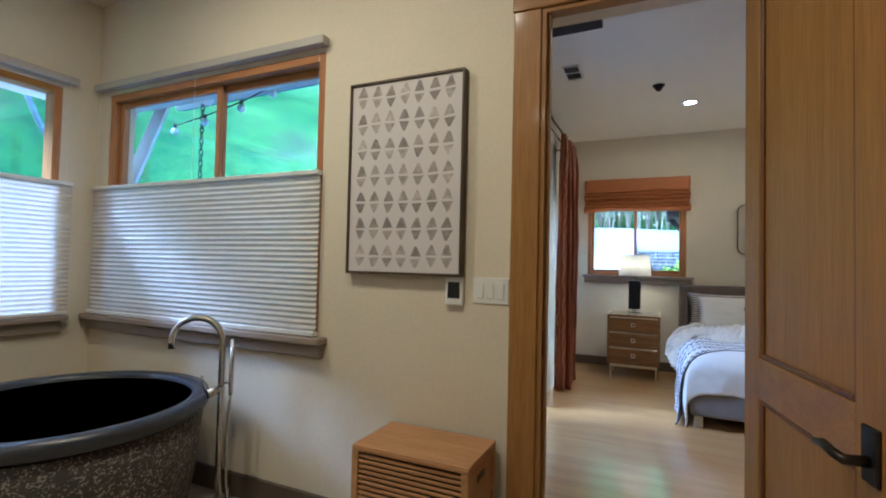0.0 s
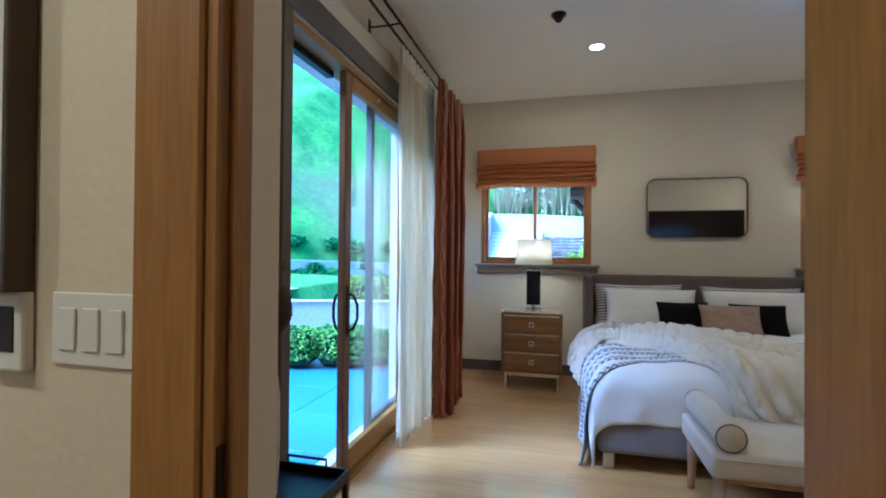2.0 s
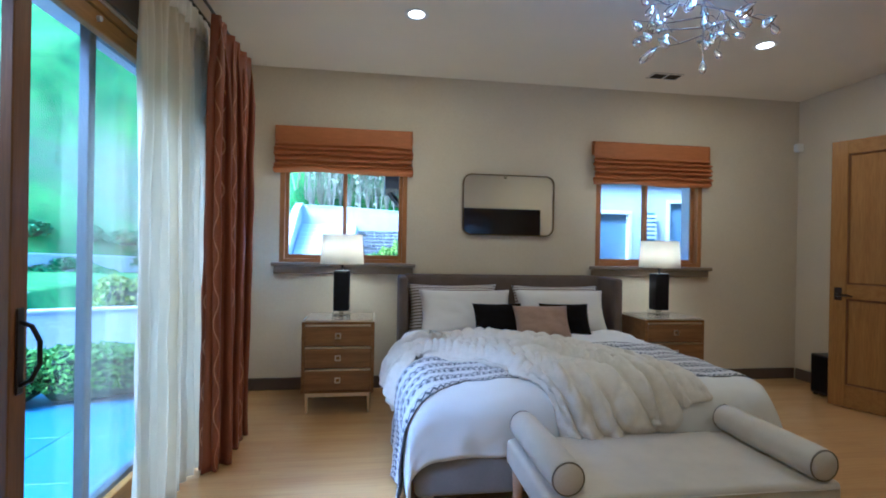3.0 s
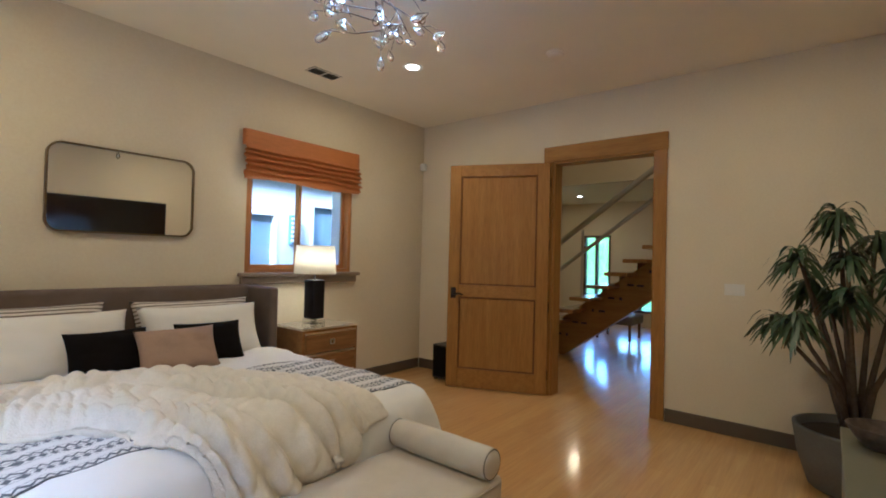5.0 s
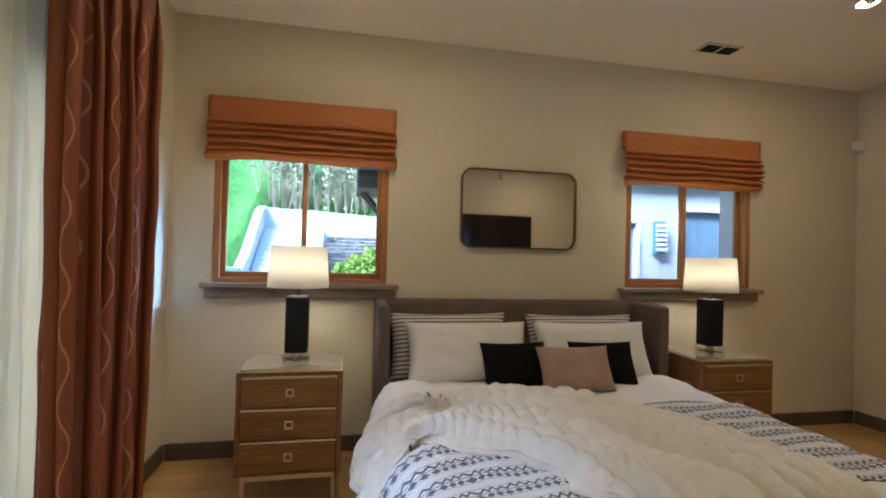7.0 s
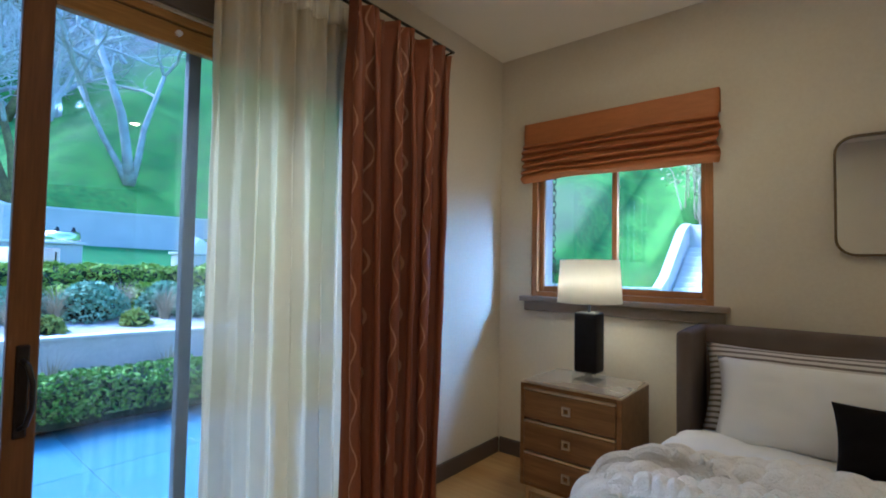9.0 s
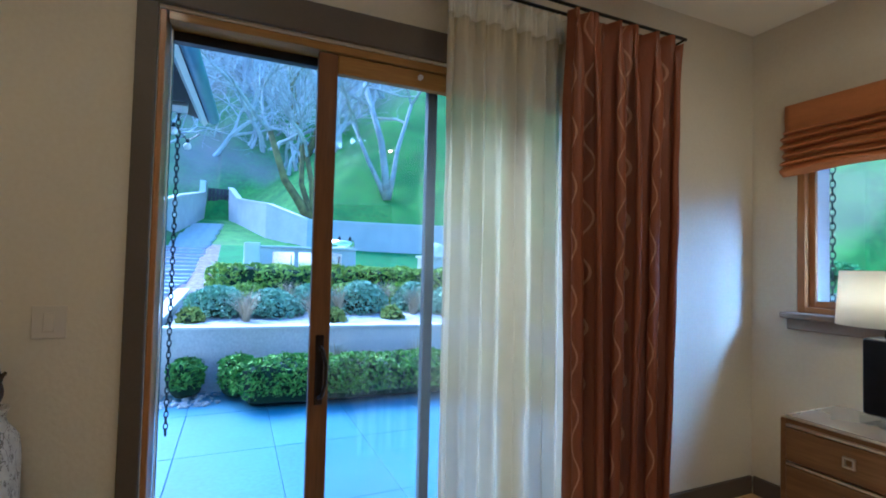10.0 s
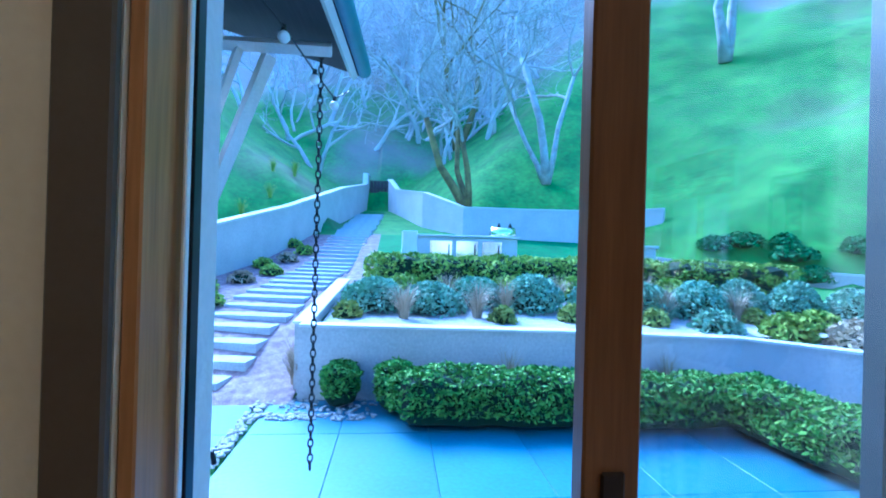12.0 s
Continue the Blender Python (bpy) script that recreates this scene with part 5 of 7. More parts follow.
hose = [Vector((FX + 0.055 + 0.05 * math.sin(t * 3.1) * t, FY + 0.01 - 0.03 * math.sin(t * math.pi), 0.63 - 0.57 * math.sin(min(t * 1.15, 1) * math.pi / 2) + (0.10 * max(0, t - 0.85) / 0.15 if t > 0.85 else 0))) for t in [k / 24 for k in range(25)]]
part("hose", tube(bmesh.new(), hose, 0.0065, 8), NICKEL, fa, smooth=True)
part("return_hose", tube(bmesh.new(), [(FX + 0.052, FY - 0.02, 0.08), (FX + 0.04, FY - 0.03, 0.25), (FX + 0.025, FY - 0.03, 0.45), (FX + 0.015, FY - 0.015, 0.62)], 0.0065, 8), NICKEL, fa, smooth=True)

BAMBOO = material("bamboo_slat", (0.34, 0.165, 0.032), 0.5, vary=0.2, scale=3, grain=0.3, grain_scale=30, bump=0.1, stretch=(1, 10, 10), colour2=(0.44, 0.235, 0.062))
BAMBOO_Y = material("bamboo_side", (0.34, 0.165, 0.032), 0.5, vary=0.2, scale=3, grain=0.3, grain_scale=30, bump=0.1, stretch=(10, 1, 10), colour2=(0.44, 0.235, 0.062))
ha = thing("bamboo_hamper", (-0.25, 2.65, 0), "slatted bamboo hamper chest against the cream wall", "hamper")
hx0, hx1, hy0, hy1, hz = -0.495, 0.015, 2.485, 2.805, 0.575
lid = part("lid", cube((hx0, hy0, hz - 0.022), (hx1, hy1, hz - 0.006), 0.003), BAMBOO, ha)
for k in range(16):
    y = hy0 + (hy1 - hy0) * k / 16
    part("slat", cube((hx0, y + 0.001, hz - 0.006), (hx1, y + (hy1 - hy0) / 16 - 0.001, hz), 0.0015), BAMBOO, lid)
for x in (hx0, hx1 - 0.03):
    for y in (hy0, hy1 - 0.03):
        part("post", cube((x, y, 0), (x + 0.03, y + 0.03, hz - 0.022), 0.003), BAMBOO_Y, ha)
for k in range(24):
    z = 0.05 + k * 0.0208
    part("front_slat", cube((hx0 + 0.03, hy0 + 0.006, z), (hx1 - 0.03, hy0 + 0.014, z + 0.012), 0.002), BAMBOO, ha)
for x in (hx0 + 0.008, hx1 - 0.018):
    part("side_panel", cube((x, hy0 + 0.03, 0.04), (x + 0.01, hy1 - 0.03, hz - 0.024), 0.002), BAMBOO_Y, ha)
# solid block whose dark colour gives the shade seen between the slats
part("liner", cube((hx0 + 0.035, hy0 + 0.03, 0.05), (hx1 - 0.035, hy1 - 0.03, hz - 0.03)), material("slat_gap_shade", (0.10, 0.065, 0.03), 0.9, vary=0.2), ha, "brown inner block coloured as the shade behind the slats")
# black plate painted as the dark inside of a hand hole
part("hand_hole", cube((hx1 - 0.009, hy0 + 0.12, hz - 0.10), (hx1 - 0.007, hy0 + 0.20, hz - 0.07), 0.0008), BLACK, ha)

art = thing("wall_art", (-0.46, YB, 1.265), "framed canvas print with rows of grey-brown diamonds", "picture")
ax0, ax1, az0, az1 = -0.772, -0.155, 1.262, 2.20
FRAMEBR = material("bronze_frame", (0.075, 0.05, 0.03), 0.45, 0.4, vary=0.15)
for a, b in (((ax0, az0), (ax0 + 0.012, az1)), ((ax1 - 0.012, az0), (ax1, az1)), ((ax0 + 0.012, az0), (ax1 - 0.012, az0 + 0.012)), ((ax0 + 0.012, az1 - 0.012), (ax1 - 0.012, az1))):
    part("frame", cube((a[0], YB - 0.045, a[1]), (b[0], YB, b[1]), 0.002), FRAMEBR, art)
CANVAS = material("canvas_white", (0.62, 0.57, 0.55), 0.9, vary=0.02, scale=4, grain=0.12, grain_scale=300, bump=0.2)
part("canvas", cube((ax0 + 0.012, YB - 0.035, az0 + 0.012), (ax1 - 0.012, YB - 0.002, az1 - 0.012)), CANVAS, art)
INK = material("grey_brown_ink", (0.30, 0.26, 0.24), 0.9, vary=0.25, scale=25, grain=0.3, grain_scale=120)
nt, b = nodes_of(INK)
geo, mx = nt.nodes.new("ShaderNodeObjectInfo"), nt.nodes.new("ShaderNodeMix")
mx.data_type, mx.blend_type = "RGBA", "MULTIPLY"
mx.inputs["Factor"].default_value = 1.0
rp = nt.nodes.new("ShaderNodeMapRange")
rp.inputs["To Min"].default_value, rp.inputs["To Max"].default_value = 0.75, 1.55
nt.links.new(geo.outputs["Random"], rp.inputs["Value"])
cm = nt.nodes.new("ShaderNodeCombineColor")
for k in range(3):
    nt.links.new(rp.outputs[0], cm.inputs[k])
nt.links.new(b.inputs["Base Color"].links[0].from_socket, mx.inputs["A"])
nt.links.new(cm.outputs[0], mx.inputs["B"])
nt.links.new(mx.outputs["Result"], b.inputs["Base Color"])
rng = random.Random(5)
for c in range(7):
    for r in range(7):
        cx = ax0 + 0.075 + c * (ax1 - ax0 - 0.15) / 6 + rng.uniform(-0.003, 0.003)
        cz = az0 + 0.085 + r * (az1 - az0 - 0.165) / 6 + rng.uniform(-0.004, 0.004)
        for pts in (((-0.028, 0.006), (0.028, 0.007), (0.008, 0.052), (-0.004, 0.055)), ((0.028, -0.005), (-0.028, -0.006), (-0.006, -0.050), (0.005, -0.049))):
            bm = bmesh.new()
            f = [bm.verts.new((cx + x + rng.uniform(-0.003, 0.003), YB - 0.0355, cz + z + rng.uniform(-0.003, 0.003))) for x, z in pts]
            g = [bm.verts.new((v.co.x, YB - 0.0346, v.co.z)) for v in f]
            bm.faces.new(f)
            for k in range(4):
                bm.faces.new((f[k], f[(k + 1) % 4], g[(k + 1) % 4], g[k]))
            part("painted_mark", bm, INK, art)

PLEAT = translucent("pleated_shade_cloth", (0.70, 0.65, 0.57), 0.2)


def cell_shade(axis, face, u0, u1, z0, z1, ztop, label):
    c = thing("cellular_shade", ((u0 + u1) / 2, face, z1) if axis == "y" else (face, (u0 + u1) / 2, z1), label, "window shade", "bathroom shades")
    sg = -1 if axis == "y" else 1

    def P(u, d, z):
        return Vector((u, face + sg * d, z)) if axis == "y" else Vector((face + sg * d, u, z))

    def B(ua, ub, da, db, za, zb, bev=0.003):
        p, q = P(ua, da, za), P(ub, db, zb)
        return cube([min(p[i], q[i]) for i in range(3)], [max(p[i], q[i]) for i in range(3)], bev)
    n = int((z1 - z0) / 0.0285)
    bm = bmesh.new()
    rows = []
    for k in range(2 * n + 1):
        z = z0 + (z1 - z0) * k / (2 * n)
        d = 0.030 + (0.006 if k % 2 else -0.003)
        rows.append([bm.verts.new(P(u0, d, z)), bm.verts.new(P(u1, d, z))])
    for a, b in zip(rows, rows[1:]):
        bm.faces.new((a[0], a[1], b[1], b[0]))
    part("pleats", bm, PLEAT, c)
    part("top_bar", B(u0, u1, 0.012, 0.052, z1, z1 + 0.022), WHITE_PLASTIC, c)
    part("bottom_bar", B(u0, u1, 0.012, 0.052, z0 - 0.022, z0), WHITE_PLASTIC, c)
    part("headrail", B(u0 - 0.01, u1 + 0.01, 0.0, 0.055, ztop - 0.045, ztop), material("headrail_grey", (0.42, 0.38, 0.33), 0.5, vary=0.04), c)
    for u in (u0 + 0.03, (u0 + u1) / 2, u1 - 0.03):
        p, q = P(u, 0.03, z1), P(u, 0.03, ztop - 0.045)
        part("cord", tube(bmesh.new(), [p, q], 0.0012, 5), WHITE_PLASTIC, c)


cell_shade("y", YB, -2.89, -0.955, 0.955, 1.765, 2.49, "cream pleated shade drawn up over the lower window")
cell_shade("x", XB, 0.93, 2.67, 0.955, 1.775, 2.49, "cream pleated shade drawn up over the corner window")

# ---- hall beyond the doorway ----
structure("wall_hall_east", panelled(bmesh.new(), "x", 11.5, 11.65, 2.2, 11.0, -0.12, 5.4, [(7.39, 8.02, 0.6, 2.0), (6.2, 7.25, 0.3, 0.95)]), PLASTER, "cream plastered far wall of the hall", "wall")
structure("wall_hall_south", cube((XD + 0.15, 2.05, -0.12), (11.65, 2.2, 5.4)), PLASTER, "cream plastered hall wall", "wall")
structure("wall_hall_north", panelled(bmesh.new(), "y", 8.6, 8.75, XD + 0.35, 11.5, -0.12, 5.4, [(8.3, 9.3, 0.0, 2.3)]), PLASTER, "cream plastered hall wall with a glazed door", "wall")
structure("wall_hall_upper", panelled(bmesh.new(), "x", XD + 0.15, XD + 0.35, 2.2, 8.6, -0.12, 5.4, [(4.673, 5.879, -0.13, 2.6)]), PLASTER, "cream plastered hall wall", "wall")
structure("ceiling_hall", cube((XD + 0.15, 2.05, 5.2), (11.65, 8.75, 5.4)), CEILING, "high cream hall ceiling", "ceiling")
structure("wall_landing", cube((8.68, 2.2, 2.74), (8.78, 8.6, 4.0)), PLASTER, "cream plastered parapet of the upper landing", "wall")
structure("ceiling_loft", cube((8.78, 2.2, 2.75), (11.5, 8.6, 3.05)), CEILING, "white underside of the upper landing", "ceiling")
def hall_window(name, y0, y1, z0, z1, split, label):
    """A dark-framed fixed window in the far hall wall, with one upright bar."""
    w = thing(name, (11.5, (y0 + y1) / 2, z0), label, "window")
    w["kind"] = "structure"
    f = part("window_frame", cube((11.49, y0, z0), (11.6, y0 + 0.05, z1), 0.003), TAUPE, w)
    part("frame_side", cube((11.49, y1 - 0.05, z0), (11.6, y1, z1), 0.003), TAUPE, f)
    part("frame_foot", cube((11.49, y0 + 0.05, z0), (11.6, y1 - 0.05, z0 + 0.05), 0.003), TAUPE, f)
    part("frame_head", cube((11.49, y0 + 0.05, z1 - 0.05), (11.6, y1 - 0.05, z1), 0.003), TAUPE, f)
    part("mullion", cube((11.49, split - 0.03, z0 + 0.05), (11.6, split + 0.03, z1 - 0.05), 0.003), TAUPE, f)
    for a, b in ((y0 + 0.05, split - 0.03), (split + 0.03, y1 - 0.05)):
        g = part("pane", cube((11.545, a, z0 + 0.05), (11.551, b, z1 - 0.05)), GLASS, w)
        g.visible_shadow = False


hall_window("window_5", 7.39, 8.02, 0.6, 2.0, 7.72, "tall dark-framed hall window")
hall_window("window_6", 6.2, 7.25, 0.3, 0.95, 6.75, "low dark-framed window behind the stairs")
w = thing("door_hall_glazed", (8.8, 8.6, 0), "glazed wooden door at the end of the hall", "door")
w["kind"] = "structure"
for a, b in (((8.3, 0), (8.42, 2.3)), ((9.18, 0), (9.3, 2.3)), ((8.42, 0), (9.18, 0.25)), ((8.42, 2.16), (9.18, 2.3)), ((8.76, 0.25), (8.84, 2.16))):
    part("rail", cube((a[0], 8.61, a[1]), (b[0], 8.66, b[1]), 0.003), OAK_DARK, w)
g = part("pane", cube((8.42, 8.63, 0.25), (9.18, 8.636, 2.16)), GLASS, w)
g.visible_shadow = False
part("casing", cube((8.2, 8.578, 2.3), (9.4, 8.6, 2.42), 0.003), OAK_X, w)

STEEL = material("painted_grey_steel", (0.45, 0.43, 0.40), 0.4, 0.5, vary=0.05)
TREAD = wood("tread_wood", (0.42, 0.23, 0.085), (0.32, 0.16, 0.055), 0.22, "x", coat=0.5)
stair = thing("staircase", (7.5, 6.1, 0), "open wooden staircase with floating treads and steel rail", "staircase")
RISE, RUN, SY, SX0, SX1 = 0.18, 0.24, 7.27, 6.98, 8.05
bm = bmesh.new()
for x in (7.42, 7.58):
    sy, ey, hz2 = SY - 0.05, SY - 0.05 - RUN * 14, RISE * 14
    vs = [bm.verts.new(p) for p in ((x, sy, 0), (x, sy - 0.62, 0), (x, ey, hz2 - 0.50), (x, ey, hz2 - 0.02), (x, sy, 0.14))]
    bm.faces.new(vs)
fs = list(bm.faces)
a, b2 = list(fs[0].verts), list(fs[1].verts)
for k in range(5):
    bm.faces.new((a[k], a[(k + 1) % 5], b2[(k + 1) % 5], b2[k]))
part("stringer", bm, OAK_Y, stair, "honey wood stringer with dark cut-outs")
# nothing is cut: black plates paint the shade of the stringer's slots
holes = bmesh.new()
rng = random.Random(3)
for k in range(26):
    y = SY - 0.32 - k * 0.13
    z = (SY - y) / RUN * RISE - 0.06 - (0.17 if k % 2 else 0.07)
    w2, h2 = (0.045, 0.014) if k % 3 else (0.018, 0.02)
    box(holes, (7.412, y - w2, z - h2), (7.4185, y + w2, z + h2), 0.002)
tagged(part("cut_out", holes, BLACK, stair, "black plates for the shade in the slot cut-outs"), kind="stuff")
for k in range(1, 15):
    y = SY - k * RUN
    part("tread", cube((SX0, y - 0.03, k * RISE - 0.05), (SX1, y + 0.27, k * RISE), 0.006), TREAD, stair)
    bmb = cube((7.43, y + 0.02, k * RISE - 0.16), (7.57, y + 0.22, k * RISE - 0.05), 0.003)
    part("bracket", bmb, OAK_DARK, stair)
for off, r in ((1.0, 0.036), (0.62, 0.026)):
    part("rail", tube(bmesh.new(), [(SX0 + 0.02, SY + 0.1, off + 0.0), (SX0 + 0.02, SY - 14 * RUN, off + 14 * RISE + 0.06)], r, 10), STEEL, stair, "grey steel hand rail", True)
for k in (1, 5, 9, 13):
    y = SY - k * RUN + 0.1
    part("post", tube(bmesh.new(), [(SX0 + 0.02, y, k * RISE), (SX0 + 0.02, y, k * RISE + 0.92)], 0.018, 8), STEEL, stair)
# assumed downlights, added to light the hall
for x, y in ((7.0, 4.0), (10.2, 7.6)):
    li = 5.2 if x < 8.7 else 2.75
    downlight(x, y, li, HALL_WATTS if li > 3 else HALL_WATTS * 0.22, "hall downlights")
SOFA = material("hall_sofa_cloth", (0.16, 0.13, 0.11), 0.9, vary=0.1, bump=0.2)
st = thing("stool", (9.6, 6.55, 0), "low dark upholstered stool under the stairs", "stool")
part("seat", cube((9.3, 6.2, 0.28), (9.95, 6.9, 0.44), 0.03, 2), SOFA, st, smooth=True)
for x in (9.33, 9.87):
    for y in (6.24, 6.82):
        part("leg", cube((x, y, 0), (x + 0.04, y + 0.04, 0.28), 0.003), OAK_DARK, st)

# objects made before the garden
HOUSE = set(bpy.data.objects)

# ---- outdoors: ground ----
def lerp_table(t, table):
    for (a, va), (b, vb) in zip(table, table[1:]):
        if t <= b:
            return va + (vb - va) * max(0.0, (t - a) / (b - a))
    return table[-1][1]


BED = [(5.4, 0.55), (8.0, 0.75), (11.5, 1.10), (16.0, 1.95), (26.0, 3.7), (60.0, 14.0)]
PATHZ = [(5.0, -0.17), (5.8, -0.05), (7.0, 0.32), (8.5, 0.62), (12.0, 1.08), (16.0, 1.95), (26.0, 3.7), (60.0, 14.0)]


def smooth(a, b, t):
    t = min(max((t - a) / (b - a), 0.0), 1.0)
    return t * t * (3 - 2 * t)


def path_y(x):
    return lerp_table(-x, [(5.0, 1.75), (6.2, 2.05), (12.0, 2.85), (26.0, 3.35)])


def height(x, y):
    u = -x
    if u < 5.3:
        low = PATIO - 0.03
    else:
        side = smooth(3.40, 3.52, y)
        low = lerp_table(u, PATHZ) * (1 - side) + lerp_table(u, BED) * side
    # hill beyond the garden: distance outside the level part and the path's little valley
    top = lerp_table(x, [(-17, 12.4), (-12, 12.4), (-3.05, 21.2), (-2.55, 24.4), (60, 24.4)])
    dx, dy = max(-17.0 - x, x - 60.0), max((y - top) * 0.8, -0.6 - y + 0.045 * (x + 5) - 2.6 * smooth(-4.4, -3.3, x))
    r = 3.0
    qx, qy = dx + r, dy + r
    d_a = math.hypot(max(qx, 0), max(qy, 0)) + min(max(qx, qy), 0) - r
    d_b = max(y - lerp_table(u, [(16, 7.2), (19, 5.95), (24, 4.85), (26, 4.4), (60, 4.4)]), 2.1 - y, -26.0 - x, x + 10)
    d = min(d_a, d_b)
    if d <= 0:
        return low
    if y > top and x > -17:
        shelf = lerp_table(x, [(-16, 0.4), (-9, 0.75), (-3.3, 1.0), (-2.7, 3.1), (20, 3.0)])
    else:
        shelf = 0.5 if u > 5 else 0.0
    step = smooth(0.0, 0.25, d) * shelf
    rise = 0.80 * d if y > 3.4 else 0.66 * d
    return low + step + rise + 0.35 * min(d, 6) / 6 * n1(x, y, 0.5, scale=0.28) * 2 + 0.12 * n1(x, y, 3.5, scale=1.1) * min(d, 1)


GRASS = material("hillside_grass", (0.052, 0.135, 0.016), 0.95, vary=0.3, scale=0.9, grain=0.6, grain_scale=5, bump=1.0, colour2=(0.125, 0.255, 0.032))
nt, b = nodes_of(GRASS)
gn, gc = nt.nodes.new("ShaderNodeTexNoise"), nt.nodes.new("ShaderNodeTexCoord")
nt.links.new(gc.outputs["Object"], gn.inputs["Vector"])
gn.inputs["Scale"].default_value, gn.inputs["Detail"].default_value = 0.13, 6
overlay(GRASS, op(nt, "MULTIPLY", op(nt, "SMOOTH_MIN", op(nt, "MAXIMUM", op(nt, "MULTIPLY", op(nt, "SUBTRACT", gn.outputs["Fac"], 0.56), 7.0), 0.0), 1.0, 0.1), 0.6), (0.13, 0.11, 0.07))
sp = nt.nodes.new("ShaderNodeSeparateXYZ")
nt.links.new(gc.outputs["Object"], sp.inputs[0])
# beyond x = -27 the grass colour blends to grey-brown with distance
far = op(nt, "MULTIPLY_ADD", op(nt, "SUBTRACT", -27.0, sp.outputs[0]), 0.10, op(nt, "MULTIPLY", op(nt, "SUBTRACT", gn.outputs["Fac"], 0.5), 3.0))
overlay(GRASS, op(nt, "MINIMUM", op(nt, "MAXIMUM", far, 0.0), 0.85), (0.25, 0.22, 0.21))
xs = [-75 + 3.0 * k for k in range(13)] + [-36 + 0.8 * k for k in range(26)] + [-15.5 + 0.4 * k for k in range(26)] + [-5.28, -5.2] + [-4 + 0.5 * k for k in range(9)] + [1.5 + 2 * k for k in range(31)]
ys = [-70 + 4 * k for k in range(16)] + [-8 + 0.6 * k for k in range(12)] + [-0.8 + 0.25 * k for k in range(17)] + [3.40, 3.46, 3.52] + [3.8 + 0.4 * k for k in range(21)] + [12.3, 12.5, 12.7] + [13.2 + 0.6 * k for k in range(26)] + [29.5 + 4 * k for k in range(18)]
bm = bmesh.new()
grid = [[bm.verts.new((x, y, height(x, y))) for y in ys] for x in xs]
for i in range(len(xs) - 1):
    for j in range(len(ys) - 1):
        bm.faces.new((grid[i][j], grid[i + 1][j], grid[i + 1][j + 1], grid[i][j + 1]))
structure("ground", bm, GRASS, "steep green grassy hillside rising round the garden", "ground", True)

MULCH = material("bark_mulch", (0.13, 0.085, 0.085), 0.95, vary=0.3, scale=8, grain=0.6, grain_scale=45, bump=1.0, colour2=(0.30, 0.23, 0.22))
GRAVEL = material("pale_gravel", (0.34, 0.31, 0.27), 0.9, vary=0.2, scale=9, grain=0.6, grain_scale=60, bump=1.0, colour2=(0.52, 0.49, 0.44))
LAWN = material("lawn", (0.05, 0.16, 0.025), 0.95, vary=0.2, scale=2, grain=0.4, grain_scale=60, bump=0.8)


def cover(name, x0, x1, y0, y1, mat, label, lift=0.02, nx=24, ny=16):
    f = lambda u, v: Vector((x0 + (x1 - x0) * u, y0 + (y1 - y0) * v, height(x0 + (x1 - x0) * u, y0 + (y1 - y0) * v) + lift))
    structure(name, sheet(bmesh.new(), nx, ny, f), mat, label, "ground", True)


cover("ground_mulch", -16, -5.12, -0.5, 3.38, MULCH, "brown bark mulch beside the path", 0.025, 60, 30)
cover("ground_mulch_bed", -16.4, -8.7, 3.40, 3.95, MULCH, "brown bark mulch between path and lawn", 0.035, 40, 16)
cover("ground_gravel", -8.6, -5.42, 3.58, 12.3, GRAVEL, "pale gravel in the raised bed", 0.03)
cover("ground_lawn", -16.4, -11.9, 3.9, 12.2, LAWN, "small level green lawn", 0.03)

# ---- patio ----
SLATE = material("blue_grey_paving", (0.078, 0.162, 0.225), 0.4, vary=0.1, scale=1.5, grain=0.25, grain_scale=25, bump=0.12)
nt, b = nodes_of(SLATE)
oi, pm = nt.nodes.new("ShaderNodeObjectInfo"), nt.nodes.new("ShaderNodeMix")
pm.data_type, pm.blend_type = "RGBA", "MULTIPLY"
pm.inputs["Factor"].default_value = 1.0
pr, pc = nt.nodes.new("ShaderNodeMapRange"), nt.nodes.new("ShaderNodeCombineColor")
pr.inputs["To Min"].default_value, pr.inputs["To Max"].default_value = 0.86, 1.06
nt.links.new(oi.outputs["Random"], pr.inputs["Value"])
for k in range(3):
    nt.links.new(pr.outputs[0], pc.inputs[k])
nt.links.new(b.inputs["Base Color"].links[0].from_socket, pm.inputs["A"])
nt.links.new(pc.outputs[0], pm.inputs["B"])
nt.links.new(pm.outputs["Result"], b.inputs["Base Color"])
pat = thing("pavement", (-2.8, 5, PATIO), "blue-grey paved patio outside the sliding door", "patio")
pat["kind"] = "structure"
slab = cube((0.002, 0.002, -0.06), (1.198, 0.828, 0.0), 0.003)
slabmesh = bpy.data.meshes.new("paving_slab")
slab.to_mesh(slabmesh)
slab.free()
slabmesh.materials.append(SLATE)
for i in range(4):
    for j in range(12):
        o = new("paving_slab", slabmesh)
        o.parent, o.matrix_parent_inverse = pat, Matrix.Translation(-BASES[pat])
        o.location = (-5.52 + i * 1.2, 3.16 + j * 0.83, PATIO + 0.002 * n1(i * 3.1, j * 1.7, 0))
for i in range(2):
    for j in range(2):
        o = new("paving_slab", slabmesh)
        o.parent, o.matrix_parent_inverse = pat, Matrix.Translation(-BASES[pat])
        o.location = (-5.52 + i * 1.2, 1.36 + j * 0.83, PATIO - 0.002)
for i in range(7):
    for j in range(6):
        o = new("paving_slab", slabmesh)
        o.parent, o.matrix_parent_inverse = pat, Matrix.Translation(-BASES[pat])
        o.location = (-0.72 + i * 1.2, 8.1 + j * 0.83, PATIO)
rng = random.Random(11)
bm = bmesh.new()
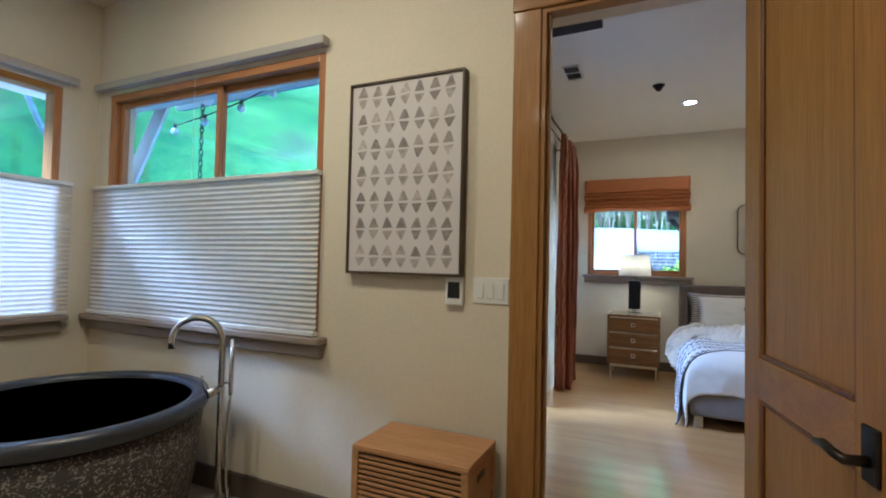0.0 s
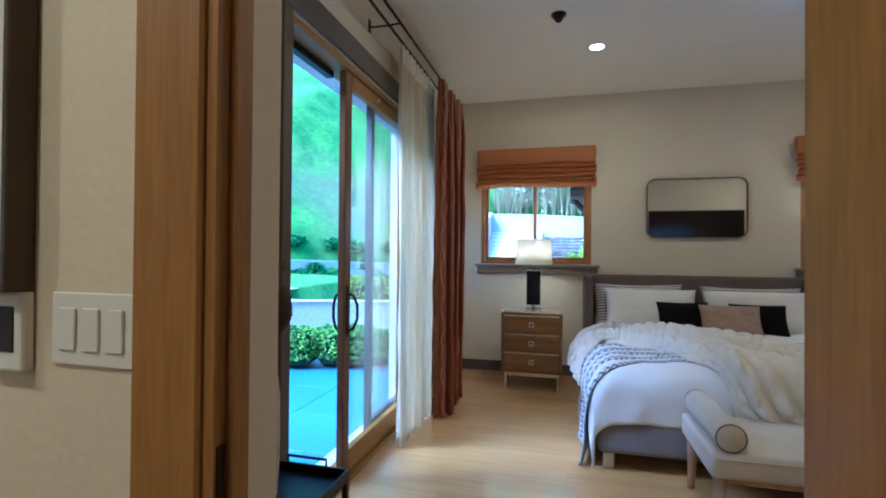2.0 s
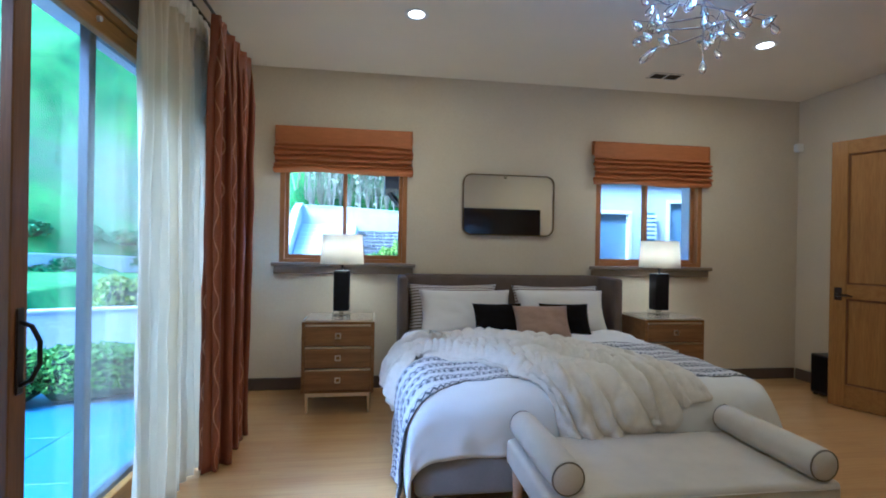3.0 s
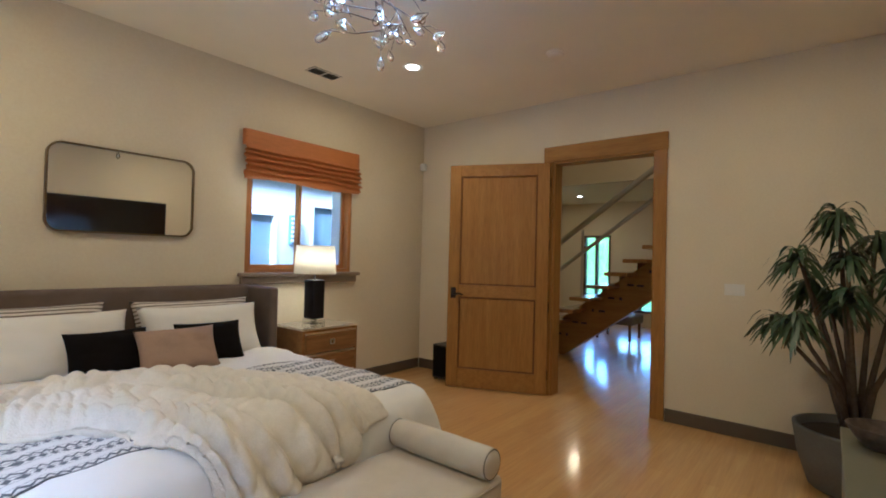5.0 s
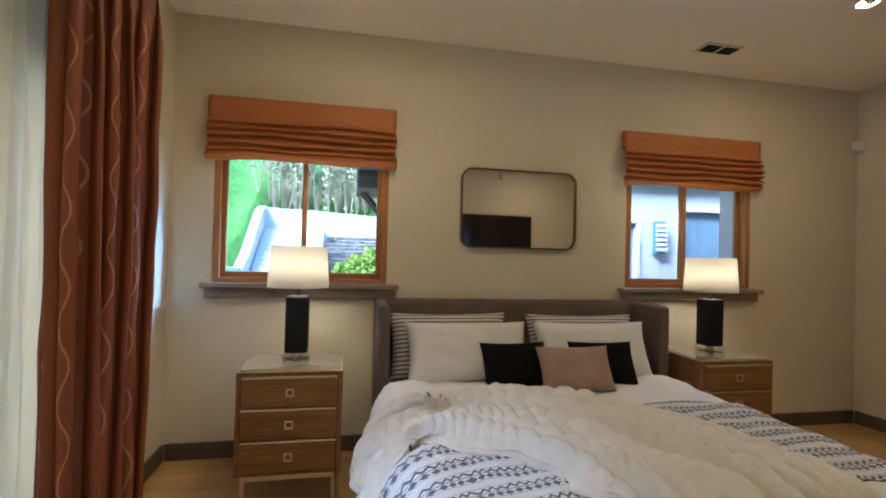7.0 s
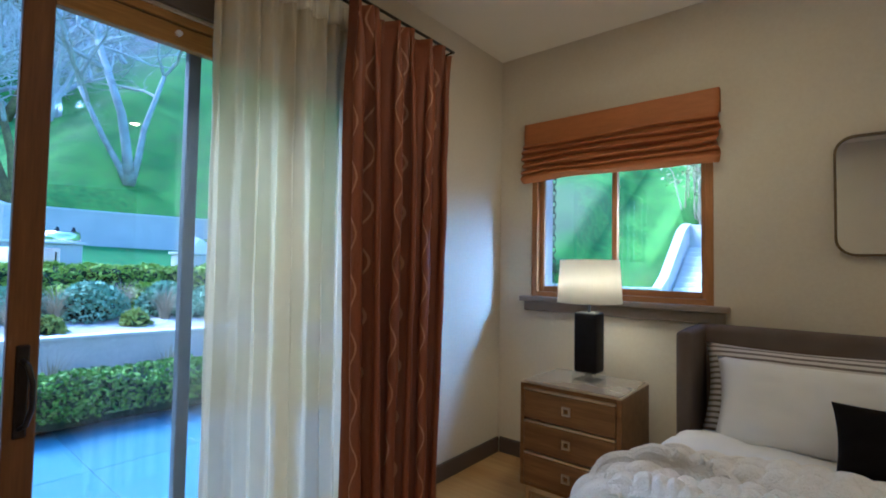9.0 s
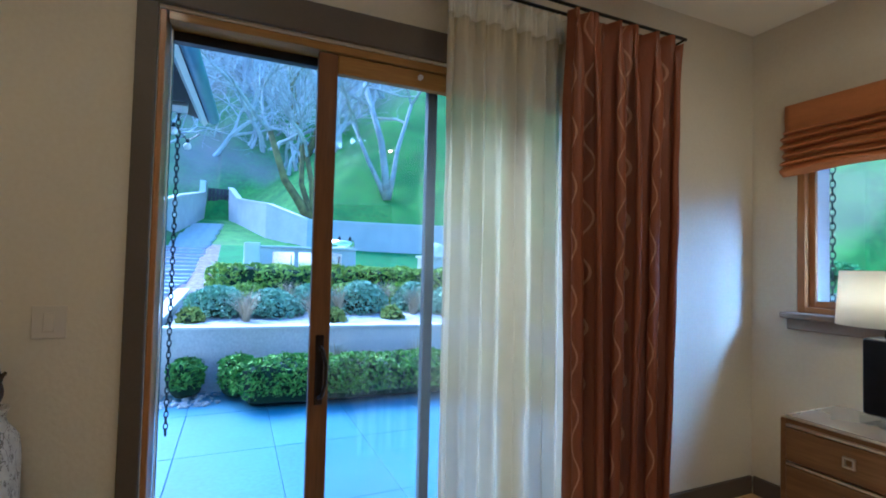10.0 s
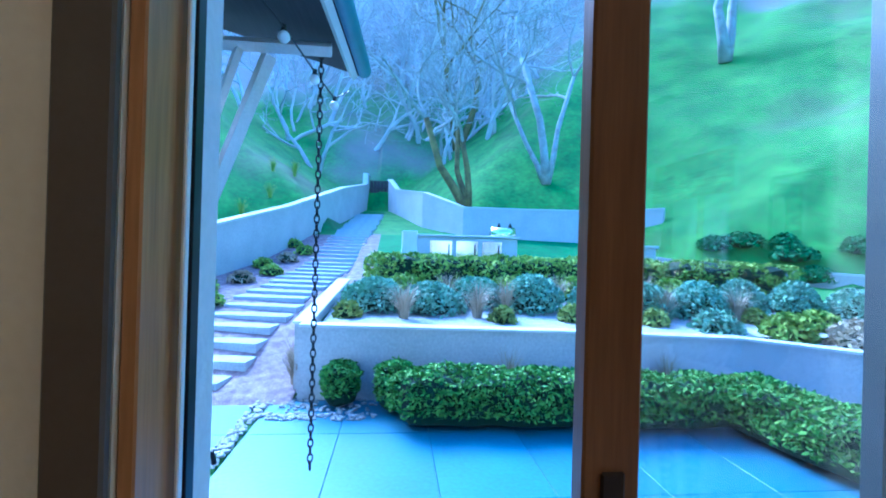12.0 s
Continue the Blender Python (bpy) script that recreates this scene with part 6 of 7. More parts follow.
for k in range(420):
    if k < 170:
        t = rng.random()
        x, y = -5.5 + 2.0 * t + rng.uniform(-0.05, 0.05), 3.06 + rng.uniform(-0.07, 0.07)
    else:
        x, y = -4.75 + rng.uniform(-0.09, 0.09) - 0.6 * (k % 2) * rng.random(), 3.1 + rng.uniform(0, 1.2)
    r = rng.uniform(0.014, 0.032)
    mm = Matrix.Translation((x, y, PATIO + r * 0.35)) @ Matrix.Rotation(rng.uniform(0, 3), 4, "Z") @ Matrix.Diagonal((r * 1.3, r, r * 0.6, 1))
    bmesh.ops.create_icosphere(bm, subdivisions=1, radius=1, matrix=mm)
PEB = material("river_pebbles", (0.36, 0.35, 0.33), 0.7, vary=0.3, scale=20)
tagged(part("pebbles", bm, PEB, smooth=True), "loose grey river pebbles in a drain strip", "pebbles", kind="stuff")

# ---- planting ----
def leaves(points, sizes, normals_up=0.4, seed=1):
    """A mesh of many small folded leaves at the given points."""
    g = np.random.default_rng(seed)
    n = len(points)
    d = g.normal(size=(n, 3))
    d[:, 2] = np.abs(d[:, 2]) * normals_up + d[:, 2] * (1 - normals_up)
    d /= np.linalg.norm(d, axis=1)[:, None]
    e = np.cross(d, g.normal(size=(n, 3)))
    e /= np.linalg.norm(e, axis=1)[:, None]
    s = np.asarray(sizes)[:, None]
    p = np.asarray(points)
    verts = np.stack([p - d * s, p + e * s * 0.45 , p + d * s, p - e * s * 0.45], axis=1).reshape(-1, 3)
    faces = [(4 * k, 4 * k + 1, 4 * k + 2, 4 * k + 3) for k in range(n)]
    me = bpy.data.meshes.new("foliage")
    me.from_pydata(verts.tolist(), [], faces)
    return me


def foliage(name, colour, colour2):
    m = material(name, colour, 0.85, vary=0.3, scale=3, grain=0.2, grain_scale=30)
    nt, b = nodes_of(m)
    geo, mix = nt.nodes.new("ShaderNodeNewGeometry"), nt.nodes.new("ShaderNodeMix")
    mix.data_type = "RGBA"
    nt.links.new(geo.outputs["Random Per Island"], mix.inputs["Factor"])
    nt.links.new(b.inputs["Base Color"].links[0].from_socket, mix.inputs["A"])
    mix.inputs["B"].default_value = (*colour2, 1)
    nt.links.new(mix.outputs["Result"], b.inputs["Base Color"])
    return m


BOX = foliage("boxwood_leaf", (0.055, 0.14, 0.012), (0.20, 0.33, 0.034))
BLUE = foliage("blue_shrub_leaf", (0.16, 0.27, 0.155), (0.32, 0.44, 0.27))
LIME = foliage("lime_shrub_leaf", (0.20, 0.26, 0.04), (0.34, 0.36, 0.07))
MIDGREEN = foliage("bed_shrub_leaf", (0.13, 0.21, 0.02), (0.38, 0.46, 0.05))
STRAW = foliage("straw_grass", (0.26, 0.21, 0.12), (0.42, 0.36, 0.24))
# near-black filler: the shade between the leaves is put into its colour
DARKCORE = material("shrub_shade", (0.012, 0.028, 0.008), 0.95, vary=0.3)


def mesh_part(name, me, mat, parent, label=""):
    me.materials.append(mat)
    ob = new(name, me)
    ob.parent = parent
    ob.matrix_parent_inverse = Matrix.Translation(-BASES[parent])
    return tagged(ob, label) if label else ob


def hedge(name, a, b, width, h, z, n, label, mat=None, leaf=0.032, seed=1):
    """A clipped hedge between two points, with a lumpy top."""
    a, b = Vector(a), Vector(b)
    mid = (a + b) / 2
    t = thing(name, (mid.x, mid.y, z), label, "hedge", "hedges")
    ax = (b - a).normalized()
    si = Vector((-ax.y, ax.x))
    ln = (b - a).length
    bm = bmesh.new()

    def surf(u, v):
        w = 2 * math.pi * v
        lump = 1 + 0.34 * n1(u * ln * 2.6 + seed, math.cos(w) * 1.4, math.sin(w) * 1.4) + 0.08 * n1(u * ln * 7, math.cos(w) * 4, math.sin(w) * 4)
        end = min(1.0, (0.001 + min(u, 1 - u) * ln / 0.16)) ** 0.5
        c, s = math.cos(w), math.sin(w)
        rr = 1 / (abs(c) ** 4 + abs(s) ** 4) ** 0.25
        p = a + ax * (u * ln) + si * (c * rr * width / 2 * lump * end)
        return Vector((p.x, p.y, z + h * 0.5 + s * rr * h * 0.5 * (lump if s > 0 else 1.0) * (0.6 + 0.4 * end)))
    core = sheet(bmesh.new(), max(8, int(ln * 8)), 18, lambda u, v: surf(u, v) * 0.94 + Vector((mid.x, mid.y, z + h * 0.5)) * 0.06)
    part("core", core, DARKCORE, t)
    g = random.Random(seed)
    pts, sz = [], []
    for k in range(n):
        p = surf(g.random(), g.uniform(-0.06, 0.56))
        pts.append(p + Vector((g.gauss(0, 0.014), g.gauss(0, 0.014), g.gauss(0, 0.012))))
        sz.append(g.uniform(0.6, 1.3) * leaf)
    mesh_part("leaves", leaves(pts, sz, 0.3, seed), mat or BOX, t)


hedge("hedge", (-4.62, 4.42), (-4.40, 7.95), 0.62, 0.50, PATIO, 9000, "clipped green boxwood hedge along the patio", seed=2)
hedge("hedge", (-4.55, 7.95), (-2.60, 8.25), 0.60, 0.50, PATIO, 5200, "clipped green boxwood hedge turning along the patio", seed=3)
hedge("hedge", (-2.75, 8.28), (-1.35, 8.75), 0.58, 0.50, PATIO, 3600, "clipped green boxwood hedge running on towards the yard", seed=7)
hedge("hedge", (-3.6, 10.9), (0.4, 11.7), 0.8, 1.05, PATIO, 6000, "loose green hedge behind the end of the planter wall", MIDGREEN, 0.05, 8)
hedge("hedge", (-5.22, 3.74), (-5.00, 4.08), 0.42, 0.44, PATIO, 1500, "small round boxwood at the hedge's end", seed=4)
hedge("hedge", (-5.02, 4.30), (-4.85, 4.70), 0.36, 0.50, PATIO, 1500, "small round boxwood pressed against the hedge", seed=6)
hedge("hedge", (-8.7, 3.9), (-8.3, 12.0), 0.95, 0.68, 0.76, 11000, "loose green hedge at the back of the raised bed", MIDGREEN, 0.05, 5)


def mound(x, y, r, h, mat, n, label, leaf, spiky=0.0, seed=1, name="shrub", group="garden shrubs", z=None):
    z = height(x, y) if z is None else z
    t = thing(name, (x, y, z), label, "shrub", group)
    g = random.Random(seed)
    pts, sz = [], []
    for k in range(n):
        az, v = g.uniform(0, 6.283), g.random() ** 0.6
        rr = r * (1 + 0.2 * n1(math.cos(az) * 2 + seed, math.sin(az) * 2, v * 2)) * g.uniform(0.75, 1.02)
        pts.append(Vector((x + rr * math.cos(az) * math.sqrt(max(0, 1 - v * v * 0.98)), y + rr * math.sin(az) * math.sqrt(max(0, 1 - v * v * 0.98)), z + h * v * g.uniform(0.8, 1.05))))
        sz.append(leaf * g.uniform(0.6, 1.4))
    mesh_part("leaves", leaves(pts, sz, 0.85 if spiky else 0.3, seed), mat, t)
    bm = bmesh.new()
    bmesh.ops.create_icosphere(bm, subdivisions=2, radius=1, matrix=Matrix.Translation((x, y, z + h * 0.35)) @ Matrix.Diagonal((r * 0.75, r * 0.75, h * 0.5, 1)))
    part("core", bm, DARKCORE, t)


g = random.Random(17)
k = 0
for y in [4.1 + 0.83 * j for j in range(10)]:
    mound(-6.9 + g.uniform(-0.35, 0.35), y + g.uniform(-0.15, 0.15), g.uniform(0.40, 0.54), g.uniform(0.42, 0.56), BLUE, 3800, "rounded blue-green shrub in the raised bed", 0.036, 1, 30 + k)
    k += 1
for y in (3.85, 5.9, 6.9, 8.0, 9.6):
    mound(-6.1 + g.uniform(-0.2, 0.1), y, 0.20, 0.24, LIME, 350, "small lime-yellow shrub at the bed's front", 0.045, 1, 60 + k)
    k += 1
for y in (4.6, 6.3, 7.6, 9.2, 10.4):
    mound(-7.7 + g.uniform(-0.2, 0.2), y, 0.45, 0.42, MIDGREEN, 1200, "loose green shrub in the raised bed", 0.06, 0, 80 + k)
    k += 1


def tuft(x, y, h, spread, n, mat, label, seed, z=None, group="ornamental grasses"):
    z = height(x, y) if z is None else z
    t = thing("grass_clump", (x, y, z), label, "grass", group)
    g = random.Random(seed)
    verts, faces = [], []
    for _ in range(n):
        az, l, lean = g.uniform(0, 6.283), h * g.uniform(0.6, 1.1), spread * g.uniform(0.2, 1.0)
        d, s = Vector((math.cos(az), math.sin(az), 0)), Vector((-math.sin(az), math.cos(az), 0)) * 0.005
        b0 = Vector((x, y, z)) + d * 0.06 * g.random()
        ps = [b0 + d * lean * t2 * t2 + Vector((0, 0, l * (t2 - 0.35 * lean / spread * t2 ** 3))) for t2 in (0, 0.35, 0.7, 1.0)]
        i0 = len(verts)
        for q, w in zip(ps, (1, 0.9, 0.6, 0.1)):
            verts += [tuple(q - s * w), tuple(q + s * w)]
        faces += [(i0 + 2 * j, i0 + 2 * j + 1, i0 + 2 * j + 3, i0 + 2 * j + 2) for j in range(3)]
    me = bpy.data.meshes.new("blades")
    me.from_pydata(verts, [], faces)
    mesh_part("blade_clump", me, mat, t)


tuft(-5.62, 3.35, 0.72, 0.38, 260, STRAW, "dry straw-coloured grass clump beside the planter", 1, PATIO)
for j, (x, y) in enumerate(((-5.05, 5.75), (-5.05, 6.9), (-5.05, 7.6))):
    tuft(x, y, 0.75, 0.3, 110, STRAW, "dry straw-coloured grass clump behind the hedge", 5 + j, PATIO)
for j, (x, y) in enumerate(((-7.2, 5.3), (-6.3, 5.6), (-6.7, 6.1), (-7.4, 8.6), (-6.3, 9.4), (-6.5, 7.4), (-6.2, 4.6), (-7.4, 7.1), (-6.3, 8.3))):
    tuft(x, y, 0.62, 0.45, 170, STRAW, "pale ornamental grass clump in the raised bed", 15 + j)
for j in range(9):
    x = -7.2 - j * 0.85
    mound(x, path_y(x) - 1.15 + 0.3 * math.sin(j * 2.1), 0.28, 0.26, MIDGREEN if j % 3 else STRAW, 260, "low loose shrub on the mulch beside the path", 0.05, 1, 120 + j)
for j in range(10):
    x = -9.0 - j * 1.4
    tuft(x, -1.2 + 0.09 * (-x - 5) - 0.4 * (j % 2), 0.7, 0.5, 90, MIDGREEN, "green strappy clump above the garden wall", 40 + j)

# the bed's gravel runs on behind the curved end of the planter wall
def bed_end(u, v):
    y = 7.6 + 2.75 * u
    edge = lerp_table(y, [(6.5, -5.34), (8.6, -5.2), (9.6, -4.6), (10.4, -3.2)]) - 0.04
    return Vector((-5.5 + (edge + 5.5) * v, y, 0.50 + 0.015 * n1(y, v, 2.0, scale=3)))


structure("ground_gravel_end", sheet(bmesh.new(), 20, 8, bed_end), GRAVEL, "pale gravel behind the curved planter wall", "ground", True)
for j, (x, y) in enumerate(((-5.75, 8.7), (-5.5, 9.5), (-5.0, 10.0), (-5.9, 10.3))):
    mound(x, y, 0.34, 0.36, (BLUE, MIDGREEN, STRAW, MIDGREEN)[j], 900, "low shrub in the gravel of the raised bed", 0.05, 1, 140 + j, z=0.5)
IVY = foliage("bank_shrub_leaf", (0.05, 0.14, 0.03), (0.11, 0.25, 0.06))
for j in range(24):
    t2 = j / 23
    x, y = -11.8 + 7.4 * t2, 13.0 + 6.9 * t2 + 0.35 * math.sin(j * 2.4)
    mound(x, y, 0.48 + 0.12 * math.sin(j * 1.7), 0.40, IVY, 900, "dark green shrub on the bank above the low wall", 0.06, 0, 200 + j, group="bank shrubs", z=height(x, y) - 0.28)

# ---- garden walls, path, kitchen island ----
CONCRETE = material("pale_rendered_wall", (0.46, 0.44, 0.41), 0.9, vary=0.08, scale=1.5, grain=0.25, grain_scale=30, bump=0.3)
CAP = material("wall_cap", (0.58, 0.56, 0.52), 0.85, vary=0.06, scale=3, grain=0.2, bump=0.2)


def run_wall(name, pts, t, label, cap=0.05):
    """A rendered garden wall along points (x, y, z foot, z top), with a coping."""
    w = thing(name, (pts[0][0], pts[0][1], pts[0][2]), label, "garden wall")
    w["kind"] = "structure"
    for nm, grow, f in (("body", 0.0, lambda lo, hi: (lo, hi - cap)), ("coping", 0.025, lambda lo, hi: (hi - cap, hi))):
        bm = bmesh.new()
        rows = []
        for i, (x, y, lo, hi) in enumerate(pts):
            p0, p1 = Vector(pts[max(i - 1, 0)][:2]), Vector(pts[min(i + 1, len(pts) - 1)][:2])
            d = (p1 - p0).normalized()
            s = Vector((-d.y, d.x)) * (t / 2 + grow)
            z0, z1 = f(lo, hi)
            rows.append([bm.verts.new((x + s.x, y + s.y, z0)), bm.verts.new((x + s.x, y + s.y, z1)), bm.verts.new((x - s.x, y - s.y, z1)), bm.verts.new((x - s.x, y - s.y, z0))])
        for a, b in zip(rows, rows[1:]):
            for k in range(4):
                bm.faces.new((a[k], a[(k + 1) % 4], b[(k + 1) % 4], b[k]))
        bm.faces.new(rows[0])
        bm.faces.new(list(reversed(rows[-1])))
        part(nm, bm, CONCRETE if nm == "body" else CAP, w)


run_wall("wall_planter", [(-5.36, 3.42, -0.3, 0.70), (-5.34, 6.5, -0.3, 0.66), (-5.2, 8.6, -0.3, 0.62), (-4.6, 9.6, -0.3, 0.58), (-3.2, 10.4, -0.3, 0.55), (-1.4, 10.9, -0.3, 0.53), (0.6, 11.2, -0.3, 0.52)], 0.16, "pale rendered low planter wall behind the hedge", 0.03)
run_wall("wall_planter_return", [(-5.45, 3.42, -0.3, 0.70), (-8.6, 3.55, 0.2, 1.0)], 0.16, "pale rendered end of the planter wall", 0.03)
run_wall("wall_path", [(-5.9, -0.35, -0.2, 1.15), (-9.0, 0.35, 0.3, 1.75), (-14.0, 1.3, 1.0, 2.75), (-20.0, 2.2, 2.2, 4.1), (-25.5, 2.75, 3.3, 5.0), (-25.6, 2.75, 3.3, 5.6), (-26.8, 2.8, 3.5, 5.6)], 0.22, "pale rendered sloping wall along the garden path")
run_wall("wall_upper", [(-26.8, 4.05, 3.5, 5.5), (-25.2, 4.15, 3.3, 5.2), (-24.0, 4.5, 3.0, 4.6), (-19.0, 5.6, 2.2, 3.9), (-16.7, 6.9, 1.8, 3.15), (-16.2, 9.0, 1.8, 3.1), (-15.8, 12.0, 1.6, 3.1), (-14.6, 13.2, 1.4, 3.15)], 0.22, "pale rendered retaining wall below the hill")
run_wall("wall_lawn", [(-12.2, 11.6, 0.9, 1.55), (-11.8, 12.5, 0.6, 1.42), (-9.0, 15.3, -0.3, 1.25), (-6.0, 18.3, -0.3, 1.08), (-3.6, 20.2, -0.3, 1.0), (-2.82, 20.52, -0.3, 1.0)], 0.2, "pale rendered low wall at the foot of the hill")
PAVER = material("path_paver", (0.40, 0.42, 0.42), 0.8, vary=0.1, scale=4, grain=0.3, grain_scale=30, bump=0.3)
pa = thing("path", (-12, 2.8, 1.0), "stepped path of long pale pavers climbing through mulch", "path")
pa["kind"] = "structure"
bm = cube((-0.17, -0.62, -0.10), (0.17, 0.62, 0.03), 0.006)
pavmesh = bpy.data.meshes.new("paver")
bm.to_mesh(pavmesh)
bm.free()
pavmesh.materials.append(PAVER)
x = -5.7
for j in range(38):
    o = new("paver", pavmesh)
    o.parent, o.matrix_parent_inverse = pa, Matrix.Translation(-BASES[pa])
    o.location = (x, path_y(x) + 0.04 * math.sin(j * 1.7), height(x, path_y(x)) + 0.03)
    o.rotation_euler = (0, 0, radians(-10 + 2 * math.sin(j * 2.3)))
    x -= 0.46
GATE = material("dark_gate_wood", (0.05, 0.04, 0.035), 0.8, vary=0.2, scale=5)
ga = thing("garden_gate", (-26.5, 3.42, 3.7), "dark wooden gate between pale wall ends", "gate")
for j in range(6):
    part("board", cube((-26.55, 2.95 + j * 0.19, 3.6), (-26.5, 3.125 + j * 0.19, 5.35), 0.004), GATE, ga)
for z in (4.0, 4.9):
    part("rail", cube((-26.5, 2.95, z), (-26.46, 4.07, z + 0.1), 0.004), GATE, ga)

isl = thing("outdoor_kitchen", (-11.6, 6.3, 1.1), "pale rendered outdoor kitchen island with steel grill", "outdoor kitchen")
part("island_body", cube((-12.3, 4.72, 0.9), (-11.5, 7.5, 1.90), 0.02), CONCRETE, isl)
part("counter", cube((-12.35, 5.0, 1.90), (-11.45, 7.55, 1.95), 0.01), CAP, isl)
part("end_wall", cube((-12.35, 4.62, 0.9), (-11.45, 4.99, 2.02), 0.015), CAP, isl)
for j, (a, b2) in enumerate(((5.3, 5.85), (5.95, 6.5), (6.6, 7.1))):
    d = part("steel_door", cube((-11.5, a, 1.35), (-11.47, b2, 1.8), 0.004), CHROME, isl, "brushed steel access door")
    part("pull", tube(bmesh.new(), [(-11.45, b2 - 0.08, 1.45), (-11.45, b2 - 0.08, 1.72)], 0.012, 8), BLACK_METAL, d)
part("grill_hood", tube(bmesh.new(), [(-11.9, 6.9, 2.0), (-11.9, 7.5, 2.0)], 0.20, 16), CHROME, isl, "steel grill hood", True)
for j, y in enumerate((7.0, 7.3)):
    tp = thing("lantern", (-12.1, y + 0.5, 1.95), "dark metal garden lantern on the island", "lantern", "garden lanterns")
    lathe_bm = lathe(bmesh.new(), [(0.06, 0), (0.09, 0.02), (0.09, 0.2), (0.05, 0.28), (0.02, 0.36)], (-12.1, y + 0.15, 1.95), 8)
    part("body", lathe_bm, BLACK_METAL, tp)
ov = thing("garden_oven", (-11.6, 10.2, 1.1), "pale rendered garden oven with a domed top", "oven")
part("body", cube((-12.2, 9.6, 0.9), (-11.2, 11.0, 1.75), 0.02), CONCRETE, ov)
part("counter", cube((-12.25, 9.55, 1.75), (-11.15, 11.05, 1.82), 0.01), CAP, ov)
bm = bmesh.new()
bmesh.ops.create_icosphere(bm, subdivisions=3, radius=0.36, matrix=Matrix.Translation((-11.7, 10.0, 1.86)))
part("dome", bm, CAP, ov, "white domed oven top", True)
part("steps", cube((-12.0, 11.05, 0.9), (-11.3, 11.5, 1.45), 0.01), CONCRETE, ov)

# ---- trees ----
MOSSBARK = material("mossy_bark", (0.075, 0.06, 0.026), 0.95, vary=0.3, scale=3, grain=0.4, grain_scale=20, bump=0.8, colour2=(0.21, 0.19, 0.055))
PALEBARK = material("pale_lichen_bark", (0.24, 0.24, 0.22), 0.95, vary=0.2, scale=3, grain=0.4, grain_scale=20, bump=0.8, colour2=(0.42, 0.42, 0.40))


def grow(bm, p, d, ln, r, depth, g, twist=0.35, seg=6, fine=3):
    pts, rad = [p], [r]
    q, v = p.copy(), d.copy()
    for k in range(4):
        v = (v + Vector((g.gauss(0, twist), g.gauss(0, twist), g.gauss(0.05, twist * 0.7))) * 0.55).normalized()
        q = q + v * ln / 4
        pts.append(q.copy())
        rad.append(r * (1 - 0.45 * (k + 1) / 4))
    tube(bm, pts, rad, max(3, seg), False)
    if depth == 0:
        return
    for k in range(3 if depth > 1 else fine):
        i = g.choice((2, 3, 4, 4))
        w = (v + Vector((g.gauss(0, 0.75), g.gauss(0, 0.75), g.gauss(0.15, 0.55)))).normalized()
        grow(bm, pts[i], w, ln * g.uniform(0.55, 0.82), rad[i] * 0.72, depth - 1, g, twist, seg - 1, fine)


def tree(x, y, limbs, mat, label, seed, depth=4, z=None, crown=None):
    z = height(x, y) - 0.1 if z is None else z
    t = thing("tree", (x, y, z), label, "tree", "bare trees")
    g = random.Random(seed)
    for dx, dy, ln, r in limbs:
        base = Vector((x + dx * 0.15, y + dy * 0.15, z))
        d = Vector((dx, dy, 1.0)).normalized()
        bend = Vector((dx * 0.8 + g.gauss(0, 0.15), dy * 0.8 + g.gauss(0, 0.15), 1)).normalized()
        p1, p2 = base + d * ln * 0.5, base + d * ln * 0.5 + bend * ln * 0.5
        part("trunk", tube(bmesh.new(), [base, base + d * ln * 0.25 + Vector((0.05, 0.03, 0)), p1, p2], [r * 1.25, r, r * 0.85, r * 0.65], 10), mat, t, smooth=True)
        bm = bmesh.new()
        for k in range(3):
            w = (bend + Vector((g.gauss(0, 0.6), g.gauss(0, 0.6), g.gauss(0.1, 0.3)))).normalized()
            grow(bm, p2 if k else p1.lerp(p2, 0.6), w, ln * g.uniform(0.5, 0.75), r * 0.5, depth, g)
        part("crown", bm, crown or mat, t)


tree(-17.6, 7.15, [(0.12, -0.66, 3.7, 0.16), (0.05, -0.30, 3.0, 0.12), (0.1, -0.06, 3.1, 0.13)], MOSSBARK, "leaning mossy tree with several bare trunks", 3, crown=PALEBARK)
tree(-18.6, 10.5, [(0.1, -0.16, 5.2, 0.17), (0.0, -0.5, 3.6, 0.11), (0.1, 0.14, 4.4, 0.12)], PALEBARK, "bare pale-barked tree on the hillside", 5)
tree(-22.5, 21.0, [(0.1, -0.25, 5.5, 0.25), (0.0, 0.1, 6.0, 0.24)], PALEBARK, "bare pale-barked tree high on the hill", 8)
tree(-28.0, 8.0, [(0.1, -0.2, 6.0, 0.22), (0.0, 0.35, 5.5, 0.2)], MOSSBARK, "bare mossy tree in the valley", 9)

GREYTWIG = material("winter_twigs", (0.36, 0.35, 0.355), 0.95, vary=0.25, scale=0.8, colour2=(0.60, 0.59, 0.58))
g = random.Random(77)
protos = []
for k in range(4):
    bm = bmesh.new()
    for _ in range(2):
        d = Vector((g.gauss(0, 0.25), g.gauss(0, 0.25), 1)).normalized()
        grow(bm, Vector((g.gauss(0, 0.2), g.gauss(0, 0.2), -0.3)), d, 3.2, 0.12, 4, g, 0.4, 5, 4)
    me = bpy.data.meshes.new("tmp")
    bm.to_mesh(me)
    bm.free()
    co = np.zeros(len(me.vertices) * 3)
    me.vertices.foreach_get("co", co)
    protos.append((co.reshape(-1, 3), [tuple(p.vertices) for p in me.polygons]))
    bpy.data.meshes.remove(me)
verts, faces, off = [], [], 0
spots = []
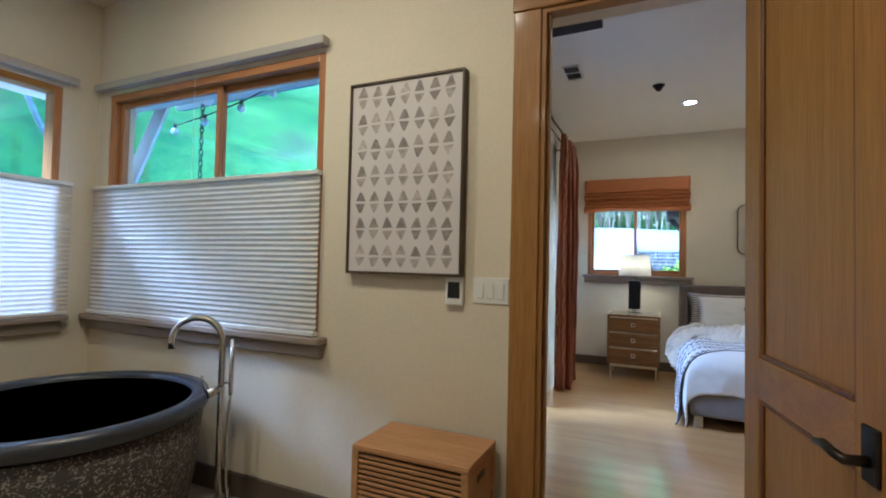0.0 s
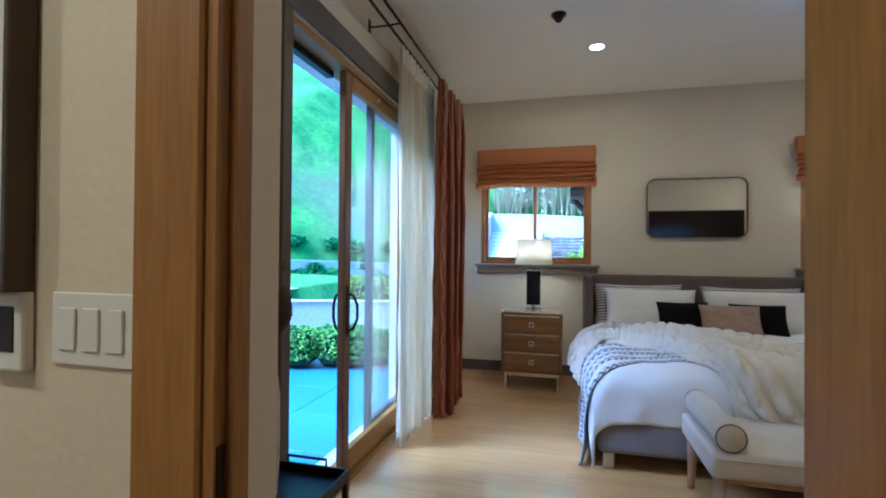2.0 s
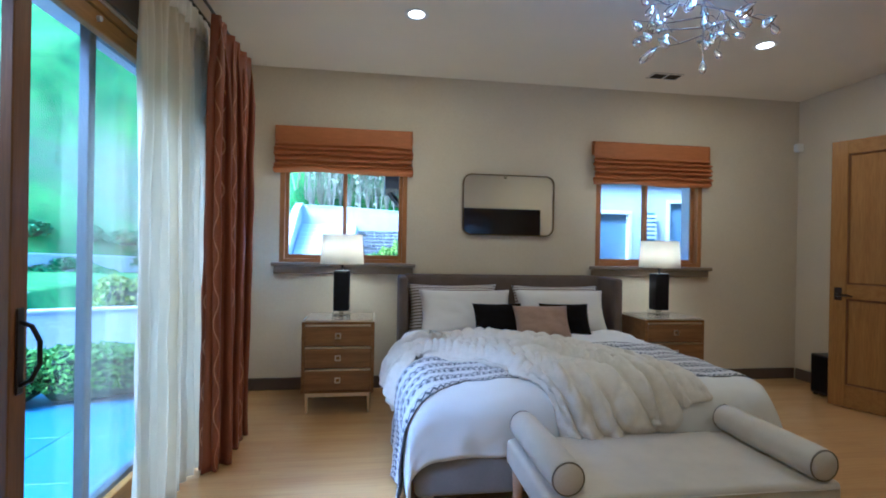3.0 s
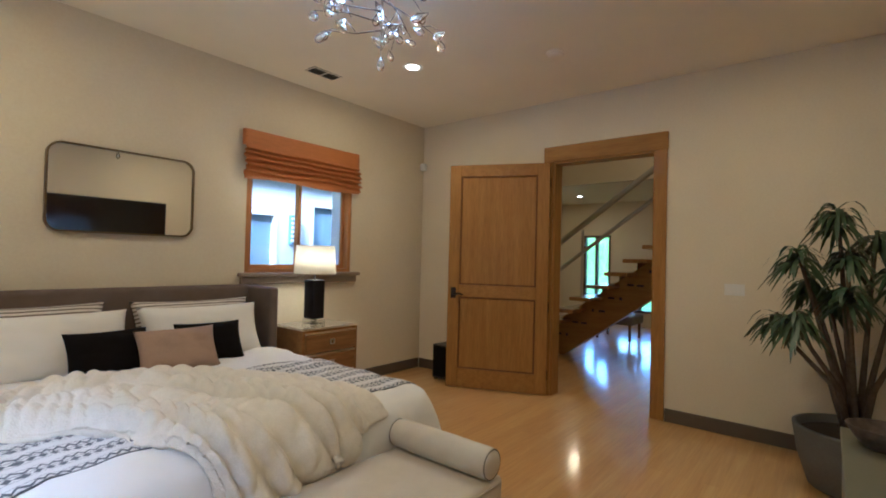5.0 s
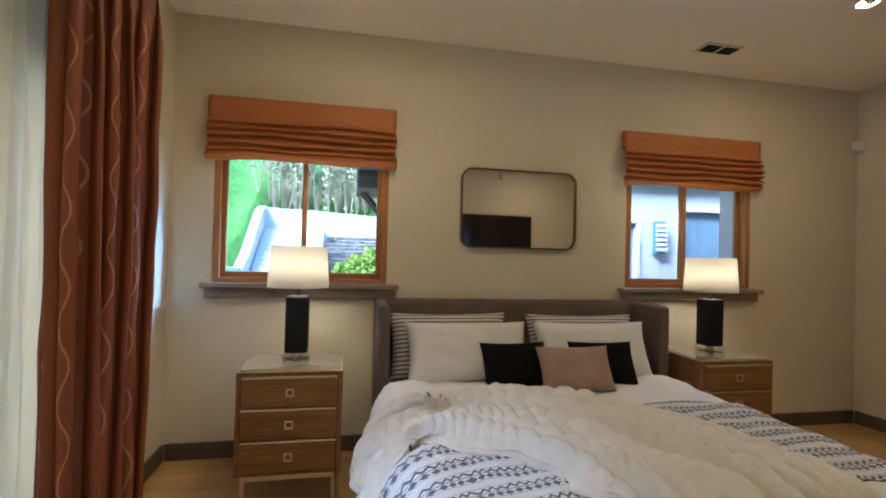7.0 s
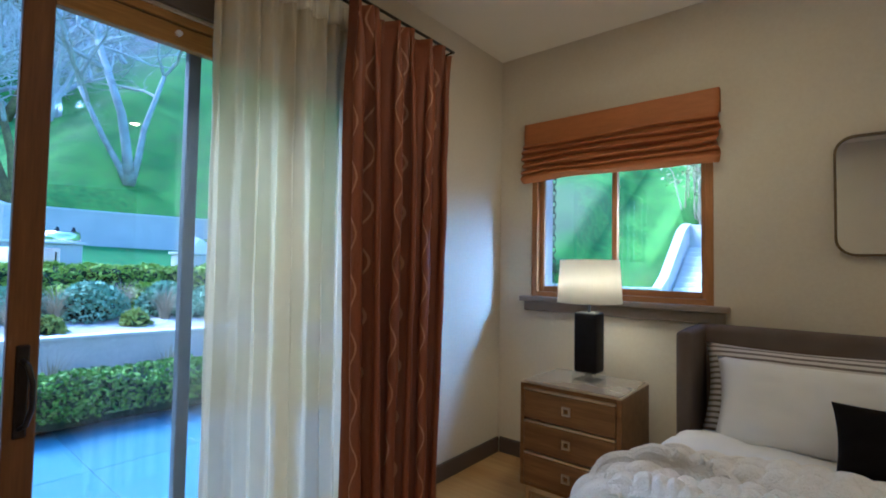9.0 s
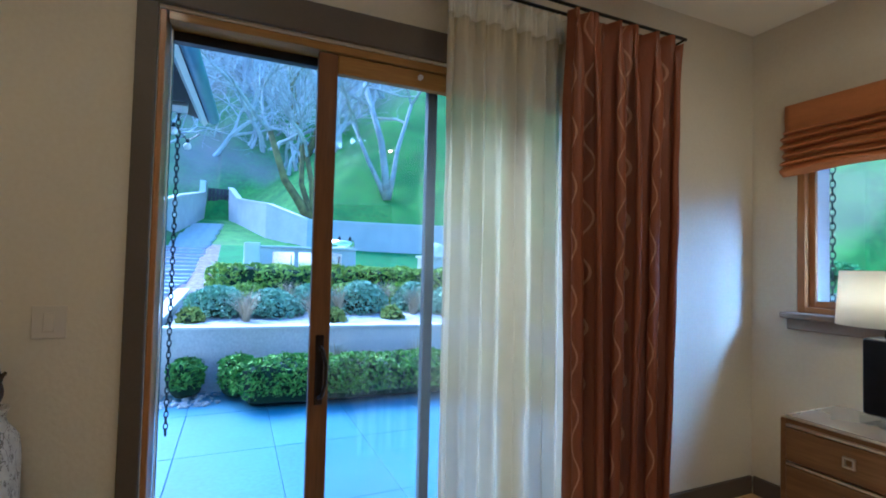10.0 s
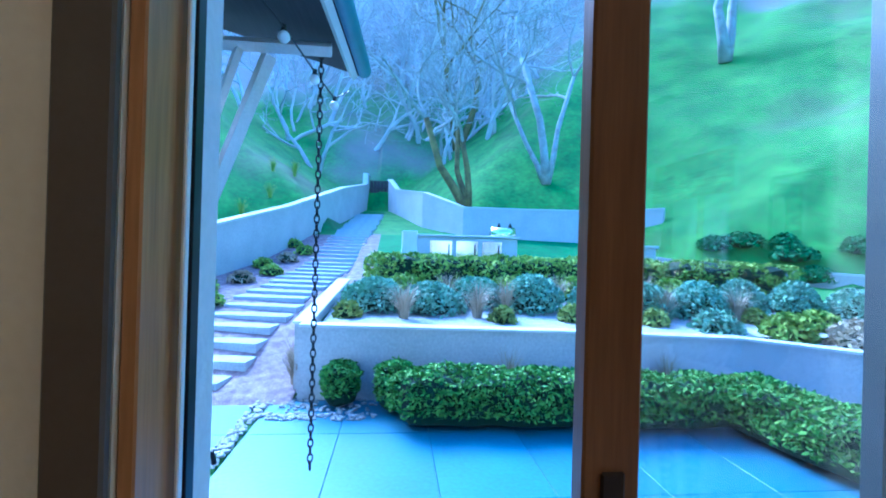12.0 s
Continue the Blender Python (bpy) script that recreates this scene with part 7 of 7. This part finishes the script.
while len(spots) < 120:
    x = g.uniform(-64, -25)
    y = 3.4 + g.gauss(0, 1) * (3.5 + (-x - 24) * 0.42)
    if abs(y - 3.4) < 1.6 and x > -29 or (y > 14 + (-x - 25) * 0.1 and x > -34):
        continue
    spots.append((x, y))
for x, y in spots:
    co, fc = protos[g.randrange(4)]
    a, s = g.uniform(0, 6.283), g.uniform(0.8, 1.5)
    rot = np.array([[math.cos(a), -math.sin(a), 0], [math.sin(a), math.cos(a), 0], [0, 0, 1]])
    verts.append(co @ rot.T * s + np.array([x, y, height(x, y)]))
    faces += [tuple(i + off for i in f) for f in fc]
    off += len(co)
me = bpy.data.meshes.new("winter_woods")
me.from_pydata(np.concatenate(verts).tolist(), [], faces)
me.materials.append(GREYTWIG)
tagged(new("winter_woods", me), "grey leafless woods closing the valley", "woods", kind="stuff")

# ---- outside of the bathroom wing ----
structure("wall_wing_north", panelled(bmesh.new(), "y", YS, YS + 0.14, XB - 0.42, XL - 0.2, -0.3, 3.3, [(-3.15, BWIN[1], 0.93, 2.42)]), STUCCO, "white stucco outside of the bathroom wing", "wall")
structure("wall_wing_west", panelled(bmesh.new(), "x", XB - 0.42, XB - 0.2, -2.4, YS, -0.3, 3.3, [(0.95, 2.85, 0.93, 2.42)]), STUCCO, "white stucco end of the bathroom wing", "wall")
structure("wall_bed_outside", panelled(bmesh.new(), "x", XL - 0.32, XL - 0.2, YS + 0.14, YW + 0.35, -0.3, 3.3, [SLIDE]), STUCCO, "white stucco outside of the bedroom", "wall")
structure("wall_bed_north_outside", panelled(bmesh.new(), "y", YW + 0.2, YW + 0.35, XL - 0.2, XD + 0.15, -0.3, 3.3, [WIN1, WIN2]), STUCCO, "white stucco outside of the bedroom", "wall")
DARKWOOD = material("dark_soffit_boards", (0.035, 0.03, 0.028), 0.8, vary=0.2, scale=4, grain=0.3, stretch=(1, 12, 1))
BLUEMETAL = material("blue_grey_gutter", (0.12, 0.22, 0.30), 0.35, 0.3, vary=0.1)
ro = thing("roof_wing", (-2.0, 3.5, 2.95), "wing roof with dark boarded eave and blue-grey gutter", "roof")
ro["kind"] = "structure"
bm = bmesh.new()
vs = [bm.verts.new(p) for p in ((0.3, 4.00, 2.98), (-3.85, 4.12, 2.98), (-3.95, -2.6, 4.9), (0.3, -2.6, 4.9), (0.3, 4.00, 3.10), (-3.85, 4.12, 3.10), (-3.95, -2.6, 5.02), (0.3, -2.6, 5.02))]
for f in ((0, 1, 2, 3), (7, 6, 5, 4), (0, 4, 5, 1), (1, 5, 6, 2), (2, 6, 7, 3), (3, 7, 4, 0)):
    bm.faces.new([vs[k] for k in f])
part("roof_deck", bm, DARKWOOD, ro, "dark boarded soffit")
part("gutter", tube(bmesh.new(), [(-0.9, 4.03, 3.03), (-3.87, 4.16, 3.03)], 0.062, 12), BLUEMETAL, ro, "rounded blue-grey gutter", True)
part("fascia", tube(bmesh.new(), [(-0.9, 3.95, 2.97), (-3.85, 4.08, 2.97)], 0.035, 4), STUCCO, ro)
for x in (-3.25,):
    bm = bmesh.new()
    tube(bm, [(x, YS + 0.15, 1.72), (x, 3.56, 2.86)], 0.055, 4)
    tube(bm, [(x, YS + 0.18, 1.70), (x, YS + 0.18, 3.0)], 0.05, 4)
    tube(bm, [(x, YS + 0.14, 2.93), (x, 3.98, 2.93)], 0.05, 4)
    tube(bm, [(x, YS + 0.16, 2.25), (x, 3.36, 2.9)], 0.035, 4)
    part("bracket", bm, STUCCO, ro, "pale painted timber eave bracket")
# unseen flat roofs, added to keep the sky out of the rooms
structure("roof_bedroom", cube((XL - 0.42, YS + 0.2, ZC + 0.24), (XD + 0.3, YW + 0.9, ZC + 0.42)), DARKWOOD, "unseen dark roof slab added over the bedroom", "roof")
structure("roof_hall", cube((XD + 0.15, 2.0, 5.42), (11.8, 9.0, 5.6)), DARKWOOD, "unseen dark roof slab added over the hall", "roof")
rc = thing("rain_chain", (-3.27, 3.91, 2.98), "dark linked rain chain hanging from the gutter", "rain chain")
bm = bmesh.new()
ring = [Vector((0.017 * math.cos(k * math.pi / 6), 0, 0.034 * math.sin(k * math.pi / 6))) for k in range(13)]
tube(bm, ring, 0.0055, 6, False)
linkmesh = bpy.data.meshes.new("chain_link")
bm.to_mesh(linkmesh)
bm.free()
linkmesh.materials.append(BLACK_METAL)
for dx, dy, top, low in ((-3.27, 3.91, 2.98, -0.02), (-0.45, 8.40, 3.2, 0.6)):
    if dx > -2:
        rc = thing("rain_chain", (dx, dy, 3.2), "dark linked rain chain outside the bedroom window", "rain chain")
    for k in range(int((top - low) / 0.052)):
        o = new("chain_link", linkmesh)
        o.parent, o.matrix_parent_inverse = rc, Matrix.Translation(-BASES[rc])
        o.location, o.rotation_euler = (dx, dy, top - 0.03 - 0.052 * k), (0, 0, radians(90 * (k % 2) + 25))
BULB = material("frosted_bulb", (0.75, 0.75, 0.72), 0.3, vary=0.03)
sl = thing("string_lights", (-2.6, 3.8, 2.8), "string of white globe bulbs under the eave", "string lights")
spots = [(-2.2, 3.70, 2.78), (-2.65, 3.80, 2.74), (-3.2, 3.88, 2.70), (-3.7, 3.95, 2.68)]
part("cable", tube(bmesh.new(), [(-1.3, 3.6, 2.88)] + [(x, y, z + 0.055) for x, y, z in spots] + [(-3.84, 4.05, 2.85)], 0.006, 6), BLACK_METAL, sl)
for x, y, z in spots:
    bm = bmesh.new()
    bmesh.ops.create_icosphere(bm, subdivisions=2, radius=0.036, matrix=Matrix.Translation((x, y, z)))
    o = part("bulb", bm, BULB, sl, smooth=True)
    part("socket", tube(bmesh.new(), [(x, y, z + 0.03), (x, y, z + 0.07)], 0.016, 8), BLACK_METAL, o)
hb = thing("hose_bib", (-3.36, 3.18, 0.0), "dark garden tap by the wing corner", "tap")
part("pipe", tube(bmesh.new(), [(-3.34, 3.14, 0.10), (-3.36, 3.22, 0.10), (-3.36, 3.24, 0.02)], 0.02, 8), BLACK_METAL, hb)

# ---- north yard, seen through the bedroom windows ----
run_wall("wall_yard", [(-2.75, 24.1, -0.3, 3.28), (-0.9, 24.1, -0.3, 3.24), (1.9, 24.1, -0.3, 3.08), (6.0, 24.1, -0.3, 2.9)], 0.3, "white rendered retaining wall behind the house")
run_wall("wall_stair_cheek", [(-2.80, 20.5, -0.3, 1.0), (-2.76, 21.2, -0.3, 1.38), (-2.72, 23.3, 0.3, 3.05), (-2.68, 24.0, 1.0, 3.34)], 0.25, "white sloping wall beside the garden steps")
gs = thing("garden_steps", (-2.0, 22.0, 0), "white concrete garden steps climbing the bank", "steps")
for k in range(14):
    part("step", cube((-2.58, 20.2 + k * 0.27, -0.3), (-0.25, 20.49 + k * 0.27, 0.08 + k * 0.18), 0.015), CAP, gs)
STONE = material("stacked_stone", (0.07, 0.06, 0.05), 0.9, vary=0.3, scale=5, grain=0.4, grain_scale=40, bump=0.6, colour2=(0.20, 0.18, 0.155))
sw = thing("stone_wall", (1.4, 23, 0), "dark stacked stone wall below the white wall", "stone wall")
g = random.Random(31)
for r in range(17):
    x = -0.2 + 0.1 * g.random()
    while x < 3.8:
        w2 = g.uniform(0.25, 0.95)
        part("stone", cube((x, 22.92 + g.uniform(0, 0.12), -0.15 + r * 0.138), (min(x + w2, 3.85) - 0.02, 23.4, -0.15 + r * 0.138 + g.uniform(0.10, 0.128)), 0.02), STONE, sw)
        x += w2
for j in range(6):
    mound(0.5 + j * 0.5, 21.9 + 0.3 * (j % 2), 0.55, 1.35 + 0.25 * (j % 3), MIDGREEN, 900, "bushy green shrub at the stone wall's foot", 0.10, 1, 170 + j, group="yard shrubs", z=-0.15)
BAMB = foliage("bamboo_leaf", (0.20, 0.22, 0.09), (0.48, 0.44, 0.26))
bt = thing("bamboo_grove", (0.8, 26, 3.2), "tall yellow-green bamboo above the retaining wall", "bamboo")
bt["kind"] = "stuff"
bm = bmesh.new()
pts, sz = [], []
for k in range(230):
    x, y = g.uniform(-3.0, 6.0), g.uniform(24.6, 27.6)
    z = height(x, y)
    lx, ly, l = g.gauss(0, 0.5), g.gauss(-0.1, 0.4), g.uniform(2.5, 5.0)
    tube(bm, [(x, y, z), (x + lx * 0.3, y + ly * 0.3, z + l * 0.6), (x + lx, y + ly, z + l)], [0.030, 0.024, 0.010], 5, False)
    for j in range(60):
        t2 = g.uniform(0.3, 1.0)
        pts.append(Vector((x + lx * t2 * t2 + g.gauss(0, 0.16), y + ly * t2 * t2 + g.gauss(0, 0.16), z + l * t2 + g.gauss(0, 0.12))))
        sz.append(g.uniform(0.05, 0.12))
part("canes", bm, STRAW, bt)
mesh_part("leaves", leaves(pts, sz, 0.1, 9), BAMB, bt)
for j in range(16):
    tuft(-2.3 + 0.42 * j, 24.75 + 0.3 * (j % 2), 1.7, 0.9, 130, STRAW, "tall straw-coloured grass clump above the retaining wall", 210 + j)
ev = thing("eave_beam", (1.25, 9.2, 2.3), "dark braced eave corner of the next wing", "eave")
bm = bmesh.new()
box(bm, (0.76, 9.0, 2.24), (3.2, 9.9, 2.46), 0.01)
tube(bm, [(0.82, 9.4, 2.24), (1.25, 9.4, 1.75)], 0.04, 4)
part("beam", bm, DARKWOOD, ev)
part("gutter", tube(bmesh.new(), [(0.74, 8.97, 2.47), (3.2, 8.97, 2.47)], 0.055, 10), BLUEMETAL, ev, smooth=True)

SIDING = material("pale_blue_siding", (0.50, 0.51, 0.52), 0.7, vary=0.05, scale=3, grain=0.1, stretch=(1, 1, 4))
nb = thing("next_wing", (5.0, 10.1, 0), "pale rendered next wing with windows and a wall lantern", "house wing")
part("wall", panelled(bmesh.new(), "y", 10.1, 10.3, 1.9, 8.2, -0.3, 2.9, [(3.05, 3.8, 0.5, 2.15), (3.95, 4.75, 0.2, 2.15), (5.35, 6.5, 0.6, 2.35)]), SIDING, nb)
part("side_wall", cube((1.9, 10.3, -0.3), (2.1, 13.5, 2.9)), SIDING, nb)
part("back_wall", cube((1.9, 13.5, -0.3), (8.2, 13.7, 2.9)), SIDING, nb)
part("roof", cube((3.0, 9.92, 2.66), (8.5, 13.9, 2.86), 0.01), CAP, nb, "pale fascia and flat roof")
# opaque panes; the sky's blue reflection is put into their colour
PANE_BLUE = material("sky_tinted_pane", (0.17, 0.23, 0.29), 0.05, vary=0.1)
for a, b2, c2, d2 in ((3.05, 3.8, 0.5, 2.15), (3.95, 4.75, 0.2, 2.15), (5.35, 6.5, 0.6, 2.35)):
    wdw = part("window", cube((a, 10.17, c2), (b2, 10.18, d2)), PANE_BLUE, nb, "opaque window pane coloured with the sky's blue reflection")
    bm = bmesh.new()
    for p, q in (((a, c2), (a + 0.06, d2)), ((b2 - 0.06, c2), (b2, d2)), ((a + 0.06, c2), (b2 - 0.06, c2 + 0.06)), ((a + 0.06, d2 - 0.06), (b2 - 0.06, d2))):
        box(bm, (p[0], 10.08, p[1]), (q[0], 10.2, q[1]), 0.004)
    part("window_frame", bm, STUCCO, wdw)
la = part("lantern", cube((4.95, 10.0, 1.66), (5.10, 10.1, 2.12), 0.006), BLUEMETAL, nb, "slatted wall lantern")
for k in range(6):
    part("lantern_slat", cube((4.935, 9.985, 1.70 + k * 0.068), (5.115, 10.0, 1.742 + k * 0.068), 0.003), STUCCO, la)

# the garden lies a little lower than the house was drawn
DROP = 0.12
for ob in [o for o in bpy.data.objects if o not in HOUSE and o.parent is None]:
    if not ob.name.startswith(("wall_wing", "wall_bed", "roof_bedroom", "roof_hall")):
        ob.location.z -= DROP
